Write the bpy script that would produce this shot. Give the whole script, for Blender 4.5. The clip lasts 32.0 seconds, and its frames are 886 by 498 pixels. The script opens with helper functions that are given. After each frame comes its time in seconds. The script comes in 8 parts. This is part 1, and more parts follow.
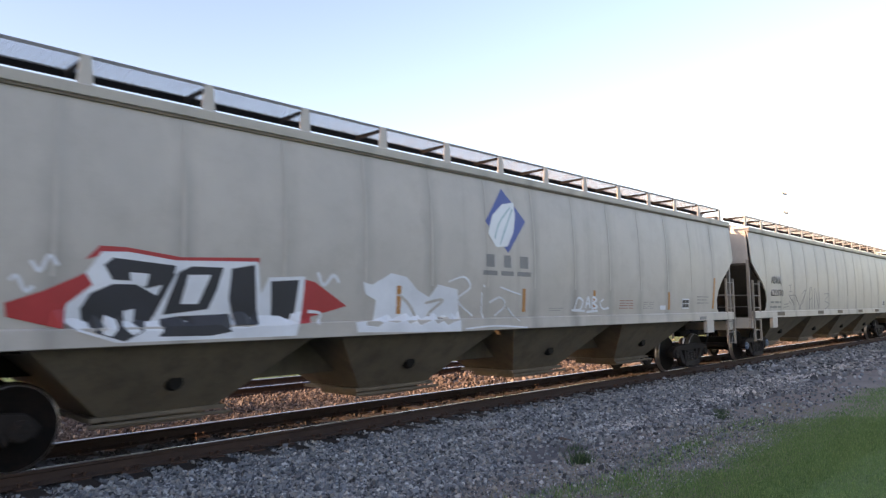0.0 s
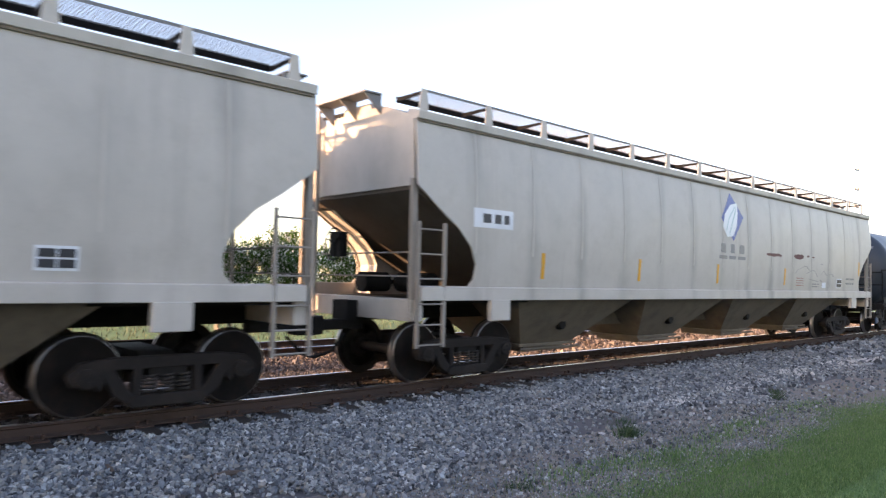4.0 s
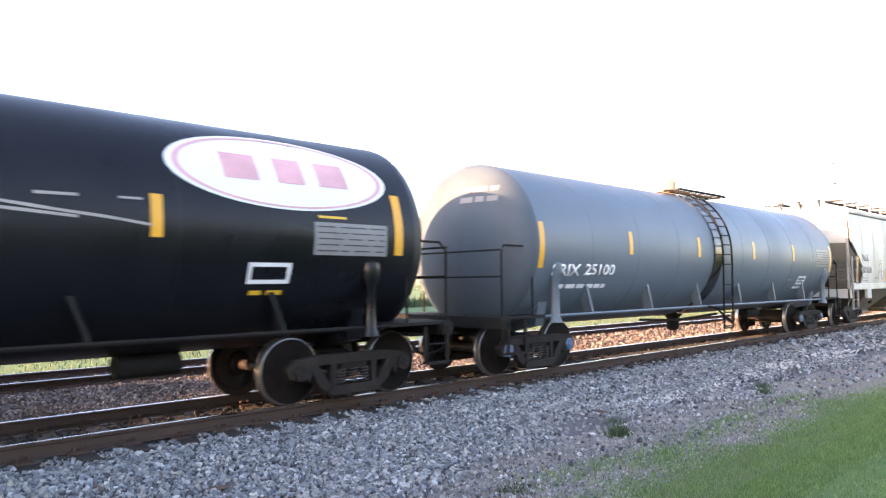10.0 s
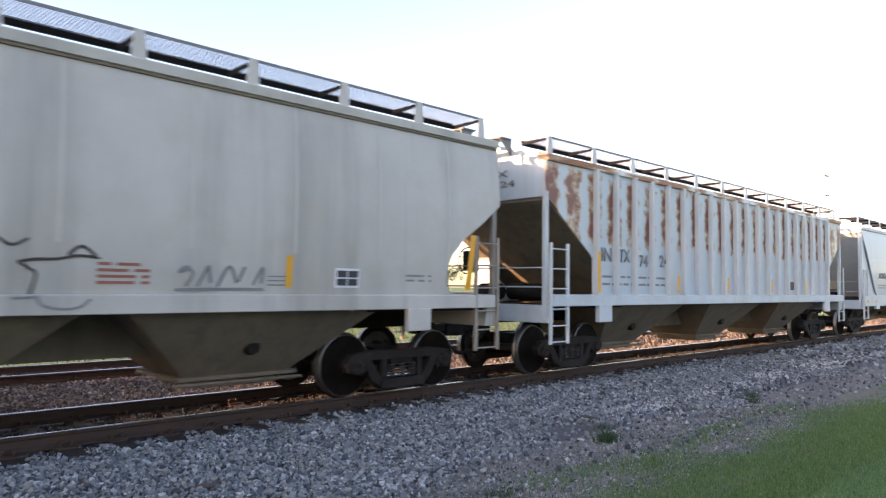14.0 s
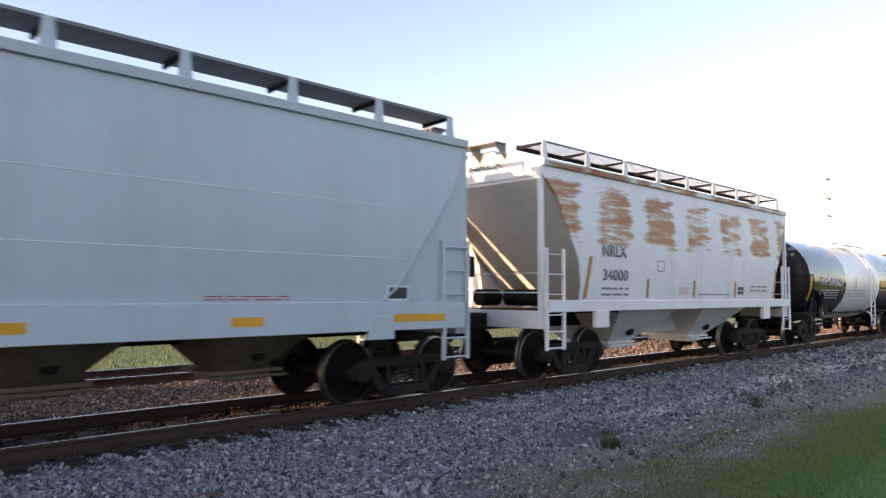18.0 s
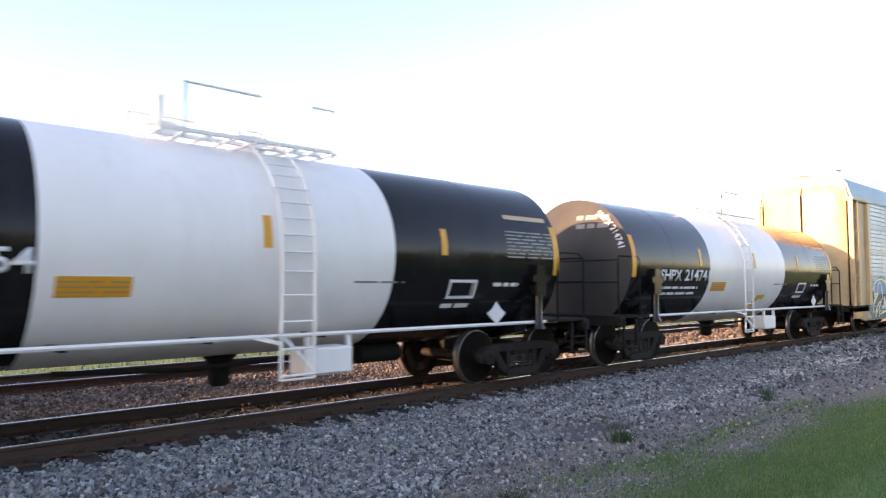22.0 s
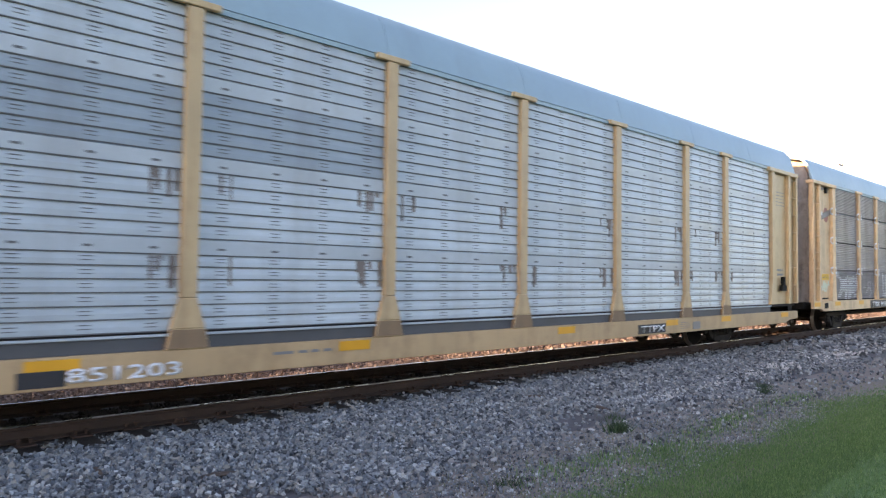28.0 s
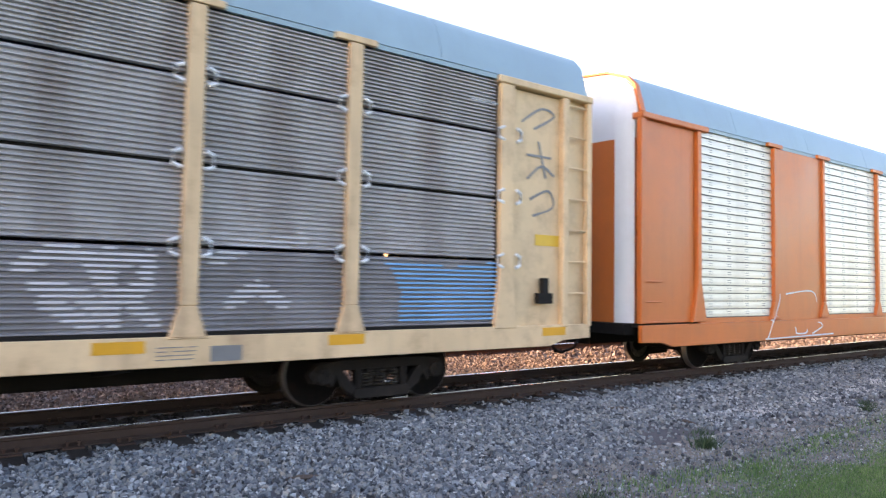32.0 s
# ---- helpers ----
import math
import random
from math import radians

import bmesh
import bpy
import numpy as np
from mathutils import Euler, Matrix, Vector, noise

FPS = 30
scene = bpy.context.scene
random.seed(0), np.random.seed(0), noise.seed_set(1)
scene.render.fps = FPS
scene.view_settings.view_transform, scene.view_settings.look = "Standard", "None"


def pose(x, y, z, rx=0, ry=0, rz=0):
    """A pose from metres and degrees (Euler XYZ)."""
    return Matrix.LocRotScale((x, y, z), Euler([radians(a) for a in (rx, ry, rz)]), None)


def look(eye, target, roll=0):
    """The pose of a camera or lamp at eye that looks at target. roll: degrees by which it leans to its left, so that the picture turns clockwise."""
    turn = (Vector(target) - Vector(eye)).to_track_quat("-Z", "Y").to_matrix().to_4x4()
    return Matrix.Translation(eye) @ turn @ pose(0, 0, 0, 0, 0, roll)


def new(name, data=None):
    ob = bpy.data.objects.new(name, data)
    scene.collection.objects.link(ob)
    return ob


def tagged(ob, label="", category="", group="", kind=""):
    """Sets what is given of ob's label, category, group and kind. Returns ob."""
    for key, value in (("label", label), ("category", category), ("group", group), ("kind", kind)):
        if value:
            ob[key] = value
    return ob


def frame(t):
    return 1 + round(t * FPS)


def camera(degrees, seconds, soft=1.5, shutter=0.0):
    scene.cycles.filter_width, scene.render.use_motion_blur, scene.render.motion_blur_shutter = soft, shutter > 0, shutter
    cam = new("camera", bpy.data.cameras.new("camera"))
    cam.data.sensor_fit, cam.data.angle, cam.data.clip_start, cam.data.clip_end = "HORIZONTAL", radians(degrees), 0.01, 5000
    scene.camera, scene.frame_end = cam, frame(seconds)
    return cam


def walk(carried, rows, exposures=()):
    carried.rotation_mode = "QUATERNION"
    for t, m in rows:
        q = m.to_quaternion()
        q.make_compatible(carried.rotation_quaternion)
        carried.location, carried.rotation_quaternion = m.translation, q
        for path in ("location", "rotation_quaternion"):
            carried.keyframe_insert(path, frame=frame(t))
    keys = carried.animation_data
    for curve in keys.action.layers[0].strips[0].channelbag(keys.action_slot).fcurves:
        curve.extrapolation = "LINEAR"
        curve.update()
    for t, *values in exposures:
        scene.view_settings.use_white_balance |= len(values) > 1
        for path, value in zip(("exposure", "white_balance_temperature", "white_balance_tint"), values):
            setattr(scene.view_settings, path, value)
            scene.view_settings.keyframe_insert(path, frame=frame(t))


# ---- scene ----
# World: x runs along the track (the train comes from +x), y away from the eye, z up from the rail tops.
EYE = (0.0, -9.2, 1.63)
cam = camera(65.0, 32.0, soft=1.25, shutter=0.2)

# seconds, yaw, pitch, roll of the hand-held camera
PATH = [
    (0, -46.66, 5.12, -0.73), (0.5, -45.22, 3.42, 1.52), (1, -43.66, 4.53, 3.58), (1.5, -42.68, 2.26, 1.57),
    (2, -43.51, 1.72, 2.34), (2.5, -42.80, 2.31, 2.30), (3, -43.15, 4.11, 2.67), (3.5, -42.79, 3.03, 1.70),
    (5.5, -41.86, 1.92, 0.79), (6, -41.75, 2.07, 0.04), (6.5, -42.14, 2.34, 0.12), (7, -42.13, 2.37, -0.09),
    (7.5, -42.09, 2.09, -0.18), (8, -42.16, 2.26, 0.06), (8.5, -42.03, 2.32, -0.06), (9, -42.15, 2.53, 0.12),
    (9.5, -42.92, 2.72, -0.31), (10, -43.51, 2.90, -0.59), (10.5, -43.90, 2.95, -0.50), (11, -44.02, 3.23, 0.19),
    (11.5, -43.81, 3.11, 0.06), (12, -46.14, 3.29, 0.52), (12.5, -44.88, 3.30, 1.09), (13, -44.61, 3.32, 1.60),
    (13.5, -44.30, 3.23, 0.75), (14, -44.09, 3.11, 0.71), (14.5, -44.05, 3.19, 0.26), (16.5, -43.91, 3.62, 0.65),
    (17, -43.99, 3.75, 0.55), (17.5, -43.98, 3.76, 0.34), (18, -43.95, 3.64, 0.28), (18.5, -43.95, 3.58, 0.13),
    (19, -43.90, 3.50, 0.13), (19.5, -43.93, 3.51, -0.22), (20, -43.83, 3.51, -0.08), (20.5, -43.75, 3.49, -0.12),
    (21, -43.62, 3.45, -0.08), (21.5, -43.43, 3.28, -0.47), (22, -43.26, 3.25, -0.17), (22.5, -43.06, 3.11, -0.62),
    (23, -42.55, 3.00, 0.31), (23.5, -42.52, 2.73, -0.17), (24, -42.50, 2.44, 0.20), (24.5, -42.28, 2.11, 1.16),
    (26.5, -42.23, 1.69, 0.96), (27, -42.44, 1.73, 1.14), (27.5, -43.49, 1.98, 0.27), (28, -43.23, 2.30, 0.72),
    (28.5, -42.88, 2.57, 0.44), (29, -42.54, 2.77, 0.62), (29.5, -41.87, 3.05, 0.46), (30, -40.89, 3.32, 1.04),
    (30.5, -40.20, 3.44, -0.50), (31, -39.74, 3.49, -0.65), (31.5, -38.40, 3.29, 1.07), (32, -36.70, 2.91, 0.91),
]
# metres that the train has advanced, every half second
ADVANCE = [0.00, 4.66, 9.33, 13.99, 18.65, 23.27, 27.83, 32.38, 36.95, 41.54, 46.16, 50.83, 55.55, 60.32, 65.09, 69.90, 74.67, 79.39, 84.08, 88.75, 93.39, 97.95, 102.55, 107.22, 111.97, 116.77, 121.60, 126.43, 131.25, 136.03, 140.80, 145.56, 150.35, 155.19, 160.11, 165.08, 170.07, 175.09, 180.06, 185.00, 189.95, 194.86, 199.83, 204.82, 209.81, 214.88, 219.98, 225.08, 230.14, 235.17, 240.21, 245.26, 250.32, 255.39, 260.46, 265.54, 270.66, 275.75, 280.87, 286.02, 291.15, 296.25, 301.34, 306.38, 311.43]


# seconds, stops, white balance in kelvin, tint: the camera's own exposure drifts with what fills its picture
LIGHT = [(t, e, 7000, 29) for t, e in ((0.0, 1.6), (1.0, 1.65), (2.0, 1.97), (3.5, 2.05), (6.0, 2.1), (7.0, 2.4), (8.0, 2.75), (10.0, 2.9), (12.0, 2.6), (13.0, 2.3), (14.0, 2.0), (16.5, 1.75),
                                       (17.0, 1.7), (18.0, 1.5), (20.0, 1.32), (21.0, 1.6), (22.0, 1.9), (23.0, 2.0), (24.0, 1.9), (27.0, 2.05), (30.0, 2.12), (31.0, 2.38), (32.0, 2.45))]


def aim(yaw, pitch, roll):
    a, b = radians(yaw), radians(pitch)
    ahead = Vector((-math.sin(a) * math.cos(b), math.cos(a) * math.cos(b), math.sin(b)))
    return look(EYE, Vector(EYE) + ahead, roll)


walk(cam, [(t, aim(yw, pt, rl)) for t, yw, pt, rl in PATH], exposures=LIGHT)

# ---- light: a low sun behind the train, to the left of the picture ----
SUN_AZ = 77.0   # degrees from +y towards -x
SUN_EL = 12.5
world = bpy.data.worlds.new("sky")
scene.world = world
world.use_nodes = True
wn = world.node_tree
sky = wn.nodes.new("ShaderNodeTexSky")
sky.sky_type = "NISHITA"
sky.sun_disc = False
sky.sun_elevation = radians(SUN_EL)
sky.sun_rotation = radians(-SUN_AZ)
sky.air_density, sky.dust_density, sky.ozone_density = 1.0, 1.0, 1.0
wn.links.new(sky.outputs["Color"], wn.nodes["Background"].inputs["Color"])
wn.nodes["Background"].inputs["Strength"].default_value = 0.15
sun_data = bpy.data.lights.new("sun", "SUN")
sun_data.energy, sun_data.angle, sun_data.color = 5.0, radians(0.6), (1.0, 0.66, 0.36)
sun = new("sun", sun_data)
ce = math.cos(radians(SUN_EL))
sun.matrix_world = look((0, 0, 60), Vector((0, 0, 60)) - Vector((-math.sin(radians(SUN_AZ)) * ce, math.cos(radians(SUN_AZ)) * ce, math.sin(radians(SUN_EL)))))


# ---- materials ----
def paint(name, col, rough=0.5, metal=0.0, var=0.12, grain=6.0, streak=0.0, streak_col=(0.08, 0.06, 0.05), bump=0.15,
          dirt=0.0, dirt_col=(0.10, 0.08, 0.06), fine=60.0, per_piece=0.0, streak_x=2.2, stain=0.5, bands=None, smear=()):
    """A weathered surface: two scales of tone, vertical streaks, blotchy dirt and fine relief."""
    m = bpy.data.materials.new(name)
    m.use_nodes = True
    nt = m.node_tree
    N, K = nt.nodes, nt.links.new
    b = N["Principled BSDF"]
    tc = N.new("ShaderNodeTexCoord")

    def noise_at(scale, detail, stretch=None, rough_n=0.6):
        n = N.new("ShaderNodeTexNoise")
        n.inputs["Scale"].default_value, n.inputs["Detail"].default_value, n.inputs["Roughness"].default_value = scale, detail, rough_n
        if stretch:
            mp = N.new("ShaderNodeMapping")
            mp.inputs["Scale"].default_value = stretch
            K(tc.outputs["Object"], mp.inputs["Vector"])
            K(mp.outputs["Vector"], n.inputs["Vector"])
        else:
            K(tc.outputs["Object"], n.inputs["Vector"])
        return n.outputs["Fac"]

    def ranged(src, a, z, lo, hi):
        r = N.new("ShaderNodeMapRange")
        for k, v in zip(("From Min", "From Max", "To Min", "To Max"), (a, z, lo, hi)):
            r.inputs[k].default_value = v
        K(src, r.inputs["Value"])
        return r.outputs["Result"]

    def mixed(fac, a, c, kind="MIX"):
        x = N.new("ShaderNodeMix")
        x.data_type, x.blend_type = "RGBA", kind
        for s, v in ((x.inputs["Factor"], fac), (x.inputs["A"], a), (x.inputs["B"], c)):
            if hasattr(v, "node"):
                K(v, s)
            else:
                s.default_value = v if isinstance(v, float) else (*v[:3], 1)
        return x.outputs["Result"]

    big, small = noise_at(grain * 0.15, 4), noise_at(fine, 3)
    tone = mixed(ranged(big, 0.3, 0.7, 0.0, 1.0), [c * (1 - var) for c in col], [min(1, c * (1 + var)) for c in col])
    tone = mixed(ranged(small, 0.3, 0.7, 0.0, var * 1.2), tone, [c * 0.6 for c in col])
    if streak:
        st = noise_at(streak_x, 5, (1.0, 1.0, 0.06), 0.7)
        tone = mixed(ranged(st, stain, stain + 0.25, 0.0, streak), tone, streak_col)
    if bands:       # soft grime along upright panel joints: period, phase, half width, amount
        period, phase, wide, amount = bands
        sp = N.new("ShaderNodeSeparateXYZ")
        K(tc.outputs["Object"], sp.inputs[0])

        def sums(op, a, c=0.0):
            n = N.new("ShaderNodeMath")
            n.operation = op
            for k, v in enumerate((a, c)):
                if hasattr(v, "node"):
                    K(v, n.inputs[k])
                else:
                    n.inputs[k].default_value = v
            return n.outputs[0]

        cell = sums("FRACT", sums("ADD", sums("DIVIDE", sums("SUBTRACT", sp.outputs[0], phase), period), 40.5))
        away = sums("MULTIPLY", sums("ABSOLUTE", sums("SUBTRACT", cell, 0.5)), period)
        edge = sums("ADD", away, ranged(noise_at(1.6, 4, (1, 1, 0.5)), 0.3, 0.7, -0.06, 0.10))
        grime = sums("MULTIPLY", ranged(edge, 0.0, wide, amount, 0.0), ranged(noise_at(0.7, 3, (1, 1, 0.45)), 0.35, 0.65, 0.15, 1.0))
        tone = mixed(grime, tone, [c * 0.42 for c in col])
        for at, wide, amount, shade in smear:      # single wide stains that run down the side
            off = sums("ABSOLUTE", sums("SUBTRACT", sp.outputs[0], at))
            off = sums("ADD", off, ranged(noise_at(1.1, 5, (1, 1, 0.25)), 0.3, 0.7, -0.25 * wide, 0.35 * wide))
            tone = mixed(sums("MULTIPLY", ranged(off, 0.0, wide, amount, 0.0), ranged(noise_at(0.5, 3, (0.6, 1, 1)), 0.3, 0.7, 0.4, 1.0)), tone, shade)
    if dirt:
        tone = mixed(ranged(noise_at(grain * 0.4, 6, None, 0.7), 0.48, 0.75, 0.0, dirt), tone, dirt_col)
    if per_piece:
        oi = N.new("ShaderNodeObjectInfo")
        tone = mixed(ranged(oi.outputs["Random"], 0, 1, 0.0, per_piece), tone, [c * 0.45 for c in col])
    K(tone, b.inputs["Base Color"])
    b.inputs["Metallic"].default_value = metal
    K(ranged(big, 0.3, 0.7, max(0.05, rough - 0.1), min(1, rough + 0.1)), b.inputs["Roughness"])
    if bump:
        bp = N.new("ShaderNodeBump")
        bp.inputs["Strength"].default_value, bp.inputs["Distance"].default_value = bump, 0.01
        K(small, bp.inputs["Height"])
        K(bp.outputs["Normal"], b.inputs["Normal"])
    m.diffuse_color = (*col, 1)
    return m


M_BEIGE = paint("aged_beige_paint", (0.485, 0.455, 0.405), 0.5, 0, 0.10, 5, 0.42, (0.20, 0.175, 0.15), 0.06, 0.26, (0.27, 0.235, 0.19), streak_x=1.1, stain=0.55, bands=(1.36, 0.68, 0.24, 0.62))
# road dirt on the bays; also colours the shade strip under the chord
M_BEIGE_DIRT_SHADE = paint("road_dirt_and_shade_on_beige", (0.17, 0.14, 0.10), 0.8, 0, 0.2, 8, 0.5, (0.05, 0.04, 0.03), 0.2, 0.5, (0.06, 0.05, 0.04))
M_TILX = paint("streaked_grey_paint", (0.48, 0.47, 0.43), 0.5, 0, 0.10, 5, 0.65, (0.16, 0.155, 0.14), 0.08, 0.3, (0.36, 0.32, 0.22), streak_x=0.8, stain=0.50, bands=(1.36, 0.68, 0.26, 0.4), smear=((-3.5, 0.75, 0.75, (0.13, 0.13, 0.125)), (-0.55, 0.55, 0.40, (0.30, 0.25, 0.14)), (-5.75, 0.4, 0.4, (0.2, 0.19, 0.17)), (6.5, 0.8, 0.35, (0.22, 0.20, 0.16))))
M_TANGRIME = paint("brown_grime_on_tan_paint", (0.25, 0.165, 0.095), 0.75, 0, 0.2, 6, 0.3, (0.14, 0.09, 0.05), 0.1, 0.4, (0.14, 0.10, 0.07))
M_TANSILL = paint("soiled_tan_sill_paint", (0.50, 0.345, 0.185), 0.6, 0, 0.15, 5, 0.4, (0.2, 0.12, 0.06), 0.1, 0.5, (0.24, 0.15, 0.085))
M_SKIRT = paint("dark_grey_skirt", (0.075, 0.08, 0.088), 0.6, 0, 0.2, 6, 0.3, (0.12, 0.12, 0.12), 0.1)
M_WHITE = paint("white_car_paint", (0.76, 0.78, 0.79), 0.45, 0, 0.06, 5, 0.25, (0.4, 0.38, 0.34), 0.05, 0.12, (0.4, 0.36, 0.3))
M_SILVER = paint("pale_grey_car_paint", (0.46, 0.53, 0.58), 0.42, 0, 0.06, 4, 0.22, (0.3, 0.31, 0.32), 0.05, 0.12, (0.3, 0.29, 0.28))
M_BLACK = paint("black_tank_paint", (0.008, 0.008, 0.009), 0.17, 0, 0.2, 4, 0.25, (0.035, 0.035, 0.035), 0.05, 0.2, (0.03, 0.028, 0.026))
M_NAVY = paint("dark_slate_tank_paint", (0.026, 0.036, 0.050), 0.42, 0, 0.2, 4, 0.35, (0.05, 0.05, 0.05), 0.05, 0.3, (0.04, 0.035, 0.03))
M_INK = paint("black_satin_tank_paint", (0.005, 0.006, 0.009), 0.32, 0, 0.2, 4, 0.2, (0.022, 0.022, 0.022), 0.05, 0.2, (0.018, 0.016, 0.015))
M_GREY = paint("grey_tank_paint", (0.088, 0.122, 0.155), 0.5, 0, 0.1, 4, 0.3, (0.10, 0.10, 0.10), 0.05, 0.2, (0.1, 0.09, 0.08))
M_GREYHEAD = paint("dull_grey_tank_head", (0.060, 0.085, 0.110), 0.7, 0, 0.15, 4, 0.3, (0.05, 0.05, 0.05), 0.05, 0.3, (0.05, 0.045, 0.04))
M_DULLHEAD = paint("weathered_black_tank_head", (0.011, 0.011, 0.012), 0.42, 0, 0.25, 4, 0.25, (0.022, 0.02, 0.018), 0.05, 0.25, (0.026, 0.023, 0.02))
M_DUSTHEAD = paint("dusty_black_tank_head", (0.055, 0.055, 0.056), 0.6, 0, 0.2, 4, 0.3, (0.03, 0.028, 0.026), 0.05, 0.3, (0.08, 0.072, 0.062))
for m_, level in ((M_DUSTHEAD, 0.2), (M_DULLHEAD, 0.22), (M_BLACK, 0.30), (M_INK, 0.26)):
    m_.node_tree.nodes["Principled BSDF"].inputs["Specular IOR Level"].default_value = level
M_TANKWHITE = paint("white_tank_paint", (0.81, 0.805, 0.785), 0.4, 0, 0.05, 4, 0.15, (0.45, 0.42, 0.36), 0.04, 0.1, (0.5, 0.46, 0.4))
M_TAN = paint("tan_yellow_rack_paint", (0.55, 0.405, 0.225), 0.5, 0, 0.12, 5, 0.45, (0.24, 0.15, 0.08), 0.08, 0.4, (0.30, 0.17, 0.08))
M_TANOLD = paint("faded_tan_rack_paint", (0.72, 0.515, 0.30), 0.6, 0, 0.12, 5, 0.5, (0.20, 0.12, 0.08), 0.1, 0.5, (0.24, 0.13, 0.07))
M_ORANGE = paint("orange_rack_paint", (0.62, 0.16, 0.03), 0.45, 0, 0.12, 5, 0.25, (0.3, 0.07, 0.02), 0.06, 0.2, (0.3, 0.1, 0.05))
M_GALVDK = paint("dull_galvanised_panel", (0.27, 0.33, 0.37), 0.45, 0.1, 0.12, 6, 0.3, (0.16, 0.17, 0.18), 0.05, 0.15, (0.2, 0.2, 0.2))
M_SLOT = paint("dark_slot_edge", (0.13, 0.135, 0.14), 0.7, 0, 0.2, 8)
M_GALVFLAT = paint("plain_galvanised_band", (0.42, 0.48, 0.515), 0.45, 0.05, 0.12, 6, 0.25, (0.22, 0.22, 0.22), 0.05, 0.2, (0.28, 0.26, 0.24))
M_OLDDOOR = paint("grey_door_with_rust", (0.33, 0.29, 0.26), 0.7, 0, 0.25, 8, 0.6, (0.10, 0.06, 0.04), 0.1, 0.85, (0.07, 0.045, 0.035))
M_STAIN = paint("brown_water_stain", (0.20, 0.17, 0.15), 0.7, 0, 0.25, 8)
M_GALV = paint("galvanised_panel", (0.45, 0.525, 0.565), 0.38, 0.05, 0.16, 6, 0.35, (0.25, 0.24, 0.23), 0.05, 0.15, (0.3, 0.28, 0.26), per_piece=0.25)
M_GALVOLD = paint("dark_weathered_panel", (0.43, 0.42, 0.425), 0.48, 0.1, 0.25, 6, 0.45, (0.10, 0.075, 0.065), 0.08, 0.5, (0.20, 0.13, 0.10), per_piece=0.35)
M_GALVLOW = paint("overpainted_dark_panel", (0.25, 0.24, 0.25), 0.55, 0.05, 0.25, 6, 0.4, (0.10, 0.08, 0.075), 0.08, 0.5, (0.34, 0.33, 0.34))
M_ROOFGALV = paint("galvanised_roof", (0.25, 0.365, 0.42), 0.5, 0.1, 0.10, 4, 0.18, (0.16, 0.20, 0.22), 0.05, 0.12, (0.17, 0.22, 0.24))
M_GALVWARM = paint("bright_slatted_panel", (0.66, 0.62, 0.52), 0.42, 0.3, 0.12, 6, 0.3, (0.35, 0.3, 0.22), 0.05)
# dark brown tone for the slope sheets of the beige hoppers
M_SLOPEBROWN = paint("dark_brown_slope_sheet", (0.10, 0.085, 0.07), 0.85, 0, 0.25, 8, 0.3, (0.02, 0.018, 0.015), 0.15, 0.4, (0.09, 0.07, 0.05))
M_GRATE = paint("dull_steel_grating", (0.20, 0.20, 0.20), 0.6, 0.2, 0.15, 8)
M_UNDER = paint("black_underframe", (0.010, 0.009, 0.008), 0.8, 0, 0.3, 8, 0, bump=0.2, dirt=0.5, dirt_col=(0.026, 0.020, 0.016))
M_BOGIE = paint("dusty_cast_steel", (0.019, 0.016, 0.0145), 0.8, 0.0, 0.3, 8, 0, bump=0.25, dirt=0.6, dirt_col=(0.042, 0.032, 0.026))
M_WHEEL = paint("wheel_steel", (0.017, 0.014, 0.013), 0.7, 0.1, 0.3, 8, bump=0.15, dirt=0.5, dirt_col=(0.055, 0.034, 0.024))
M_TREAD = paint("polished_tread_steel", (0.30, 0.28, 0.26), 0.38, 0.9, 0.1, 8, bump=0.05)
M_CAPBLUE = paint("blue_bearing_cap", (0.07, 0.13, 0.23), 0.45, 0.1, 0.15, 8)
for m_ in (M_UNDER, M_BOGIE, M_WHEEL):
    m_.node_tree.nodes["Principled BSDF"].inputs["Specular IOR Level"].default_value = 0.22
M_SPRING = paint("spring_steel", (0.03, 0.025, 0.021), 0.7, 0.1, 0.2, 8)
M_YEL = paint("yellow_reflective_strip", (0.75, 0.36, 0.02), 0.4, 0, 0.1, 8, 0.2, (0.3, 0.17, 0.05), 0.05)
M_OLDSTRIP = paint("faded_orange_strip", (0.46, 0.20, 0.05), 0.5, 0, 0.15, 8, 0.4, (0.3, 0.2, 0.12), 0.05)
# ladder paint, darker than the car sides
M_LADDER = paint("dark_beige_ladder_paint", (0.26, 0.235, 0.205), 0.6, 0, 0.2, 8, 0.4, (0.1, 0.08, 0.06), 0.1)
M_LETWHITE = paint("white_lettering", (0.72, 0.73, 0.74), 0.5, 0, 0.08, 9)
M_LETBLACK = paint("dark_lettering", (0.035, 0.035, 0.04), 0.5, 0, 0.15, 9)
M_LETGREY = paint("faded_grey_lettering", (0.20, 0.20, 0.20), 0.5, 0, 0.15, 9)
M_LETPALE = paint("worn_grey_lettering", (0.30, 0.29, 0.27), 0.55, 0, 0.2, 9)
M_LETYEL = paint("yellow_lettering", (0.72, 0.43, 0.03), 0.5, 0, 0.1, 9)
M_BLUE = paint("blue_emblem", (0.03, 0.07, 0.30), 0.45, 0, 0.1, 9)
M_OVALPALE = paint("whitish_emblem", (0.72, 0.76, 0.78), 0.45, 0, 0.06, 9)
M_LEAFGREEN = paint("pale_green_emblem", (0.30, 0.46, 0.48), 0.45, 0, 0.08, 9)
M_RED = paint("red_spray_paint", (0.45, 0.04, 0.04), 0.5, 0, 0.15, 9)
M_FADEDRED = paint("faded_red_paint", (0.36, 0.13, 0.10), 0.6, 0, 0.2, 9)
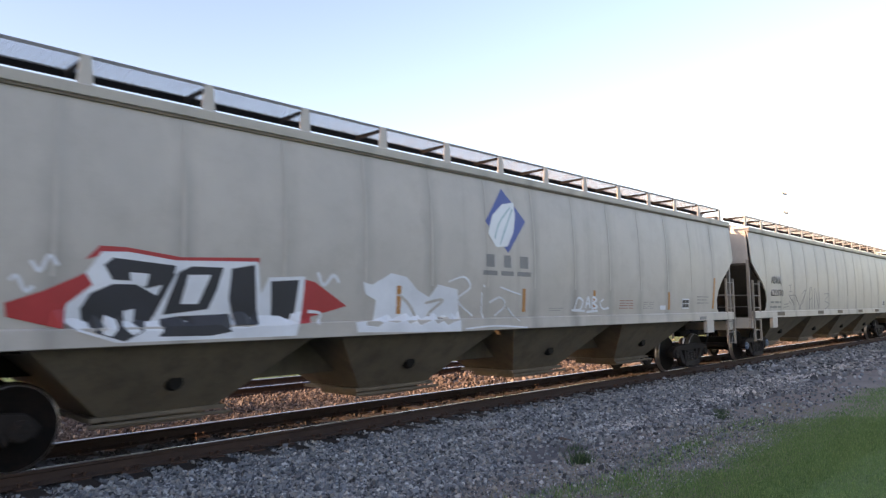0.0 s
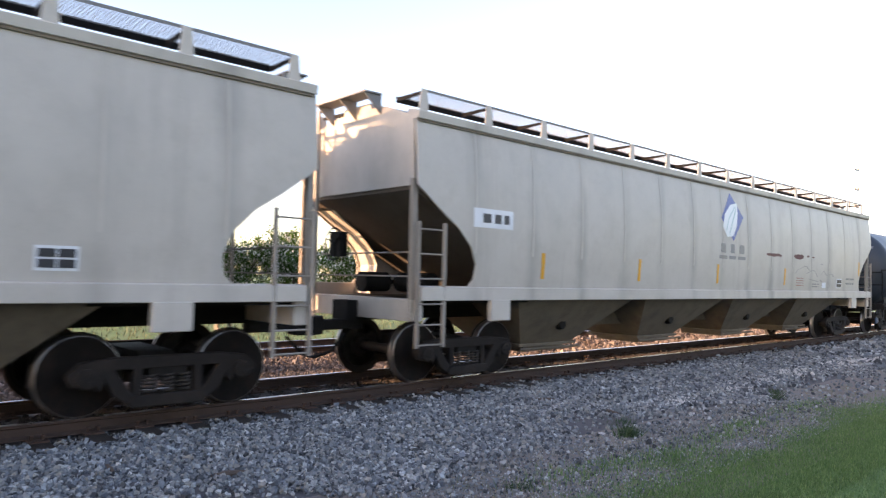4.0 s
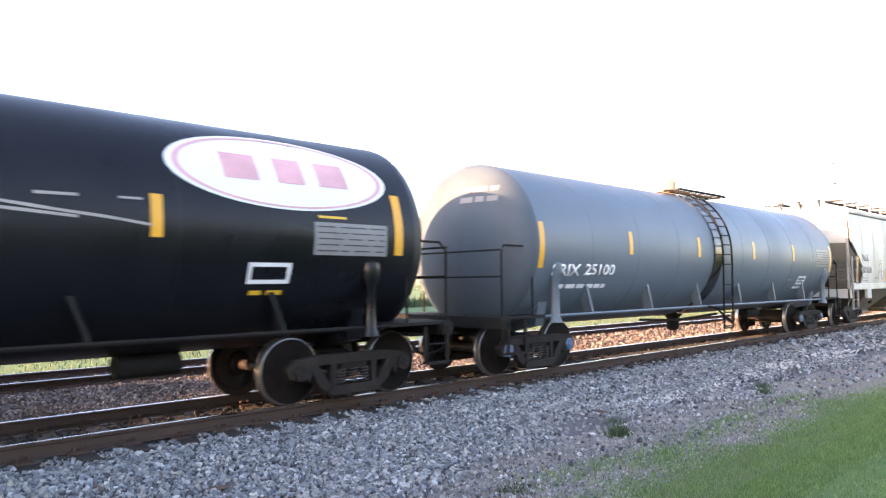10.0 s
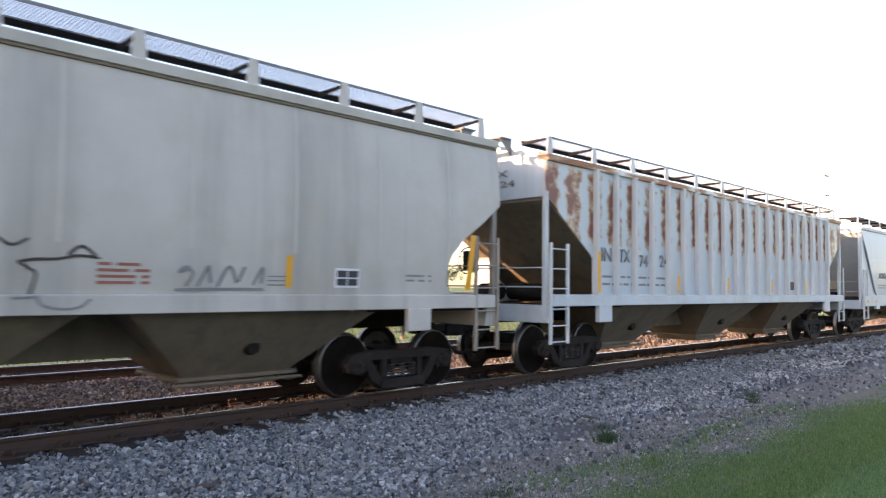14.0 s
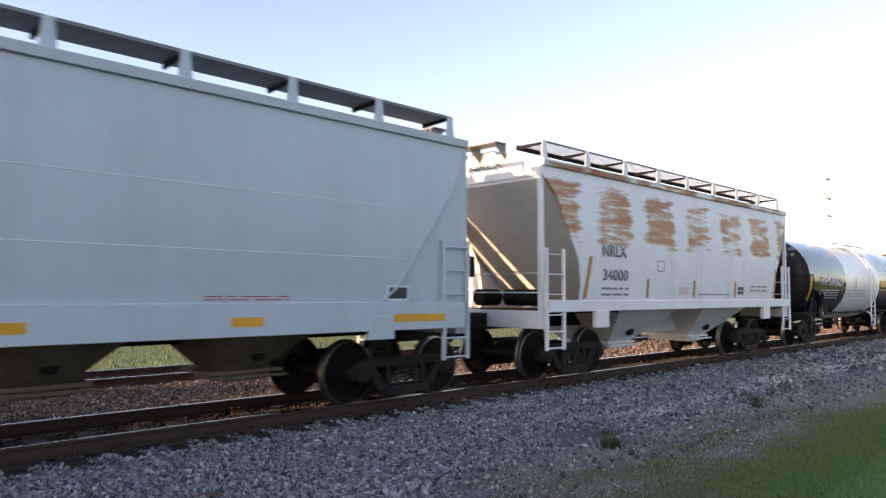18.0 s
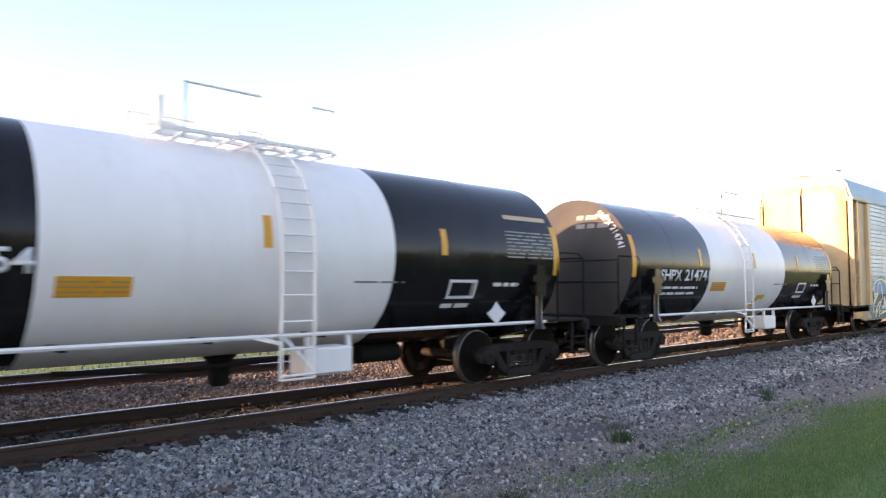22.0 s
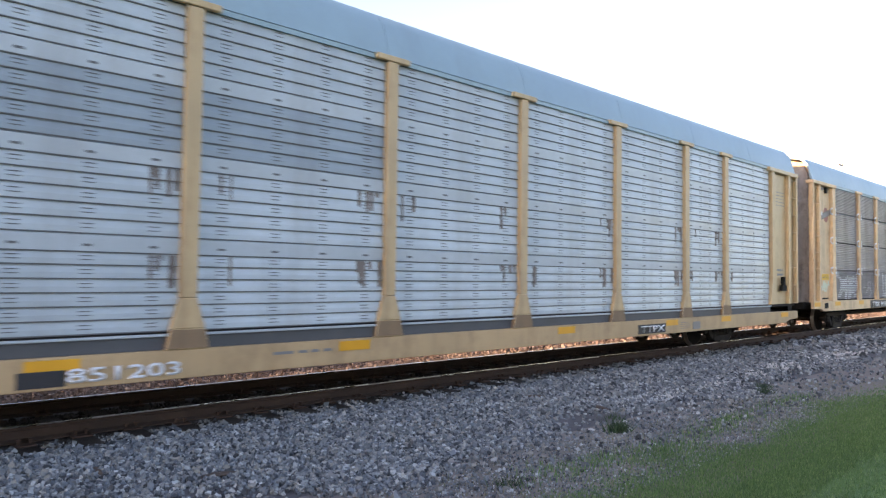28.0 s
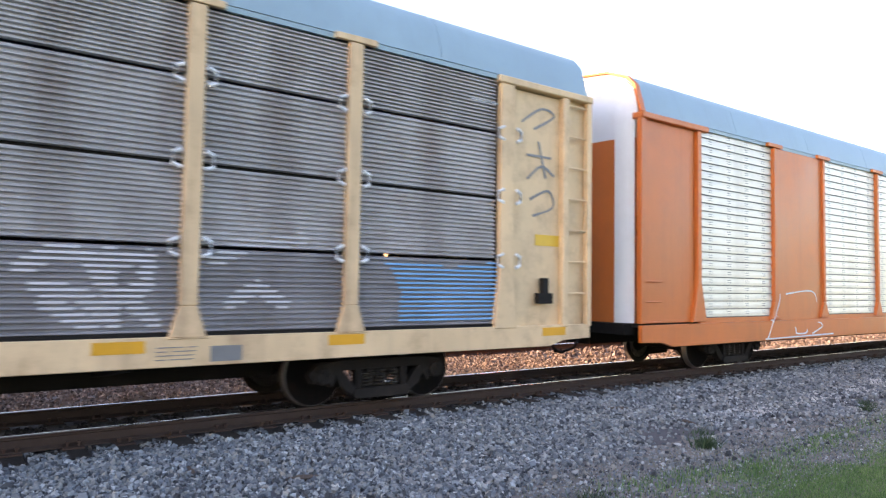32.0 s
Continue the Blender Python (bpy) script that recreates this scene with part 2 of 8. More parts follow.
M_PINK = paint("faded_pink_paint", (0.62, 0.34, 0.36), 0.5, 0, 0.15, 9)
M_SPRAYWHITE = paint("white_spray_paint", (0.70, 0.73, 0.76), 0.55, 0, 0.12, 9)
M_SPRAYBLACK = paint("black_spray_paint", (0.03, 0.03, 0.035), 0.55, 0, 0.3, 9)
M_SPRAYBLUE = paint("blue_spray_paint", (0.10, 0.26, 0.46), 0.5, 0, 0.2, 6)
M_SPRAYSKY = paint("sky_blue_spray_paint", (0.15, 0.40, 0.70), 0.5, 0, 0.2, 6)
M_SPRAYGREY = paint("faint_grey_spray_paint", (0.56, 0.56, 0.58), 0.55, 0, 0.15, 9)
M_SPRAYTEAL = paint("dark_teal_spray_paint", (0.015, 0.07, 0.10), 0.5, 0, 0.2, 6)
M_SPRAYCREAM = paint("cream_spray_paint", (0.60, 0.66, 0.52), 0.5, 0, 0.12, 6)
M_SPRAYBROWN = paint("brown_spray_paint", (0.045, 0.034, 0.03), 0.5, 0, 0.2, 6)
M_BROWNSTAIN = paint("brown_scrape", (0.13, 0.05, 0.04), 0.7, 0, 0.2, 9)
M_SALMON = paint("warm_valve_housing", (0.55, 0.40, 0.25), 0.5, 0, 0.15, 8, 0.2)
M_RAIL = paint("rusty_rail", (0.045, 0.027, 0.020), 0.9, 0.0, 0.25, 8, 0, bump=0.2, dirt=0.5, dirt_col=(0.070, 0.042, 0.029))
M_RAILTOP = paint("polished_rail_head", (0.50, 0.49, 0.50), 0.28, 0.95, 0.05, 6, bump=0.03)
M_TIE = paint("creosoted_tie", (0.035, 0.026, 0.021), 0.9, 0, 0.35, 8, 0, bump=0.5, dirt=0.4, dirt_col=(0.10, 0.08, 0.06), per_piece=0.4)
M_TIEPALE = paint("bleached_tie", (0.25, 0.22, 0.195), 0.9, 0, 0.3, 8, 0, bump=0.5, dirt=0.4, dirt_col=(0.14, 0.11, 0.09), per_piece=0.5)
M_PLATE = paint("rusty_tie_plate", (0.055, 0.030, 0.021), 0.85, 0.1, 0.3, 9, bump=0.3)


def rusty(name, col, period, phase, width, z0, z1, streak=0.25, amount=0.0, base=0.72, amp=2.4, stretch=(0.6, 1, 4.5), deep=(0.27, 0.085, 0.03)):
    """White car paint that has rusted through in blotches between the ribs."""
    m = paint(name, col, 0.5, 0, 0.06, 5, streak, (0.4, 0.3, 0.2), 0.06, 0.15, (0.42, 0.36, 0.28))
    nt = m.node_tree
    N, K = nt.nodes, nt.links.new
    b = N["Principled BSDF"]
    old = b.inputs["Base Color"].links[0].from_socket
    tc, sp = N.new("ShaderNodeTexCoord"), N.new("ShaderNodeSeparateXYZ")
    K(tc.outputs["Object"], sp.inputs[0])

    def math_(op, a, c=0.0, d=0.0):
        n = N.new("ShaderNodeMath")
        n.operation = op
        for k, v in enumerate((a, c, d)):
            if hasattr(v, "node"):
                K(v, n.inputs[k])
            else:
                n.inputs[k].default_value = v
        return n.outputs[0]

    def noise_(scale, stretch, detail=6):
        mp, n = N.new("ShaderNodeMapping"), N.new("ShaderNodeTexNoise")
        mp.inputs["Scale"].default_value = stretch
        n.inputs["Scale"].default_value, n.inputs["Detail"].default_value, n.inputs["Roughness"].default_value = scale, detail, 0.65
        K(tc.outputs["Object"], mp.inputs[0])
        K(mp.outputs[0], n.inputs["Vector"])
        return n.outputs["Fac"]

    cell = math_("ABSOLUTE", math_("SUBTRACT", math_("FRACT", math_("DIVIDE", math_("SUBTRACT", sp.outputs[0], phase), period)), 0.5))
    in_x = math_("SUBTRACT", 1.0, math_("DIVIDE", cell, width), 0.0)
    zc, zh = (z0 + z1) / 2, (z1 - z0) / 2
    in_z = math_("SUBTRACT", 1.0, math_("POWER", math_("DIVIDE", math_("ABSOLUTE", math_("SUBTRACT", sp.outputs[2], zc)), zh), 4.0))
    both = math_("MINIMUM", math_("MULTIPLY", in_x, 1.6), in_z)
    field = math_("ADD", math_("MINIMUM", both, base), math_("MULTIPLY", math_("SUBTRACT", noise_(1.5, stretch, 4), 0.52), amp))
    field = math_("ADD", field, math_("MULTIPLY", math_("SUBTRACT", noise_(0.55, (1, 1, 1), 2), 0.5), 1.6 + amount))
    for lo, hi, tone in ((0.30, 0.60, (0.46, 0.30, 0.17)), (0.55, 0.85, deep)):
        r = N.new("ShaderNodeMapRange")
        r.inputs["From Min"].default_value, r.inputs["From Max"].default_value = lo, hi
        K(field, r.inputs["Value"])
        x = N.new("ShaderNodeMix")
        x.data_type = "RGBA"
        K(r.outputs["Result"], x.inputs["Factor"])
        K(old, x.inputs["A"])
        x.inputs["B"].default_value = (*tone, 1)
        old = x.outputs["Result"]
    K(old, b.inputs["Base Color"])
    return m


M_RUSTPANEL = rusty("rust_blotched_white_paint", (0.74, 0.76, 0.77), 1.80, -0.80, 0.44, 2.55, 3.80, amount=-0.7, base=0.70, deep=(0.40, 0.12, 0.03))
M_RUSTCHORD = rusty("rust_streaked_chord", (0.74, 0.76, 0.77), 3.1, 0.4, 0.6, 3.7, 4.3)
M_RUSTRIB = rusty("rust_blotched_pale_paint", (0.50, 0.57, 0.60), 0.7105, 0.0, 0.46, 2.45, 3.95, 0.3, -0.6, 0.86, 2.6, (2.2, 1, 2.6), (0.19, 0.055, 0.035))
M_PALEBLUE = paint("weathered_pale_blue_paint", (0.50, 0.57, 0.60), 0.5, 0, 0.08, 5, 0.3, (0.32, 0.26, 0.2), 0.06, 0.2, (0.36, 0.24, 0.16))


# ---- building blocks ----
class Shape:
    """Verts and faces of one part, gathered piece by piece."""

    def __init__(self):
        self.v, self.f, self.mi, self.slot = [], [], [], 0

    def add(self, verts, faces):
        n = len(self.v)
        self.v += [tuple(p) for p in verts]
        self.f += [tuple(n + i for i in f) for f in faces]
        self.mi += [self.slot] * len(faces)
        return self

    def box(self, x0, x1, y0, y1, z0, z1):
        return self.add([(x, y, z) for x in (x0, x1) for y in (y0, y1) for z in (z0, z1)],
                        [(0, 1, 3, 2), (4, 6, 7, 5), (0, 4, 5, 1), (2, 3, 7, 6), (0, 2, 6, 4), (1, 5, 7, 3)])

    def prism(self, poly, axis, a, b):
        put = {"y": lambda p, w: (p[0], w, p[1]), "x": lambda p, w: (w, p[0], p[1]), "z": lambda p, w: (p[0], p[1], w)}[axis]
        n = len(poly)
        return self.add([put(p, a) for p in poly] + [put(p, b) for p in poly],
                        [tuple(range(n)), tuple(range(2 * n - 1, n - 1, -1))] + [(i, (i + 1) % n, n + (i + 1) % n, n + i) for i in range(n)])

    def loft(self, loops, caps=True):
        n = len(loops[0])
        faces = [(k * n + i, k * n + (i + 1) % n, (k + 1) * n + (i + 1) % n, (k + 1) * n + i) for k in range(len(loops) - 1) for i in range(n)]
        if caps:
            faces += [tuple(range(n)), tuple(range((len(loops) - 1) * n, len(loops) * n))]
        return self.add([p for lp in loops for p in lp], faces)

    def tube(self, pts, r, n=8):
        pts = [Vector(p) for p in pts]
        loops = []
        for i, p in enumerate(pts):
            d = (pts[min(i + 1, len(pts) - 1)] - pts[max(i - 1, 0)]).normalized()
            side = d.cross(Vector((0, 0, 1)) if abs(d.z) < 0.9 else Vector((1, 0, 0))).normalized()
            up = side.cross(d)
            loops.append([p + r * (math.cos(a) * side + math.sin(a) * up) for a in [2 * math.pi * k / n for k in range(n)]])
        return self.loft(loops)

    def lathe(self, profile, centre, axis="y", n=32, closed=False):
        """Profile of (along, radius)."""
        cx, cy, cz = centre
        loops = []
        for w, r in profile:
            ring = []
            for k in range(n):
                a = 2 * math.pi * k / n
                c, s = r * math.cos(a), r * math.sin(a)
                ring.append({"y": (cx + c, cy + w, cz + s), "x": (cx + w, cy + c, cz + s), "z": (cx + c, cy + s, cz + w)}[axis])
            loops.append(ring)
        return self.loft(loops)

    def grid(self, rows, thick=None):
        """Rows of points; thick: a vector by which the back lies off, for a sheet with depth."""
        h, w = len(rows), len(rows[0])
        quads = [(i * w + j, i * w + j + 1, (i + 1) * w + j + 1, (i + 1) * w + j) for i in range(h - 1) for j in range(w - 1)]
        flat = [Vector(p) for r in rows for p in r]
        if thick is None:
            return self.add(flat, quads)
        n = h * w
        back = [tuple(n + k for k in reversed(f)) for f in quads]
        rim = list(range(w)) + [i * w + w - 1 for i in range(1, h)] + [(h - 1) * w + j for j in range(w - 2, -1, -1)] + [i * w for i in range(h - 2, 0, -1)]
        edge = [(rim[k], rim[(k + 1) % len(rim)], n + rim[(k + 1) % len(rim)], n + rim[k]) for k in range(len(rim))]
        return self.add(flat + [p + Vector(thick) for p in flat], quads + back + edge)

    def mesh(self, name, mats, bevel=0.0, smooth=True):
        me = bpy.data.meshes.new(name)
        me.from_pydata([tuple(p) for p in self.v], [], self.f)
        for m in mats:
            me.materials.append(m)
        me.polygons.foreach_set("material_index", self.mi)
        bm = bmesh.new()
        bm.from_mesh(me)
        bmesh.ops.recalc_face_normals(bm, faces=bm.faces)
        if bevel:
            es = [e for e in bm.edges if len(e.link_faces) == 2 and e.calc_face_angle(0) > 0.6]
            bmesh.ops.bevel(bm, geom=es, offset=bevel, segments=1, affect="EDGES", clamp_overlap=True)
        bm.to_mesh(me)
        bm.free()
        if smooth:
            me.shade_smooth()
            me.set_sharp_from_angle(angle=radians(32))
        return me


def part(name, shape, mats, parent=None, label="", bevel=0.0, at=None, smooth=True):
    """Links a shape (or a ready mesh) as one mesh object under a thing or a part."""
    mats = mats if isinstance(mats, (list, tuple)) else [mats]
    me = shape if isinstance(shape, bpy.types.Mesh) else shape.mesh(name, mats, bevel, smooth)
    ob = new(name, me)
    ob.parent = parent
    if at is not None:
        ob.matrix_basis = at
    if label:
        tagged(ob, label)
    return ob


def thing(name, label, category, group=""):
    return tagged(new(name), label, category, group)


def bars(x0, x1, y, z0, z1, mat, parent, name="lettering", lines=2, seed=1, wrap=None, label="", ratio=0.55):
    """Illegible small writing: rows of plain bars."""
    rnd = random.Random(seed)
    s = Shape()
    h = (z1 - z0) / lines
    for k in range(lines):
        x = x0
        zc = z1 - (k + 0.5) * h
        while x < x1 - 0.03:
            w = min(x1 - x, rnd.uniform(0.10, 0.45))
            a, b = zc - h * ratio / 2, zc + h * ratio / 2
            if wrap:
                s.grid([[wrap(u, c, 0.006) for u in (x, x + w)] for c in (a, (a + b) / 2, b)], (0, 0.004, 0))
            else:
                s.box(x, x + w, y - 0.006, y + 0.02, a, b)
            x += w + rnd.uniform(0.03, 0.09)
    return part(name, s, mat, parent, label, smooth=False)


def words(body, x0, z0, width, height, place, mat, parent, name="lettering", label="", shear=0.0, depth=0.004):
    """Built-in font, fitted to width x height, laid onto a surface by place(u, v, off)."""
    cu = bpy.data.curves.new("words", "FONT")
    cu.body, cu.resolution_u, cu.shear, cu.offset = body, 3, shear, 0.018
    ob = bpy.data.objects.new("words", cu)
    scene.collection.objects.link(ob)
    me = bpy.data.meshes.new_from_object(ob.evaluated_get(bpy.context.evaluated_depsgraph_get()))
    bpy.data.objects.remove(ob)
    bpy.data.curves.remove(cu)
    co = np.array([v.co[:] for v in me.vertices])
    lo, hi = co.min(0), co.max(0)
    fit = (co - lo) / np.maximum(hi - lo, 1e-6)
    for v, (u, w, _) in zip(me.vertices, fit):
        v.co = place(x0 + u * width, z0 + w * height, 0.013)
    me.materials.clear()
    me.materials.append(mat)
    bm = bmesh.new()
    bm.from_mesh(me)
    bmesh.ops.solidify(bm, geom=bm.faces[:], thickness=-depth)
    bm.to_mesh(me)
    bm.free()
    me.name = name
    return part(name, me, mat, parent, label)


def strokes(lines, place, width, mat, parent, name="graffiti", label="", off=0.008):
    """Spray strokes: each a ribbon of the given width along a polyline of (u, v)."""
    for n, line in enumerate(lines):
        pts = [Vector((p[0], p[1])) for p in line]
        if len(pts) > 2:       # round the bends
            fine = []
            for i in range(len(pts) - 1):
                p0, p1, p2, p3 = pts[max(i - 1, 0)], pts[i], pts[i + 1], pts[min(i + 2, len(pts) - 1)]
                for k in range(4):
                    t = k / 4
                    fine.append(0.5 * ((2 * p1) + (p2 - p0) * t + (2 * p0 - 5 * p1 + 4 * p2 - p3) * t * t + (3 * p1 - p0 - 3 * p2 + p3) * t ** 3))
            pts = fine + [pts[-1]]
        else:
            pts = [pts[0].lerp(pts[1], k / 4) for k in range(5)]
        rows = []
        for i, p in enumerate(pts):
            d = (pts[min(i + 1, len(pts) - 1)] - pts[max(i - 1, 0)]).normalized()
            nrm = Vector((-d.y, d.x)) * width * 0.5 * (0.85 + 0.3 * noise.noise((p.x * 3, p.y * 3, n)))
            rows.append([place(*(p + nrm), off + 0.0006 * n), place(*(p - nrm), off + 0.0006 * n)])
        part(name, Shape().grid(rows, (0, 0.003, 0)), mat, parent, label, smooth=False)


def blob(poly, place, mat, parent, name="graffiti", label="", off=0.006):
    """A filled spray shape that follows the surface under it."""
    bm = bmesh.new()
    bm.faces.new([bm.verts.new((u, v, 0)) for u, v in poly])
    bmesh.ops.triangulate(bm, faces=bm.faces[:])
    for _ in range(4):
        long = [e for e in bm.edges if e.calc_length() > 0.22]
        if not long:
            break
        bmesh.ops.subdivide_edges(bm, edges=long, cuts=1)
        bmesh.ops.triangulate(bm, faces=bm.faces[:])
    for v in bm.verts:
        v.co = place(v.co.x, v.co.y, off)
    bmesh.ops.solidify(bm, geom=bm.faces[:], thickness=0.003)
    me = bpy.data.meshes.new(name)
    bm.to_mesh(me)
    bm.free()
    me.materials.append(mat)
    return part(name, me, mat, parent, label)


# ---- running gear shared by all cars ----
WHEELS = []      # (wheelset, x on its car, radius, car place)
CARS = []        # (car, place at the start)
GEAR = {}


def gear_meshes(r):
    if r in GEAR:
        return GEAR[r]
    a = 0.89
    frames = {}
    for sgn in (-1, 1):
        s = Shape()
        y0, y1 = sgn * 0.93, sgn * 1.07
        k = r / 0.457
        zt = 0.05 + 0.61 * k
        s.prism([(-1.08, zt - 0.16), (-0.95, zt - 0.03), (-0.6, zt + 0.01), (0.6, zt + 0.01), (0.95, zt - 0.03), (1.08, zt - 0.16), (1.02, zt - 0.22), (0.72, zt - 0.13), (-0.72, zt - 0.13), (-1.02, zt - 0.22)], "y", y0, y1)
        for m in (-1, 1):
            s.prism([(m * 0.80, zt - 0.06), (m * 0.62, zt - 0.10), (m * 0.30, 0.12), (m * 0.44, 0.13), (m * 0.60, 0.24)], "y", y0, y1)
            s.prism([(m * 0.30, 0.2), (m * 0.40, 0.2), (m * 0.40, zt - 0.05), (m * 0.30, zt - 0.05)], "y", y0, y1)
            s.prism([(m * 0.73, zt - 0.1), (m * 0.70, r - 0.06), (m * 0.76, r - 0.16), (m * 0.81, r - 0.06), (m * 0.83, zt - 0.12)], "y", y0, y1)
            s.prism([(m * 1.06, zt - 0.14), (m * 0.97, r - 0.07), (m * 1.02, r - 0.10), (m * 1.08, r + 0.02)], "y", y0, y1)
        s.prism([(-0.42, 0.10), (0.42, 0.10), (0.46, 0.16), (0.40, 0.24), (-0.40, 0.24), (-0.46, 0.16)], "y", y0 - sgn * 0.05, y1 + sgn * 0.03)
        frames[sgn] = s.mesh("side_frame", [M_BOGIE], 0.012)
    spring = Shape().tube([(0.075 * math.cos(t * 0.9), 0.075 * math.sin(t * 0.9), 0.24 + t * 0.21 / 34) for t in range(35)], 0.016, 5)
    bol = Shape()
    bol.prism([(-1.05, 0.44), (-0.7, 0.40), (0.7, 0.40), (1.05, 0.44), (1.05, 0.54), (0.6, 0.68), (-0.6, 0.68), (-1.05, 0.54)], "x", -0.22, 0.22)
    bol.tube([(-0.55, -0.8, 0.32), (-0.55, 0.8, 0.32)], 0.04).tube([(0.55, -0.8, 0.32), (0.55, 0.8, 0.32)], 0.04)
    ws = Shape()
    ws.lathe([(-1.02, 0.075), (1.02, 0.075)], (0, 0, 0), n=14)
    for sgn in (-1, 1):
        f = [(0.665, r * 0.80), (0.655, r + 0.012), (0.675, r + 0.028), (0.695, r + 0.010)]
        ws.slot = 0
        ws.lathe([(sgn * w, q) for w, q in [(0.62, 0.02), (0.62, 0.14), (0.70, 0.20), (0.71, r * 0.78), (0.655, r * 0.86)] + f], (0, 0, 0), n=40)
        ws.slot = 1
        ws.lathe([(sgn * w, q) for w, q in [(0.695, r + 0.010), (0.71, r), (0.79, r - 0.004), (0.797, r - 0.016)]], (0, 0, 0), n=40)
        ws.slot = 0
        ws.lathe([(sgn * w, q) for w, q in [(0.797, r - 0.016), (0.792, r * 0.84), (0.745, r * 0.80), (0.735, 0.22), (0.80, 0.15), (0.80, 0.02)]], (0, 0, 0), n=40)
        ws.slot = 2
        ws.lathe([(sgn * w, q) for w, q in [(0.92, 0.02), (0.92, 0.115), (1.09, 0.115), (1.105, 0.095), (1.105, 0.0)]], (0, 0, 0), n=20)
        for k in range(3):
            ang = 2.094 * k
            ws.lathe([(sgn * 1.10, 0.02), (sgn * 1.125, 0.02), (sgn * 1.126, 0.0)], (0.055 * math.cos(ang), 0, 0.055 * math.sin(ang)), n=6)
    GEAR[r] = (frames, spring.mesh("spring", [M_SPRING]), bol.mesh("bogie", [M_UNDER], 0.01), ws, {})
    return GEAR[r]


def bogie(car, x, r=0.457, cap=None):
    frames, spring, bol, ws, made = gear_meshes(r)
    cap = cap or M_BOGIE
    if cap.name not in made:
        made[cap.name] = ws.mesh("wheelset", [M_WHEEL, M_TREAD, cap])
    b = part("bogie", bol, M_UNDER, car, at=pose(x, 0, 0))
    for sgn in (-1, 1):
        part("side_frame", frames[sgn], M_BOGIE, b)
        for i in (-0.2, 0.0, 0.2):
            part("spring", spring, M_SPRING, b, at=pose(i, sgn * 1.0, 0))
    for m in (-0.89, 0.89):
        w = part("wheelset", made[cap.name], M_WHEEL, b, at=pose(m, 0, r))
        WHEELS.append((w, m, r, car))
    return b


def coupler(car, x, sgn):
    """A knuckle coupler that reaches from the sill to its partner."""
    s = Shape()
    s.box(min(x, x - sgn * 1.0), max(x, x - sgn * 1.0), -0.09, 0.09, 0.80, 0.96)
    s.prism([(x - sgn * 0.25, -0.12), (x, -0.22), (x + sgn * 0.06, -0.12), (x + sgn * 0.02, 0.0), (x + sgn * 0.06, 0.12), (x, 0.2), (x - sgn * 0.25, 0.14)], "z", 0.74, 1.02)
    part("coupler", s, M_UNDER, car, bevel=0.02)
    h = Shape()
    h.tube([(x - sgn * 0.5, -0.3, 0.75), (x - sgn * 0.25, -0.32, 0.5), (x, -0.25, 0.42), (x + sgn * 0.1, -0.15, 0.45)], 0.025, 7)
    part("air_hose", h, M_UNDER, car)


def ladder(car, mat, p0, p1, width, axis, rungs, r=0.016, name="ladder", flat=0.03):
    """Two stiles from p0 to p1 and rungs between; the stiles lie apart along the axis."""
    s = Shape()
    o = Vector(axis) * width
    p0, p1 = Vector(p0), Vector(p1)
    s.tube([p0, p1], flat, 6).tube([p0 + o, p1 + o], flat, 6)
    for k in range(rungs):
        p = p0.lerp(p1, (k + 0.5) / rungs)
        s.tube([p, p + o], r, 6)
    return part(name, s, mat, car)


def start_car(name, label, place, category, group):
    car = thing(name, label, category, group)
    CARS.append((car, place))
    return car


# ---- covered hoppers ----
def side_y(z):
    return -(1.50 + 0.10 * (1 - ((z - 2.55) / 1.45) ** 2))


def on_side(u, v, off=0.0):
    return Vector((u, side_y(v) - off, v))


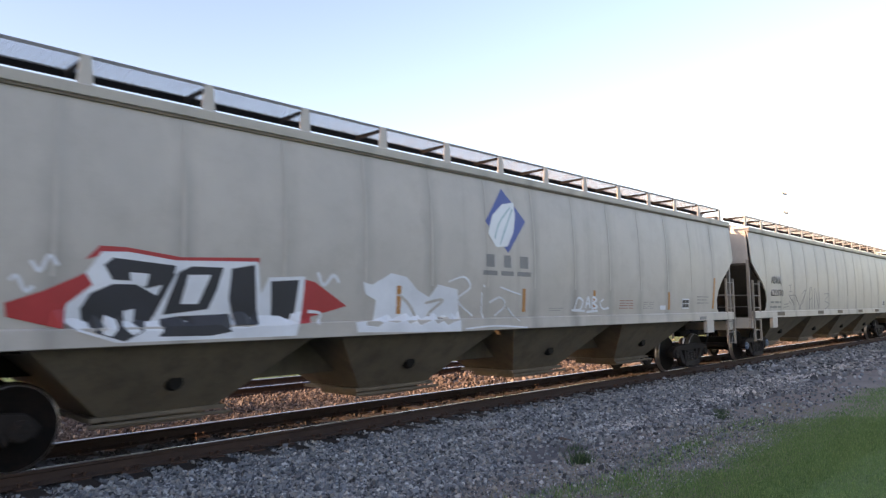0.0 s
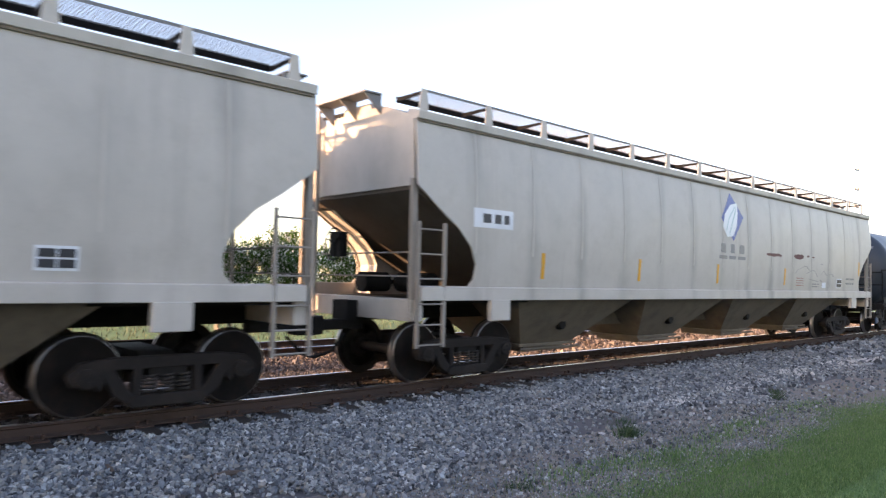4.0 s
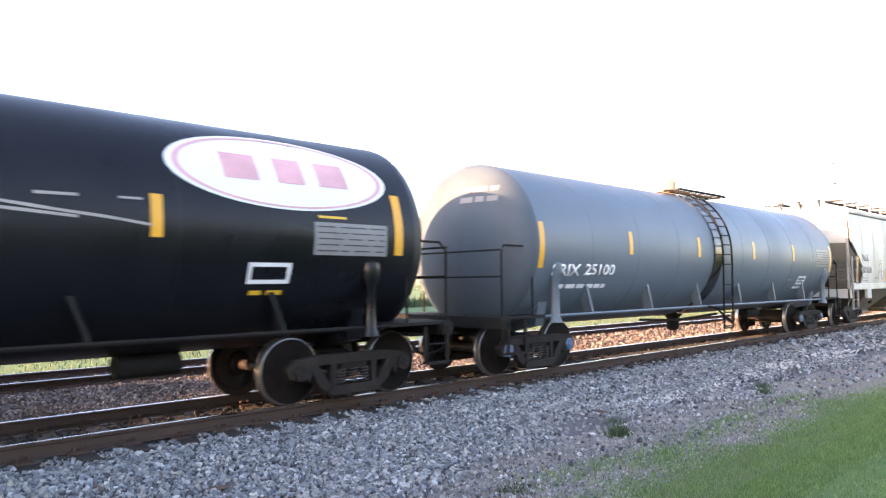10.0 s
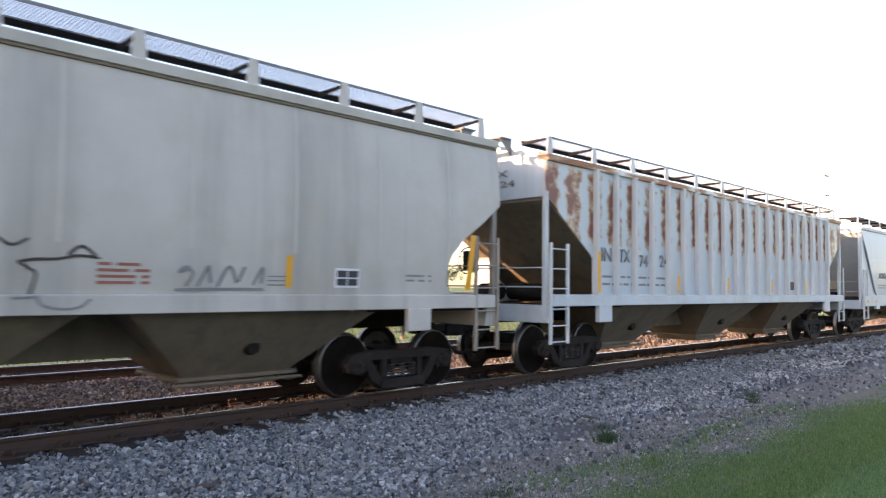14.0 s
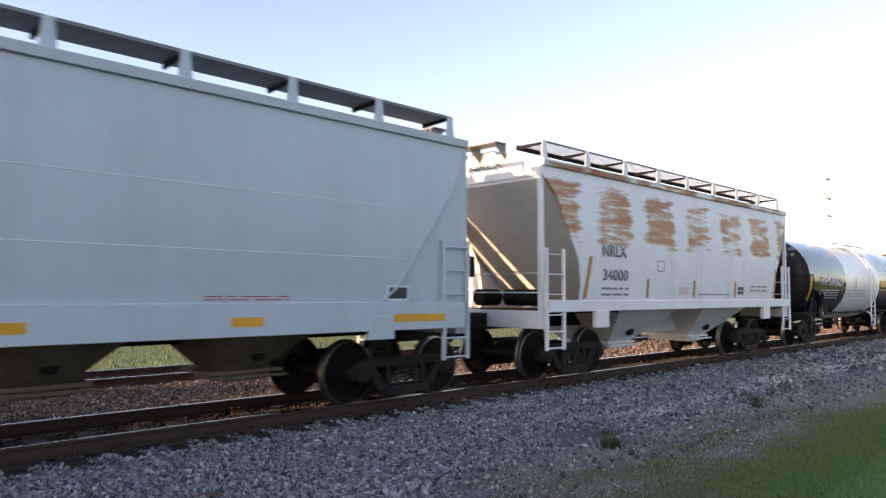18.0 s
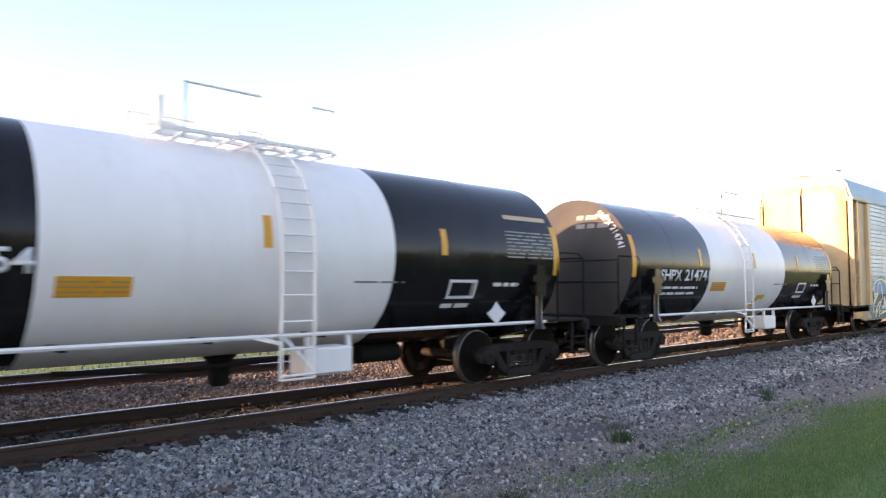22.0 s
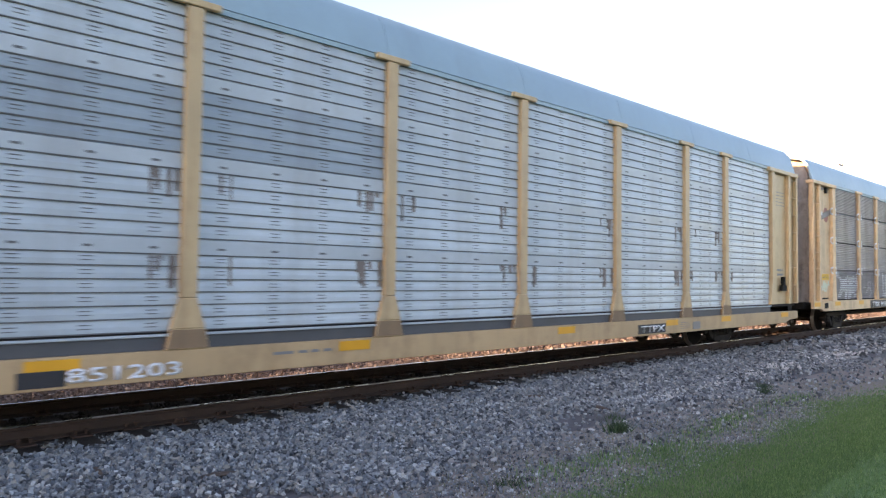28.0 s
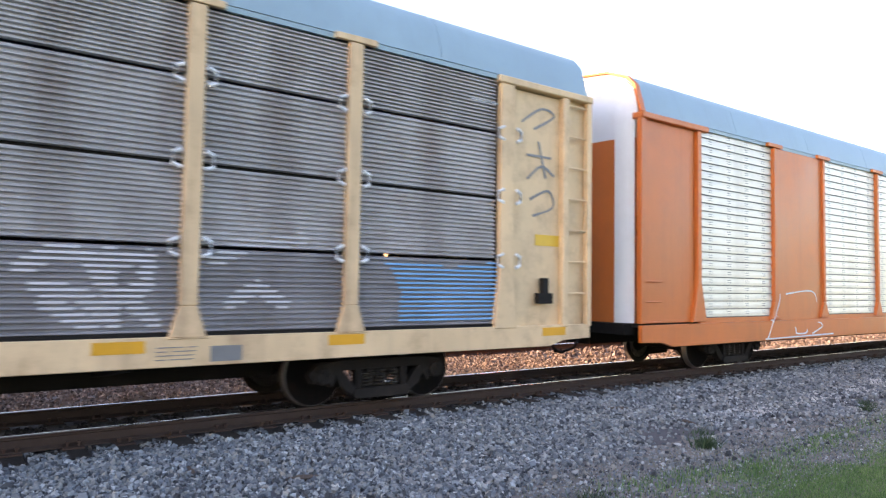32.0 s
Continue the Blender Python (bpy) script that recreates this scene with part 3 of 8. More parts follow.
def hopper(name, label, place, half, half_len, tc, bays, mat, dirty, cut, bay_half=1.75, bay_bottom=0.75, hop_y=0.62, hop_z=0.45,
           roof_z=3.97, run_mat=None, flat=False, cap=None, ribs=0, seams=True, ladder_mat=None, slope=None, sheet=None, chord=None, sill_z0=1.30, gusset=False, round_bays=False, board=None, rib_mat=None):
    """A long covered hopper: cut is the outline of the open lower end, as (x from the end, z), from the end wall down to the sill."""
    run_mat, ladder_mat, slope = run_mat or M_GRATE, ladder_mat or mat, slope or mat
    sheet, chord = sheet or mat, chord or mat
    car = start_car(name, label, place, "hopper car", "train cars")
    H = half_len
    sy = (lambda z: -1.50) if flat else side_y
    zs = sorted({round(1.5 + (roof_z - 1.5) * k / 14, 3) for k in range(15)} | {z for _, z in cut})

    def end_x(z):
        for (a, z1), (b, z2) in zip(cut, cut[1:]):
            if min(z1, z2) <= z <= max(z1, z2) and z1 != z2:
                return a + (b - a) * (z - z1) / (z2 - z1)
        return 0.0

    for sgn in (1, -1):
        rows = []
        for z in zs:
            e = end_x(z)
            rows.append([(-H + e + (2 * H - 2 * e) * k / 24, sgn * sy(z), z) for k in range(25)])
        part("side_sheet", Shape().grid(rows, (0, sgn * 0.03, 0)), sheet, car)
        part("side_sill", Shape().prism([(sgn * -1.60, sill_z0), (sgn * -1.60, 1.50), (sgn * -1.49, 1.52), (sgn * -1.49, sill_z0)], "x", -H + 0.1, H - 0.1), mat, car, bevel=0.008)
        part("top_chord", Shape().prism([(sgn * (sy(roof_z) - 0.05), roof_z - 0.02), (sgn * (sy(roof_z) - 0.06), roof_z + 0.10), (sgn * -1.30, roof_z + 0.16), (sgn * -1.30, roof_z)], "x", -H, H), chord, car, bevel=0.008)
        if not flat and seams:
            # dark strip standing in for the shade line below the top chord
            part("rust_seam", Shape().box(-H + 0.03, H - 0.03, min(sgn * (sy(roof_z) - 0.032), sgn * (sy(roof_z) - 0.002)), max(sgn * (sy(roof_z) - 0.032), sgn * (sy(roof_z) - 0.002)), roof_z - 0.055, roof_z - 0.022), M_BEIGE_DIRT_SHADE, car)
        if gusset:
            for m in (-1, 1):
                pl = [(m * (H - a), z) for a, z in cut] + [(m * H, 1.52)]
                part("end_gusset", Shape().prism(pl, "y", sgn * -1.50, sgn * -1.53), mat, car)
                edge = [(m * (H - a), sgn * (sy(z) - 0.005), z) for a, z in cut]
                part("gusset_bead", Shape().tube(edge, 0.022, 6), mat, car)
        if seams and not ribs and sgn == 1:
            sm = Shape()
            sm.grid([[(-0.020, sy(z) - 0.005, z), (0.020, sy(z) - 0.005, z)] for z in zs if z > 1.9], (0, 0.010, 0))
            me = sm.mesh("weld_seam", [sheet])
            for k in range(-7, 7):
                part("weld_seam", me, sheet, car, at=pose(0.68 + 1.36 * k, 0, 0))
        if ribs:
            me = Shape().prism([(-0.055, -1.50 * sgn), (-0.04, -1.60 * sgn), (0.04, -1.60 * sgn), (0.055, -1.50 * sgn)], "z", 1.5, roof_z).mesh("rib", [rib_mat or mat])
            for k in range(ribs):
                part("rib", me, mat, car, at=pose(-H + 1.55 + k * (2 * H - 3.1) / (ribs - 1), 0, 0))
    # roof with a hatch trough
    part("roof", Shape().prism([(-1.38, roof_z + 0.05), (-0.75, roof_z + 0.28), (-0.38, roof_z + 0.30), (-0.34, roof_z + 0.40), (0.34, roof_z + 0.40), (0.38, roof_z + 0.30), (0.75, roof_z + 0.28), (1.38, roof_z + 0.05), (1.30, roof_z), (-1.30, roof_z)], "x", -H + 0.02, H - 0.02), mat, car)
    # running boards of open grating on brackets
    zr, n = roof_z + 0.47, max(3, round((2 * H - 0.6) / 1.42))
    step = (2 * H - 0.5) / n
    gr = Shape()
    gr.box(0, step, -1.36, -1.345, zr - 0.02, zr + 0.02)
    if board:
        gr.box(0, step, -1.345, -0.72, zr - 0.004, zr + 0.004)
    for k in range(14):
        gr.box(0, step, -1.30 + 0.042 * k, -1.297 + 0.042 * k, zr - 0.003, zr + 0.003)
    for k in range(1, 16):
        gr.box(step * k / 16 - 0.003, step * k / 16 + 0.003, -1.345, -0.72, zr - 0.003, zr + 0.003)
    gm = gr.mesh("running_board", [run_mat], smooth=False)
    am = Shape().prism([(-0.72, zr + 0.02), (-0.70, zr + 0.02), (-0.70, zr - 0.075), (-0.74, zr - 0.075), (-0.74, zr - 0.06), (-0.72, zr - 0.06)], "x", 0, step).mesh("board_angle", [M_UNDER])
    cb = Shape().prism([(-1.345, zr - 0.012), (-1.345, zr - 0.045), (-0.74, zr - 0.075), (-0.74, zr - 0.012)], "x", -0.022, 0.022).mesh("board_bearer", [M_UNDER])
    bm_ = Shape().prism([(-0.10, roof_z + 0.06), (0.10, roof_z + 0.06), (0.055, zr + 0.012), (-0.055, zr + 0.012)], "y", -1.385, -1.362).mesh("bracket", [mat], 0.004)
    for k in range(n):
        for sgn in (1, -1):
            at = pose(-H + 0.25 + k * step if sgn > 0 else -H + 0.25 + (k + 1) * step, 0, 0, 0, 0, 0 if sgn > 0 else 180)
            tagged(part("running_board", gm, run_mat, car, at=at), kind="stuff")
            if not board:
                part("board_angle", am, M_UNDER, car, at=at)
    for k in range(n + 1):
        for sgn in (1, -1):
            at = pose(-H + 0.25 + k * step, 0, 0, 0, 0, 0 if sgn > 0 else 180)
            part("bracket", bm_, mat, car, at=at)
            part("board_bearer", cb, M_UNDER, car, at=at)
    # ends: wall, slope sheet, platform, posts, ladders
    ztop, (xc, zc) = cut[0][1], cut[-1]
    for sgn in (-1, 1):
        X = lambda d: sgn * (H - d)
        e = Shape()
        e.prism([(-1.50, ztop), (-1.45, roof_z), (-0.7, roof_z + 0.26), (0.7, roof_z + 0.26), (1.45, roof_z), (1.50, ztop)], "x", X(0.0), X(0.05))
        part("end_wall", e, mat, car)
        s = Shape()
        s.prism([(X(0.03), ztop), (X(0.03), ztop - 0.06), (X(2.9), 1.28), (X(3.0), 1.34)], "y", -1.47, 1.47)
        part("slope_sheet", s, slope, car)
        part("end_sill", Shape().box(min(X(-0.02), X(0.22)), max(X(-0.02), X(0.22)), -1.5, 1.5, 1.0, 1.32), mat, car, bevel=0.01)
        part("shear_plate", Shape().box(min(X(0.2), X(2.6)), max(X(0.2), X(2.6)), -1.45, 1.45, 1.26, 1.30), M_UNDER, car)
        fl = [(a + 0.012, z) for a, z in cut[:-1]] + [(cut[-1][0], 1.33)]     # far-side strip round the open end, added in car paint to catch sun
        part("cut_flange", Shape().grid([[(X(a), 1.49, z), (X(a), 1.0, z)] for a, z in fl], (-sgn * 0.012, 0, 0)), mat, car, smooth=False)
        for sy_ in (-1, 1):
            part("corner_post", Shape().box(min(X(-0.02), X(0.08)), max(X(-0.02), X(0.08)), sy_ * 1.46 - 0.04, sy_ * 1.46 + 0.04, 1.0, ztop + 0.1), ladder_mat, car, bevel=0.008)
            part("jacking_pad", Shape().box(min(X(1.55), X(2.0)), max(X(1.55), X(2.0)), sy_ * 1.56 - 0.05, sy_ * 1.56 + 0.05, 0.98, 1.31), mat, car, bevel=0.01)
        s = Shape()
        for xx in (0.04, 0.55):
            s.box(X(xx) - 0.024, X(xx) + 0.024, -1.60, -1.55, 0.62, 2.45)
        lad = part("side_ladder", s, ladder_mat, car)
        for z in (0.66, 0.95, 1.25, 1.62, 1.98, 2.34):
            part("rung", Shape().tube([(X(0.04), -1.58, z), (X(0.55), -1.58, z)], 0.014, 6), ladder_mat, lad)
        s = Shape()
        for yy in (0.95, 1.40):
            s.box(X(-0.10) - 0.02, X(-0.10) + 0.02, yy - 0.03, yy + 0.03, 0.62, zr)
        lad = part("end_ladder", s, ladder_mat, car)
        for k in range(12):
            z = 0.75 + k * (zr - 0.8) / 12
            part("rung", Shape().tube([(X(-0.10), 0.95, z), (X(-0.10), 1.40, z)], 0.014, 6), ladder_mat, lad)
        s = Shape()
        s.box(min(X(-0.35), X(-0.02)), max(X(-0.35), X(-0.02)), -0.7, 0.7, zr - 0.01, zr + 0.015)
        for yy in (-0.65, 0, 0.65):
            s.prism([(X(0.0), zr), (X(-0.35), zr), (X(0.0), zr - 0.3)], "y", yy - 0.015, yy + 0.015)
        part("roof_step", s, run_mat, car, smooth=False)
        for z in (1.65, 2.0):
            part("grab_rail", Shape().tube([(X(0.0), -1.50, z), (X(0.0), 0.9, z)], 0.013, 6), ladder_mat, car)
        coupler(car, sgn * half, sgn)
        bogie(car, sgn * tc, cap=cap if sgn < 0 else None)
    # brake gear on the leading end
    part("brake_cylinder", Shape().lathe([(-0.3, 0.02), (-0.3, 0.17), (0.25, 0.17), (0.3, 0.05), (0.45, 0.03)], (-H + 0.9, 0.6, 1.55), "x", 16), M_UNDER, car)
    part("air_reservoir", Shape().lathe([(-0.5, 0.02), (-0.45, 0.17), (0.4, 0.17), (0.45, 0.02)], (-H + 1.4, 0.1, 1.55), "y", 16), M_UNDER, car)
    wheel = Shape()
    wheel.tube([(-H - 0.16, 0.3 + 0.26 * math.cos(a), 2.15 + 0.26 * math.sin(a)) for a in [k * math.pi / 10 for k in range(21)]], 0.015, 6)
    for a in (0.4, 2.5, 4.6):
        wheel.tube([(-H - 0.16, 0.3, 2.15), (-H - 0.16, 0.3 + 0.26 * math.cos(a), 2.15 + 0.26 * math.sin(a))], 0.012, 5)
    wheel.box(-H - 0.15, -H, 0.15, 0.45, 1.95, 2.35)
    part("brake_wheel", wheel, M_UNDER, car)
    part("centre_sill", Shape().box(-half + 0.6, half - 0.6, -0.2, 0.2, 0.95, 1.26), M_UNDER, car)
    if not round_bays:
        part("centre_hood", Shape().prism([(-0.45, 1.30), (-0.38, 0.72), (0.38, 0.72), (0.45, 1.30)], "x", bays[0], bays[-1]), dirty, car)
    for c in bays:
        s = Shape()
        b, y1 = bay_half, 1.44
        s.loft([[(c - b, -y1, 1.32), (c + b, -y1, 1.32), (c + b, y1, 1.32), (c - b, y1, 1.32)],
                [(c - bay_bottom, -hop_y, hop_z), (c + bay_bottom, -hop_y, hop_z), (c + bay_bottom, hop_y, hop_z), (c - bay_bottom, hop_y, hop_z)]])
        if round_bays:
            s = Shape().loft([[(c + w * math.copysign(abs(math.cos(a)) ** 0.7, math.cos(a)), d * math.copysign(abs(math.sin(a)) ** 0.7, math.sin(a)), z) for a in [2 * math.pi * k / 28 for k in range(28)]]
                              for w, d, z in ((b + 0.25, 1.40, 1.45), (b, 1.25, 1.10), (b * 0.72, 0.85, 0.85), (bay_bottom, hop_y, hop_z))])
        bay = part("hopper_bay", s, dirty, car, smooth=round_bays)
        g = Shape()
        g.box(c - bay_bottom - 0.1, c + bay_bottom + 0.1, -hop_y - 0.06, hop_y + 0.06, hop_z - 0.05, hop_z).box(c - bay_bottom * 0.8, c + bay_bottom * 0.8, -hop_y * 0.9, hop_y * 0.9, hop_z - 0.16, hop_z - 0.05)
        g.tube([(c - bay_bottom - 0.15, -hop_y - 0.12, hop_z - 0.09), (c + bay_bottom + 0.15, -hop_y - 0.12, hop_z - 0.09)], 0.025, 6)
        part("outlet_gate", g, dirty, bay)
        v = Shape()
        zm = 0.82
        ym = -(hop_y + (y1 - hop_y) * (zm - hop_z) / (1.32 - hop_z))
        v.lathe([(-0.05, 0.0), (-0.05, 0.09), (0.02, 0.11), (0.06, 0.11)], (c, ym, zm), "y", 12)
        part("inspection_cap", v, M_UNDER, bay)
    return car


def strips(car, xs, z0, z1, place, w=0.09, mat=None, name="reflective_strip"):
    for x in xs:
        s = Shape().grid([[place(x - w / 2, z, 0.006), place(x + w / 2, z, 0.006)] for z in [z0 + (z1 - z0) * k / 8 for k in range(9)]], (0, 0.004, 0))
        part(name, s, mat or M_YEL, car, smooth=False)


def emblem(car, x, z, size, place):
    """A blue lozenge with a pale leaf, and dark blocks below where a name stands."""
    h = size / 2
    blob([(x - h * 0.95, z - h * 0.10), (x - h * 0.05, z + h), (x + h * 1.05, z + h * 0.05), (x + h * 0.1, z - h)], place, M_BLUE, car, "emblem", "blue lozenge emblem with a pale leaf")
    leaf = [(x - h * 0.85, z - h * 0.45), (x - h * 0.62, z + h * 0.10), (x - h * 0.1, z + h * 0.5), (x + h * 0.5, z + h * 0.62), (x + h * 0.52, z + h * 0.2), (x + h * 0.38, z - h * 0.35), (x + h * 0.05, z - h * 0.8), (x - h * 0.5, z - h * 0.85)]
    blob(leaf, place, M_OVALPALE, car, "emblem_leaf", "whitish leaf", off=0.011)
    strokes([[(x - h * 0.55, z - h * 0.6), (x - h * 0.3, z - h * 0.1), (x + h * 0.3, z + h * 0.45)], [(x - h * 0.3, z - h * 0.75), (x + h * 0.02, z - h * 0.2), (x + h * 0.4, z + h * 0.4)]], place, h * 0.06, M_LEAFGREEN, car, "emblem_vein", off=0.014)


def name_blocks(car, x, z, w, h, place, mat):
    """Three dark blocks in the outline of a name's letters."""
    s = Shape()
    for a, b in ((0, 0.28), (0.36, 0.62), (0.70, 1.0)):
        s.grid([[place(x + w * a, v, 0.006), place(x + w * b, v, 0.006)] for v in (z, z + h * 0.22)], (0, 0.004, 0))
        s.grid([[place(x + w * (a + 0.06), v, 0.006), place(x + w * (b - 0.06), v, 0.006)] for v in (z + h * 0.4, z + h)], (0, 0.004, 0))
    return part("name_blocks", s, mat, car, "dark blocks where a company name stands", smooth=False)


CUT_LONG = [(0.0, 2.98), (0.45, 2.64), (0.82, 2.40), (1.10, 2.12), (1.22, 1.85), (1.18, 1.62), (1.08, 1.52)]
BAYS4 = [-5.9, -1.97, 1.97, 5.9]


# ---- tank cars ----
HEAD = 0.42     # depth of a tank head, as a share of its radius
def tank_car(name, label, place, half, hc, tc, r, zc, sections, mat_end, rail_mat=None, belt=None, cap=None, platform="low", ladder_x=0.0, ladder_mat=None, skirt=False, front=None, dish=None, bulge=None):
    """sections: (x0, x1, material) of the shell from head to head; hc: half of the straight shell; front: the same at the leading end; dish: depth of a shallow head with a sharp rim; bulge: depth of a round head."""
    car = start_car(name, label, place, "tank car", "train cars")
    rail_mat, ladder_mat = rail_mat or M_UNDER, ladder_mat or M_UNDER
    bulge = bulge or HEAD * r
    for x0, x1, m in sections:
        s = Shape()
        n = max(2, int((x1 - x0) / 1.6))
        loops = []
        for k in range(n + 1):
            x = x0 + (x1 - x0) * k / n
            loops.append([(x, r * math.cos(a), zc + r * math.sin(a)) for a in [2 * math.pi * i / 64 for i in range(64)]])
        s.loft(loops, caps=False)
        part("shell_course", s, m, car)
        for k in range(1, n):
            x = x0 + (x1 - x0) * k / n
            part("weld_seam", Shape().lathe([(-0.012, r), (-0.008, r + 0.004), (0.008, r + 0.004), (0.012, r)], (x, 0, zc), "x", 48), m, car)
    for sgn in (-1, 1):
        hx = front if front and sgn < 0 else hc
        prof = [(sgn * (hx + bulge * math.sin(a)), r * math.cos(a)) for a in [math.pi / 2 * k / 10 for k in range(10)]] + [(sgn * (hx + bulge), 0.02)]
        if dish:
            prof = [(sgn * (hx + dish * (1 - f * f)), r * f) for f in [1 - k / 12 for k in range(12)]] + [(sgn * (hx + dish), 0.02)]
        part("tank_head", Shape().lathe(prof, (0, 0, zc), "x", 64), M_DUSTHEAD if dish else M_DULLHEAD if mat_end in (M_BLACK, M_INK) else M_GREYHEAD if mat_end is M_GREY else mat_end, car)
        X = lambda d: sgn * (half - d)
        part("stub_sill", Shape().prism([(-0.2, 0.72), (-0.28, 1.02), (0.28, 1.02), (0.2, 0.72)], "x", X(0.9), sgn * (hc - 1.2)), M_UNDER, car)
        sd = Shape()
        sd.prism([(-1.3, zc - 0.35), (-1.05, 0.85), (-0.4, 0.72), (0.4, 0.72), (1.05, 0.85), (1.3, zc - 0.35), (0.9, zc - 1.15), (0, zc - 1.45), (-0.9, zc - 1.15)], "x", sgn * tc - 0.12, sgn * tc + 0.12)
        part("saddle", sd, mat_end, car)
        for yy in (-1, 1):
            p = Shape().lathe([(0.92, 0.13), (1.05, 0.085), (zc - 0.72, 0.075), (zc - 0.62, 0.12), (zc - 0.46, 0.15), (zc - 0.36, 0.13), (zc - 0.32, 0.02)], (sgn * tc, yy * 1.43, 0), "z", 14)
            if dish:
                p = Shape().lathe([(0.92, 0.13), (1.05, 0.085), (1.50, 0.075)], (sgn * tc, yy * 1.43, 0), "z", 14)
                for w_, z0_, z1_ in ((0.14, 1.50, 1.74), (0.23, 1.742, 1.86), (0.11, 1.862, 2.04)):
                    p.box(sgn * tc - w_, sgn * tc + w_, yy * 1.43 - 0.09, yy * 1.43 + 0.09, z0_, z1_)
            part("bolster_post", p, mat_end, car)
        part("end_platform", Shape().box(min(X(0.55), X(1.75)), max(X(0.55), X(1.75)), -1.45, 1.45, 1.02, 1.07), M_UNDER, car, bevel=0.008)
        part("end_sill", Shape().box(min(X(0.55), X(0.75)), max(X(0.55), X(0.75)), -1.5, 1.5, 0.86, 1.04), M_UNDER, car, bevel=0.01)
        rl = Shape()
        for yy in (-1.42, 1.42):
            rl.tube([(X(0.62), yy, 0.6), (X(0.62), yy, 2.15), (X(0.72), yy * 0.97, 2.28), (X(1.35), yy, 2.28), (X(1.42), yy, 2.2), (X(1.42), yy, 1.05)], 0.02, 6)
        rl.tube([(X(0.60), -1.42, 1.75), (X(0.60), 1.42, 1.75)], 0.018, 6).tube([(X(0.60), -1.42, 2.2), (X(0.60), 1.42, 2.2)], 0.018, 6)
        part("end_railing", rl, M_UNDER, car)
        st = Shape()
        for a in (0.68, 1.12):
            st.box(X(a) - 0.02, X(a) + 0.02, -1.52, -1.47, 0.45, 1.0)
        st.box(min(X(0.68), X(1.12)), max(X(0.68), X(1.12)), -1.56, -1.42, 0.44, 0.47).tube([(X(0.68), -1.5, 0.74), (X(1.12), -1.5, 0.74)], 0.014, 6)
        part("stirrup_step", st, M_UNDER, car)
        coupler(car, sgn * half, sgn)
        bogie(car, sgn * tc, cap=cap)
    # side running rail on brackets
    for yy in (-1, 1):
        rr = Shape().tube([(-tc - 0.6, yy * 1.40, 1.04), (tc + 0.6, yy * 1.40, 1.04)], 0.030, 6)
        part("side_rail", rr, rail_mat, car)
        n = 6
        bm_ = Shape().prism([(-0.02, 1.03), (0.04, 1.03), (-0.16, zc - 0.75), (-0.24, zc - 0.75)], "y", yy * 1.36, yy * 1.16).mesh("rail_bracket", [mat_end])
        if platform == "high":
            bm_ = Shape().box(-0.04, 0.04, min(yy * 0.5, yy * 1.40), max(yy * 0.5, yy * 1.40), 0.99, 1.05).mesh("rail_bracket", [mat_end])
        for k in range(n):
            part("rail_bracket", bm_, mat_end, car, at=pose(-tc + 1.3 + k * (2 * tc - 2.6) / (n - 1), 0, 0))
    if belt:
        for x, w, m in belt:
            part("belly_band", Shape().lathe([(-w / 2, r - 0.01), (-w / 2, r + 0.018), (w / 2, r + 0.018), (w / 2, r - 0.01)], (x, 0, zc), "x", 64), m, car)
    # bottom outlet and piping
    u = Shape()
    u.lathe([(-0.42, 0.10), (-0.38, 0.16), (-0.1, 0.16), (0.0, 0.25)], (0, 0, zc - r), "z", 16)
    u.tube([(-2.2, -0.35, zc - r - 0.05), (-0.6, -0.4, zc - r - 0.12), (1.8, -0.35, zc - r - 0.05)], 0.035, 6)
    part("bottom_outlet", u, M_UNDER, car)
    part("brake_reservoir", Shape().lathe([(-0.45, 0.02), (-0.4, 0.15), (0.4, 0.15), (0.45, 0.02)], (tc - 2.6, -0.2, zc - r - 0.12), "x", 14), M_UNDER, car)
    # top: walkway, valve housing, safety rails
    zt = zc + r
    w = Shape().box(-1.25, 1.25, -0.03, 0.03, zt - 0.05, zt - 0.02)
    walkway = part("top_walkway", w, ladder_mat, car, smooth=False)
    for k in range(9):
        part("crossbar", Shape().box(-1.25 + k * 0.31, -1.21 + k * 0.31, -0.98, 0.98, zt - 0.052, zt - 0.021), ladder_mat, walkway, smooth=False)
    for yy in (-0.95, -0.6, 0.55, 0.9):
        part("walkway_plank", Shape().box(-1.25, 1.25, yy, yy + 0.08, zt - 0.019, zt + 0.02), ladder_mat, walkway)
    hs = Shape()
    if platform == "low":
        hs.lathe([(-0.06, 0.30), (0.34, 0.30), (0.36, 0.27), (0.42, 0.26), (0.44, 0.0)], (-0.25, 0, zt), "z", 24)
        part("valve_housing", hs, M_SALMON, car)
        for yy in (-0.98, 0.98):
            hr = Shape().tube([(-1.25, yy, zt - 0.1), (-1.25, yy, zt + 0.75), (1.25, yy, zt + 0.75), (1.25, yy, zt - 0.1)], 0.013, 5)
            hr.tube([(-1.25, yy, zt + 0.4), (1.25, yy, zt + 0.4)], 0.010, 5)
            part("safety_rail", hr, ladder_mat, car)
    else:
        hs.lathe([(-0.05, 0.24), (0.16, 0.24), (0.18, 0.30), (0.22, 0.30), (0.24, 0.0)], (-0.9, 0, zt), "z", 20)
        hs.lathe([(0.2, 0.07), (0.62, 0.07), (0.64, 0.0)], (-0.9, 0, zt), "z", 12)
        part("relief_valve", hs, M_TANKWHITE, car)
        mw = Shape().lathe([(-0.05, 0.28), (0.14, 0.28), (0.15, 0.33), (0.2, 0.33), (0.23, 0.0)], (0.35, 0, zt), "z", 20)
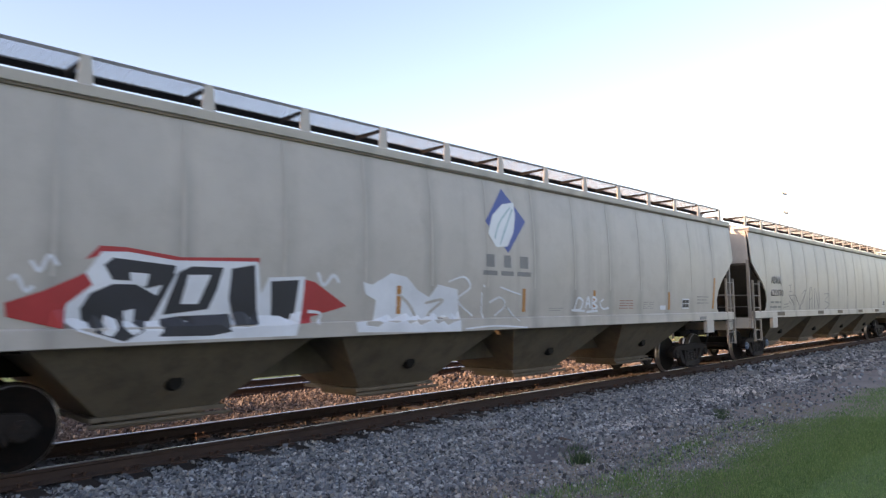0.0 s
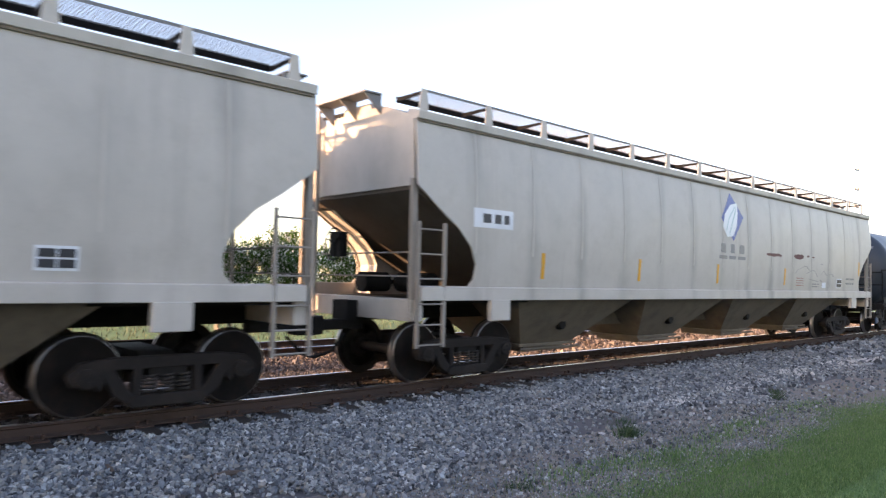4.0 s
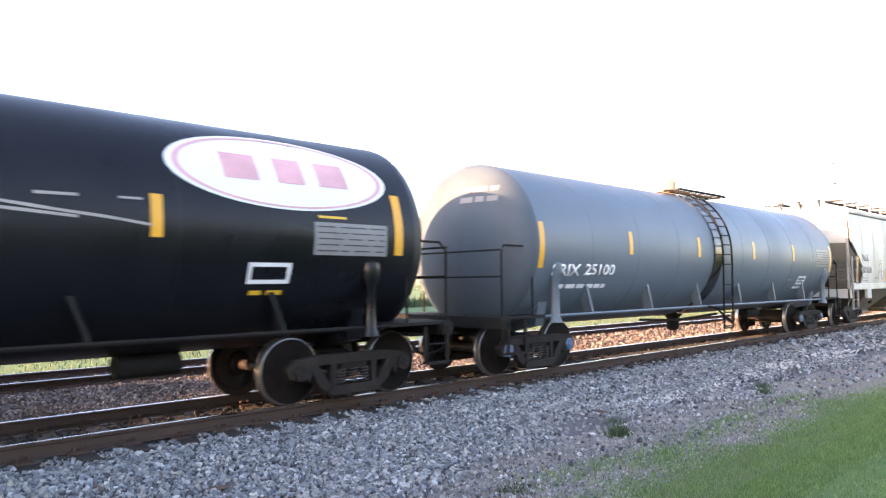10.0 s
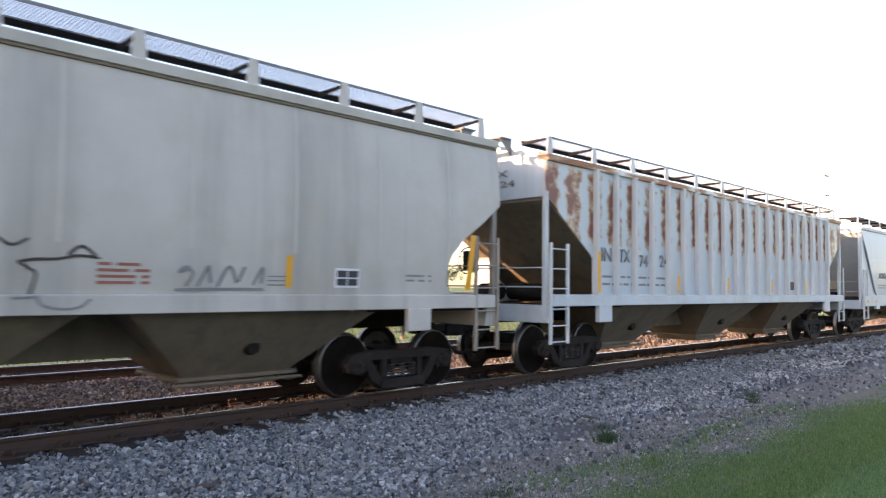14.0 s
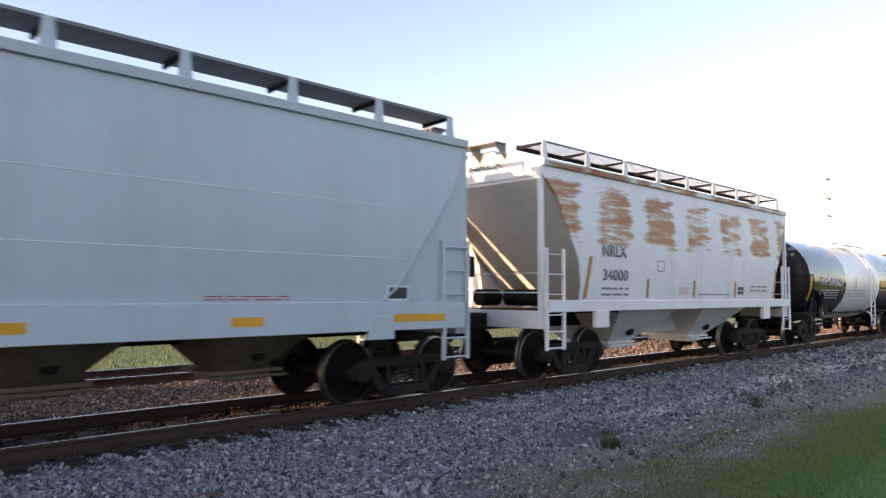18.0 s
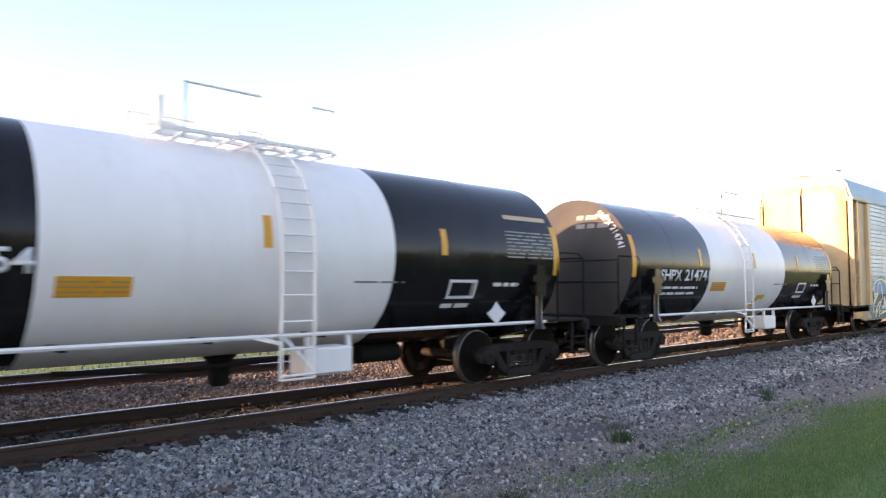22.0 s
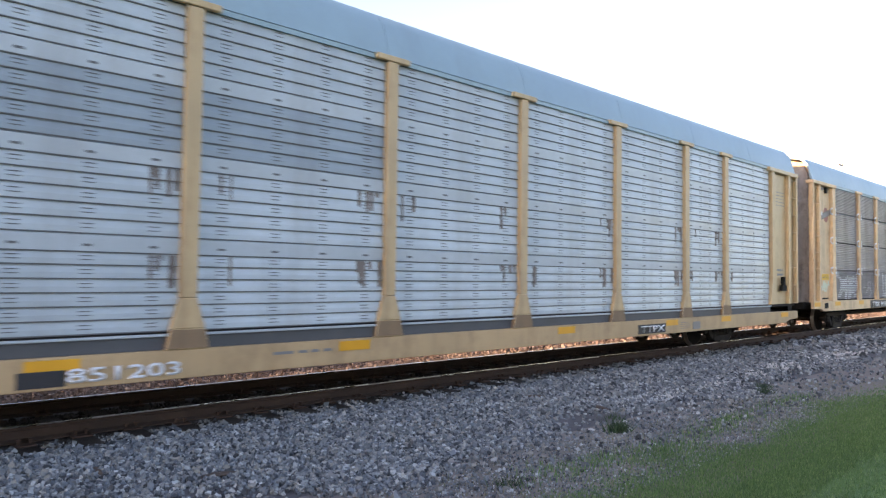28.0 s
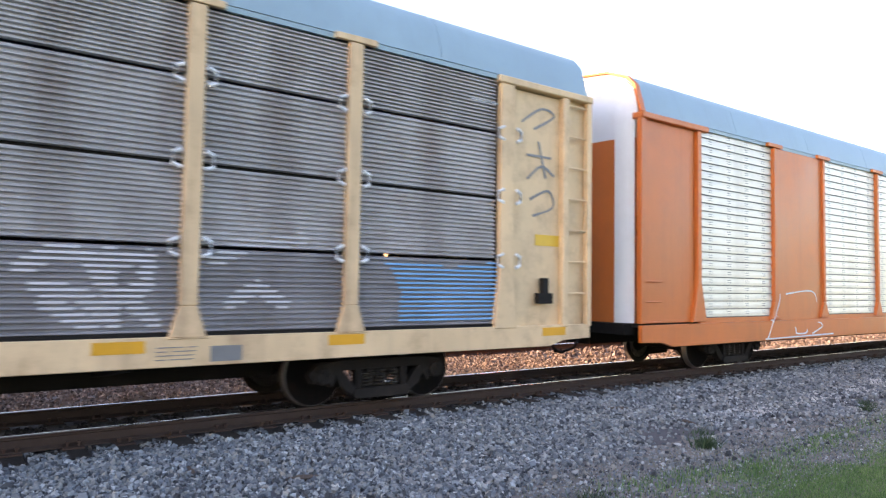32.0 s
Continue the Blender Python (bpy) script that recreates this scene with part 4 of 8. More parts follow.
        manway = part("manway", mw, M_TANKWHITE, car)
        for a in range(6):
            part("bolt", Shape().lathe([(0.1, 0.03), (0.26, 0.03)], (0.35 + 0.34 * math.cos(a), 0.34 * math.sin(a), zt), "z", 6), M_TANKWHITE, manway)
        for yy in (-0.98, 0.98):
            high, a_, b_ = (0.58, -0.95, 0.05) if dish else (0.9, -0.6, -0.1)
            part("safety_rail", Shape().tube([(a_, yy, zt - 0.1), (a_, yy, zt + high), (b_, yy, zt + high)], 0.02, 5), ladder_mat, car)
            part("safety_rail", Shape().tube([(1.2, yy, zt - 0.1), (1.2, yy, zt + high), (b_ + 0.8, yy, zt + high)], 0.02, 5), ladder_mat, car)
    # side ladder that follows the shell
    ld = Shape()
    xs = (ladder_x - 0.24, ladder_x + 0.24)
    angs = [math.radians(a) for a in range(-78, 5, 8)]
    prof = [(-(r + 0.12) * math.cos(a), zc - (r + 0.12) * math.sin(a)) for a in angs]
    prof = prof + [(-(r + 0.12), zc - 0.3), (-(r + 0.10), 0.5)]
    for x in xs:
        ld.tube([(x, y, z) for y, z in prof], 0.024, 5)
    ld.tube([(xs[0], -(r + 0.1), 0.95), (xs[0] - 0.35, -1.38, 1.05)], 0.03, 5).tube([(xs[1], -(r + 0.1), 0.6), (xs[0] + 0.1, -1.35, 1.05)], 0.03, 5)
    lad = part("side_ladder", ld, ladder_mat, car)
    for y, z in prof + [(-(r + 0.11), z) for z in (1.55, 1.22, 0.88, 0.55)]:
        part("rung", Shape().tube([(xs[0], y, z), (xs[1], y, z)], 0.016, 5), ladder_mat, lad)
    return car


def on_tank(r, zc):
    def place(u, v, off=0.0):
        s = max(-0.98, min(0.98, (v - zc) / r))
        a = math.asin(s)
        return Vector((u, -(r + off) * math.cos(a), zc + (r + off) * s))
    return place


def frame_box(car, x0, x1, z0, z1, place, mat, w=0.03, name="stencil_frame"):
    s = Shape()
    for a, b, c, d in ((x0, x1, z0, z0 + w), (x0, x1, z1 - w, z1), (x0, x0 + w, z0, z1), (x1 - w, x1, z0, z1)):
        s.grid([[place(a, c + (d - c) * k / 4, 0.006), place(b, c + (d - c) * k / 4, 0.006)] for k in range(5)], (0, 0.004, 0))
    return part(name, s, mat, car, smooth=False)


def patch(car, x0, x1, z0, z1, place, mat, name="placard", label="", off=0.006, n=5):
    s = Shape().grid([[place(x0 + (x1 - x0) * i / n, z0 + (z1 - z0) * k / n, off) for i in range(n + 1)] for k in range(n + 1)], (0, 0.004, 0))
    return part(name, s, mat, car, label, smooth=False)


# ---- enclosed auto racks ----
POSTS = (-9.08, -7.1, -4.32, -1.44, 1.44, 4.32, 7.1, 9.08)


def on_rack(u, v, off=0.0):
    return Vector((u, -1.50 - off, v))


def band_rows(z0, z1):
    """Height of the flat foot of a slatted panel, and its number of slats."""
    flat = 0.18 if z0 > 1.5 else 0.0
    return flat, max(3, round((z1 - z0 - flat) / 0.152))


def panel_mesh(x0, x1, z0, z1, kind, mat, plain=False):
    """One side panel. kind 'band': slotted ribs with a flat band above; 'rib': fine ribs all over."""
    s = Shape()
    prof = []
    h = z1 - z0
    if kind == "band":
        flat, n = band_rows(z0, z1) if not plain else (0.0, round((z1 - z0) / 0.16))
        prof += [(0.040, z0), (0.040, z0 + flat - 0.02)] if flat else [(0.0, z0)]
        p = (h - flat) / n
        for k in range(n):
            a = z0 + flat + k * p
            prof += [(0.018, a), (0.036, a + 0.010), (0.034, a + p * 0.45), (0.020, a + p * 0.97)]
        prof.append((0.02, z1))
    else:
        n = 15
        p = h / n
        for k in range(n):
            a = z0 + k * p
            prof += [(0.0, a + p * 0.12), (0.040, a + p * 0.32), (0.040, a + p * 0.62), (0.0, a + p * 0.9)]
        prof.append((0.0, z1))
    nx = 2
    rows = [[(x0 + (x1 - x0) * i / nx, -1.49 - d, z) for i in range(nx + 1)] for d, z in prof]
    first = len(s.f)
    s.grid(rows, (0, 0.02, 0))
    if kind == "band" and band_rows(z0, z1)[0] and not plain:
        for k in range(nx):
            s.mi[first + k] = 1
    return s


def auto_rack(name, label, place, mat, panel_mat, roof_mat, kind, posts=POSTS, r=0.42, door=True, white_cap=True, cap_z=3.9, slim=False, slats=None, dull=(), white_edge=False, sill=(0.57, 0.97)):
    car = start_car(name, label, place, "auto rack", "train cars")
    half, E, D = (14.22, 13.62, 11.82) if kind != "rib" else (14.22, 13.47, 11.52)
    low = sill[1] < 0.9
    foot_z = sill[1] if low else 1.0
    ZB, ZT = 1.02, 4.66
    # flat car: deep side sills, centre sill, decks
    for yy in (-1, 1):
        s = Shape().prism([(-E, sill[0] + 0.1), (-E + 0.6, sill[0] + 0.08), (-E + 0.9, sill[0]), (E - 0.9, sill[0]), (E - 0.6, sill[0] + 0.08), (E, sill[0] + 0.1), (E, sill[1]), (-E, sill[1])], "y", yy * 1.50, yy * 1.585)
        part("side_sill", s, M_TANSILL if mat is M_TAN else mat, car, bevel=0.008)
        if low:
            part("skirt", Shape().box(-D, D, min(yy * 1.50, yy * 1.53), max(yy * 1.50, yy * 1.53), sill[1] + 0.004, 0.935), M_SKIRT, car)
            part("ledge", Shape().box(-D, D, min(yy * 1.50, yy * 1.56), max(yy * 1.50, yy * 1.56), 0.938, 0.968), M_GALVFLAT, car, bevel=0.006)
    part("deck", Shape().box(-E, E, -1.5, 1.5, 0.93, 1.0), M_UNDER, car)
    part("upper_deck", Shape().box(-E + 0.3, E - 0.3, -1.45, 1.45, 2.88, 2.94), M_UNDER, car)
    part("centre_sill", Shape().box(-8.6, 8.6, -0.35, 0.35, 0.38, 0.93).box(-half + 0.7, half - 0.7, -0.3, 0.3, 0.55, 0.93), M_UNDER, car)
    for x in (-6.5, -2.2, 2.2, 6.5):
        part("cross_bearer", Shape().prism([(-1.5, 0.68), (-0.35, 0.5), (0.35, 0.5), (1.5, 0.68), (1.5, 0.93), (-1.5, 0.93)], "x", x - 0.08, x + 0.08), M_UNDER, car)
    # panels
    xs = [-D] + list(posts) + [D]
    rows = ((1.06, 1.98), (2.01, 2.89), (2.92, 3.86), (3.89, 4.66)) if kind == "rib" else ((1.06, 1.62), (1.62, 2.36), (2.36, 3.36), (3.36, 4.12), (4.12, 4.66))
    if kind == "band":
        rows = ((1.08 if not low else 0.995, 1.85), (1.85, 2.81), (2.81, 3.74), (3.74, 4.70))
    cache = {}
    made = {}

    def dulled(me):
        """The same panel in older, duller metal."""
        if me.name not in made:
            made[me.name] = me.copy()
            made[me.name].materials[0] = M_GALVDK if kind == "band" else M_GALVLOW
        return made[me.name]
    for k, (a, b) in enumerate(zip(xs, xs[1:])):
        if slats is not None and k not in slats:
            for yy in (-1, 1):
                part("side_plate", Shape().box(a + 0.02, b - 0.02, min(yy * 1.50, yy * 1.545), max(yy * 1.50, yy * 1.545), 1.02, 4.70), mat, car, bevel=0.008)
            continue
        for z0, z1 in rows:
            w = round(b - a - 0.10, 2)
            key = (w, z0)
            if key not in cache:
                me = panel_mesh(-w / 2, w / 2, z0, z1, kind, panel_mat, slim)
                cache[key] = me.mesh("side_panel", [panel_mat, M_GALVFLAT], smooth=False)
                if kind == "band":
                    bl = Shape()
                    flat, n = band_rows(z0, z1) if not slim else (0.0, round((z1 - z0) / 0.16))
                    p = (z1 - z0 - flat) / n
                    for k2 in range(n):
                        zz = z0 + flat + k2 * p
                        bl.box(-w / 2 + 0.02, w / 2 - 0.02, -1.5275, -1.49, zz - 0.004, zz + 0.007)
                        for i in range(4):
                            xx = -w / 2 + w * (i + 0.5) / 4
                            for f in (0.38, 0.66):
                                bl.box(xx - 0.06, xx + 0.06, -1.5275, -1.49, zz + p * f - 0.005, zz + p * f + 0.005)
                    if flat:
                        bl.box(-w / 2, w / 2, -1.526, -1.49, z0 - 0.014, z0 - 0.001)
                        for i in range(4):
                            xx = -w / 2 + w * (i + 0.5) / 4
                            bl.box(xx - 0.045, xx + 0.045, -1.535, -1.50, z0 + 0.05, z0 + 0.075)
                    cache[(w, z0, "bolt")] = bl.mesh("slat_slot", [M_SLOT], smooth=False)
            for yy in (0, 180):
                p = part("side_panel", cache[key], panel_mat, car, at=pose((a + b) / 2, 0, 0, 0, 0, yy))
                if (k, z0) in dull or (kind == "rib" and z0 < 1.5):
                    p.data = dulled(cache[key])
                if yy == 0 and kind == "band":
                    tagged(part("slat_slot", cache[(w, z0, "bolt")], M_SLOT, p), kind="stuff")
    if kind == "band" and not slim:       # brown water streaks that hang from the panel joints beside the posts
        rs = random.Random(int(place))
        for x in xs[1:-1]:
            s = Shape()
            for side in (-1, 1):
                for zt in (1.84, 2.80):
                    for k in range(rs.randint(2, 7) if side < 0 else rs.randint(0, 3)):
                        xx = x + side * rs.uniform(0.16, 0.55)
                        s.box(xx, xx + rs.uniform(0.02, 0.06), -1.5285, -1.50, zt - rs.uniform(0.06, 0.38), zt - 0.01)
            if s.v:
                tagged(part("rust_streak", s, M_STAIN, car, smooth=False), kind="stuff")
    # posts with flared foot and bracketed head
    w = 0.095 if not slim else 0.05
    ps = Shape()
    ps.prism([(-w, 1.36), (-w, ZT), (w, ZT), (w, 1.36)], "y", -1.60, -1.50)
    ps.prism([(-w, 1.358), (w, 1.358), (0.20, 1.02), (-0.20, 1.02)], "y", -1.60, -1.50)
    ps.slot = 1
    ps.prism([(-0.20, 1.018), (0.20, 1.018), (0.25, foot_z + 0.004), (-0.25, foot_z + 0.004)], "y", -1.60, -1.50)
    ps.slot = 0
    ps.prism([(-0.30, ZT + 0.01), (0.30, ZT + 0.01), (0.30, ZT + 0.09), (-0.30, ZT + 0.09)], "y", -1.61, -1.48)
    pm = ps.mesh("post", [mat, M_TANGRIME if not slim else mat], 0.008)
    part("panel_rail", Shape().box(-D, D, -1.545, -1.50, 0.972, 1.07 if not low else 0.99), M_UNDER if not slim else mat, car)
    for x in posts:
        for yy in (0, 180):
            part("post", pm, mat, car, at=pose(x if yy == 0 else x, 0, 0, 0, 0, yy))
    # roof: steep galvanised sides, shallow crown
    prof = [(-1.56, 4.74), (-1.53, 4.86), (-1.42, 5.24), (-1.24, 5.43), (-0.8, 5.60), (0, 5.70), (0.8, 5.60), (1.24, 5.43), (1.42, 5.24), (1.53, 4.86), (1.56, 4.74), (1.50, 4.74), (1.38, 5.20), (1.20, 5.37), (0, 5.64), (-1.20, 5.37), (-1.38, 5.20), (-1.50, 4.74)]
    n = 9
    for k in range(n):
        a, b = -E + 0.05 + 2 * (E - 0.05) * k / n, -E + 0.05 + 2 * (E - 0.05) * (k + 1) / n
        part("roof_sheet", Shape().prism(prof, "x", a + 0.004, b - 0.004), roof_mat, car)
    for yy in (-1, 1):
        part("roof_rail", Shape().box(-E, E, yy * 1.52 - 0.03, yy * 1.52 + 0.03, 4.67, 4.735), roof_mat, car)
    for sgn in (-1, 1):
        X = lambda d: sgn * (E - d)
        for yy in (-1, 1):
            y0 = yy * 1.50
            # end bay: smooth plate, ladder bay, door post, cap beam
            pl = Shape().box(min(X(0.62), X(1.62 if kind != "rib" else 1.69)), max(X(0.62), X(1.62 if kind != "rib" else 1.69)), min(y0, y0 - yy * 0.04), max(y0, y0 - yy * 0.04), 1.0, 4.60)
            plate = part("end_plate", pl, mat, car)
            part("ladder_bay", Shape().box(min(X(0.05), X(0.55)), max(X(0.05), X(0.55)), min(yy * 1.48, yy * 1.44), max(yy * 1.48, yy * 1.44), 0.95, 4.62), mat, car)
            if slim:
                part("corner_plate", Shape().box(min(X(0.05), X(1.62)), max(X(0.05), X(1.62)), min(yy * 1.505, yy * 1.53), max(yy * 1.505, yy * 1.53), 1.0, 4.62), mat, car, bevel=0.006)
            for xx, w2 in ((0.03, 0.05), (0.58, 0.07), (1.70, 0.09) if kind != "rib" else (1.82, 0.13)) if not slim else ((0.03, 0.07), (1.72, 0.06)):
                foot = [(X(xx) - w2, 1.0), (X(xx) - w2, 4.62), (X(xx) + w2, 4.62), (X(xx) + w2, 1.0)]
                if xx > 1:
                    foot = [(X(xx) - w2, 1.75), (X(xx) - w2, 4.62), (X(xx) + w2, 4.62), (X(xx) + w2, 1.75), (X(xx) + 0.22, 1.0), (X(xx) - 0.22, 1.0)]
                part("end_post", Shape().prism(foot, "y", yy * 1.49, yy * 1.60), mat, car, bevel=0.012)
            for k in range(8 if not slim else 3):
                z = 1.02 + k * (0.50 if not slim else 0.36)
                part("rung", Shape().tube([(X(0.05), yy * 1.56, z), (X(0.58), yy * 1.56, z)], 0.016, 6), mat, car)
            part("cap_beam", Shape().box(min(X(-0.03), X(2.0)), max(X(-0.03), X(2.0)), yy * 1.50 - 0.12, yy * 1.50 + 0.12, 4.62, 4.73), mat, car, bevel=0.015)
        # rounded end doors in two leaves, white at the top
        for yy in (-1, 1):
            outer = [(0.06, yy * 1.38), (-0.02, yy * 1.30), (-0.08, yy * 1.05), (-0.12, yy * 0.6), (-0.14, yy * 0.03)]
            door_mat = mat
            if kind == "rib":      # flat doors set back between the corner posts
                outer, door_mat = [(0.10, yy * 1.42), (0.18, yy * 1.34), (0.24, yy * 1.10), (0.26, yy * 0.6), (0.26, yy * 0.03)], M_OLDDOOR
            rows_ = [[(X(d), y, z) for d, y in outer] for z in (1.0, 1.0 + (cap_z - 1) / 2, cap_z)]
            leaf = part("end_door", Shape().grid(rows_, (-sgn * 0.04, 0, 0)), door_mat, car)
            if white_edge:
                part("door_edge", Shape().grid([[(X(d - 0.012), y, z) for d, y in outer[:3]] for z in (1.0, 4.6)], (-sgn * 0.008, 0, 0)), M_WHITE, leaf, "white door edge")
            rows_ = [[(X(d), y, z) for d, y in outer] for z in (cap_z + 0.002, 4.6, 4.9)] + [[(X(d + 0.12), y * 0.9, 5.2) for d, y in outer]]
            part("end_door_top", Shape().grid(rows_, (-sgn * 0.04, 0, 0)), M_WHITE if white_cap else door_mat, car)
        gab = [(-1.48, 4.60), (-1.37, 5.18), (-1.19, 5.35), (-0.6, 5.50), (0, 5.60), (0.6, 5.50), (1.19, 5.35), (1.37, 5.18), (1.48, 4.60)]
        part("end_gable", Shape().prism(gab, "x", X(0.10 if kind != "rib" else 0.42), X(0.044 if kind != "rib" else 0.36)), M_WHITE if white_cap else mat, car)
        if white_edge:
            part("roof_rim", Shape().prism([(y * 1.01, z + 0.012) for y, z in prof[:11]] + [(y * 0.98, z - 0.02) for y, z in reversed(prof[:11])], "x", X(-0.02), X(0.10)), mat, car, "orange rim of the roof's end")
        xd = -0.16 if kind != "rib" else 0.25
        part("door_seam", Shape().box(X(xd) - 0.02, X(xd) + 0.02, -0.03, 0.03, 1.0, 4.9), M_UNDER, car)
        part("door_sill", Shape().box(min(X(-0.2), X(0.1)), max(X(-0.2), X(0.1)), -1.35, 1.35, 0.80, 0.99), M_UNDER, car)
        coupler(car, sgn * half, sgn)
        bogie(car, sgn * 9.87, r)
        bk = Shape().box(min(X(0.9), X(1.2)), max(X(0.9), X(1.2)), -1.63, -1.54, 1.36, 1.52).box(min(X(0.98), X(1.10)), max(X(0.98), X(1.10)), -1.62, -1.54, 1.5, 1.75)
        if sgn > 0:
            part("door_latch", bk, M_UNDER, car)
    return car


# ---- ground ----
def ground_z(y):
    """Height of the ground across the line: shoulder, dirt strip, lawn, the second track's bed, and the field behind."""
    pts = [(-400, -0.05), (-12, -0.05), (-9.2, -0.10), (-5.2, -0.36), (-4.2, -0.42), (-3.2, -0.40), (-1.9, -0.23), (-1.3, -0.205), (1.3, -0.205), (2.0, -0.24), (2.6, -0.27), (3.6, -0.24), (4.2, -0.19),
           (6.8, -0.19), (7.6, -0.3), (9.2, -0.7), (12, -0.75), (30, -0.6), (400, -0.6), (3000, -0.6)]
    for (a, za), (b, zb) in zip(pts, pts[1:]):
        if a <= y <= b:
            return za + (zb - za) * (y - a) / (b - a)
    return -0.6


M_SOIL = paint("gravelly_soil", (0.165, 0.145, 0.13), 0.95, 0, 0.25, 8, 0, bump=0.6, dirt=0.5, dirt_col=(0.23, 0.21, 0.20), fine=40)
M_STONE = paint("crushed_stone", (0.2, 0.19, 0.20), 0.9, 0, 0.25, 10, 0, bump=0.3, dirt=0.3, dirt_col=(0.2, 0.13, 0.10), fine=30)
M_BED = paint("dark_ballast_bed", (0.085, 0.082, 0.086), 0.95, 0, 0.3, 8, 0, bump=0.6, dirt=0.4, dirt_col=(0.05, 0.045, 0.045), fine=30)
M_TURF = paint("turf", (0.065, 0.135, 0.038), 0.95, 0, 0.3, 6, 0, bump=0.6, dirt=0.3, dirt_col=(0.10, 0.12, 0.04), fine=50)
ys = [-400, -60, -12, -9.2, -7, -6.3, -5.2, -4.6, -4.2, -3.6, -3.2, -2.5, -1.9, -1.3, 1.3, 2.0, 2.6, 3.6, 4.2, 6.8, 7.6, 9.2, 12, 30, 80, 400, 3000]
xs = [-2500, -600, -340] + list(range(-40, 100, 2)) + [140, 300, 600, 1200, 3000]
g = Shape().grid([[(x, y, ground_z(y) + (0.03 * noise.noise((x * 0.4, y * 0.5, 3)) if -4.6 < y < -1.5 else 0)) for x in xs] for y in ys])
g.mi = [2 if -3.7 < ys[k // (len(xs) - 1)] < 9.0 else 1 if (ys[k // (len(xs) - 1)] < -6.35 or ys[k // (len(xs) - 1)] >= 9.2) else 0 for k in range(len(g.f))]
tagged(part("ground", g, [M_SOIL, M_TURF, M_BED]), "ground of grey ballast, bare dirt and green turf", "ground", kind="structure")


def rail(y):
    s = Shape()
    s.prism([(y - 0.07, -0.17), (y - 0.07, -0.155), (y - 0.012, -0.13), (y - 0.010, -0.05), (y - 0.035, -0.036), (y - 0.037, -0.006), (y + 0.037, -0.006), (y + 0.035, -0.036), (y + 0.010, -0.05), (y + 0.012, -0.13), (y + 0.07, -0.155), (y + 0.07, -0.17)], "x", -340, 420)
    s.slot = 1
    s.prism([(y - 0.036, -0.006), (y - 0.026, 0.0), (y + 0.026, 0.0), (y + 0.036, -0.006)], "x", -340, 420)
    return part("rail", s, [M_RAIL, M_RAILTOP], None)


for tr, (name, yc) in enumerate((("near_track", 0.0), ("far_track", 5.46))):
    track = tagged(new("track_%d" % (tr + 1)), "railway track with rusty steel rails on wooden ties", "track", kind="structure")
    for d in (-0.755, 0.755):
        rail(yc + d).parent = track
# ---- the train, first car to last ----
hopper_a = hopper("covered_hopper", "long grey-beige covered hopper car with spray-painted side", 9.85, 10.9, 10.28, 8.45, BAYS4, M_BEIGE, M_BEIGE_DIRT_SHADE, CUT_LONG, slope=M_SLOPEBROWN, ladder_mat=M_LADDER)
hopper_b = hopper("covered_hopper", "long grey-beige covered hopper car with thin black graffiti", 31.65, 10.9, 10.03, 8.45, BAYS4, M_BEIGE, M_BEIGE_DIRT_SHADE, CUT_LONG, cap=M_CAPBLUE, slope=M_SLOPEBROWN, ladder_mat=M_LADDER)
hopper_c = hopper("covered_hopper", "long pale grey-beige covered hopper car with brown scrapes", 53.4, 10.85, 10.03, 8.45, BAYS4, M_BEIGE, M_BEIGE_DIRT_SHADE, CUT_LONG, slope=M_SLOPEBROWN, ladder_mat=M_LADDER)
tank_n = tank_car("tank_car", "dark slate tank car with white numbers", 73.8, 9.2, 7.85, 7.15, 1.53, 2.30, [(-7.85, 7.85, M_NAVY)], M_NAVY, belt=[(-0.9, 0.35, M_BLACK), (0.35, 0.6, M_BLACK)], cap=M_CAPBLUE, ladder_x=0.0)
tank_j = tank_car("tank_car", "black tank car with yellow numbers and a white oval emblem", 92.25, 9.2, 7.85, 7.1, 1.53, 2.30, [(-7.85, 7.85, M_INK)], M_INK, belt=[(0.5, 0.5, M_BLACK)], ladder_x=0.5)
tank_g = tank_car("tank_car", "plain grey tank car with white numbers", 110.45, 8.95, 7.5, 6.9, 1.56, 2.345, [(-7.5, 7.5, M_GREY)], M_GREY, rail_mat=M_GREY, belt=[(-0.6, 0.45, M_BLACK)], cap=M_CAPBLUE, ladder_x=-0.35)
hopper_t = hopper("covered_hopper", "grey covered hopper car with dark streaks and scrawled words", 129.9, 10.5, 10.03, 8.4, BAYS4, M_TILX, M_BEIGE_DIRT_SHADE, CUT_LONG, slope=M_TILX, ladder_mat=M_LADDER)
CUT_RIB = [(0.0, 3.3), (1.4, 2.3), (1.5, 2.2), (1.5, 1.52)]
hopper_i = hopper("ribbed_hopper", "short ribbed white covered hopper car streaked with rust", 149.6, 9.2, 8.3, 6.9, [-4.5, 0.0, 4.5], M_PALEBLUE, M_BEIGE_DIRT_SHADE, CUT_RIB, bay_half=1.6, flat=True, ribs=20, sheet=M_RUSTRIB, rib_mat=M_PALEBLUE, chord=M_RUSTCHORD, slope=M_BEIGE_DIRT_SHADE)
hopper_d = hopper("covered_hopper", "smooth pale grey covered hopper car with blue emblem", 169.1, 9.7, 8.9, 8.05, [-5.8, -3.5, -0.1, 3.2, 5.7], M_SILVER, M_BEIGE_DIRT_SHADE, [(0.03, 3.9), (0.4, 3.2), (1.5, 1.70), (1.75, 1.52)], bay_half=0.95, hop_z=0.58, bay_bottom=0.42, hop_y=0.42, sill_z0=1.10, gusset=True, round_bays=True, board=True, slope=M_SILVER, seams=False)
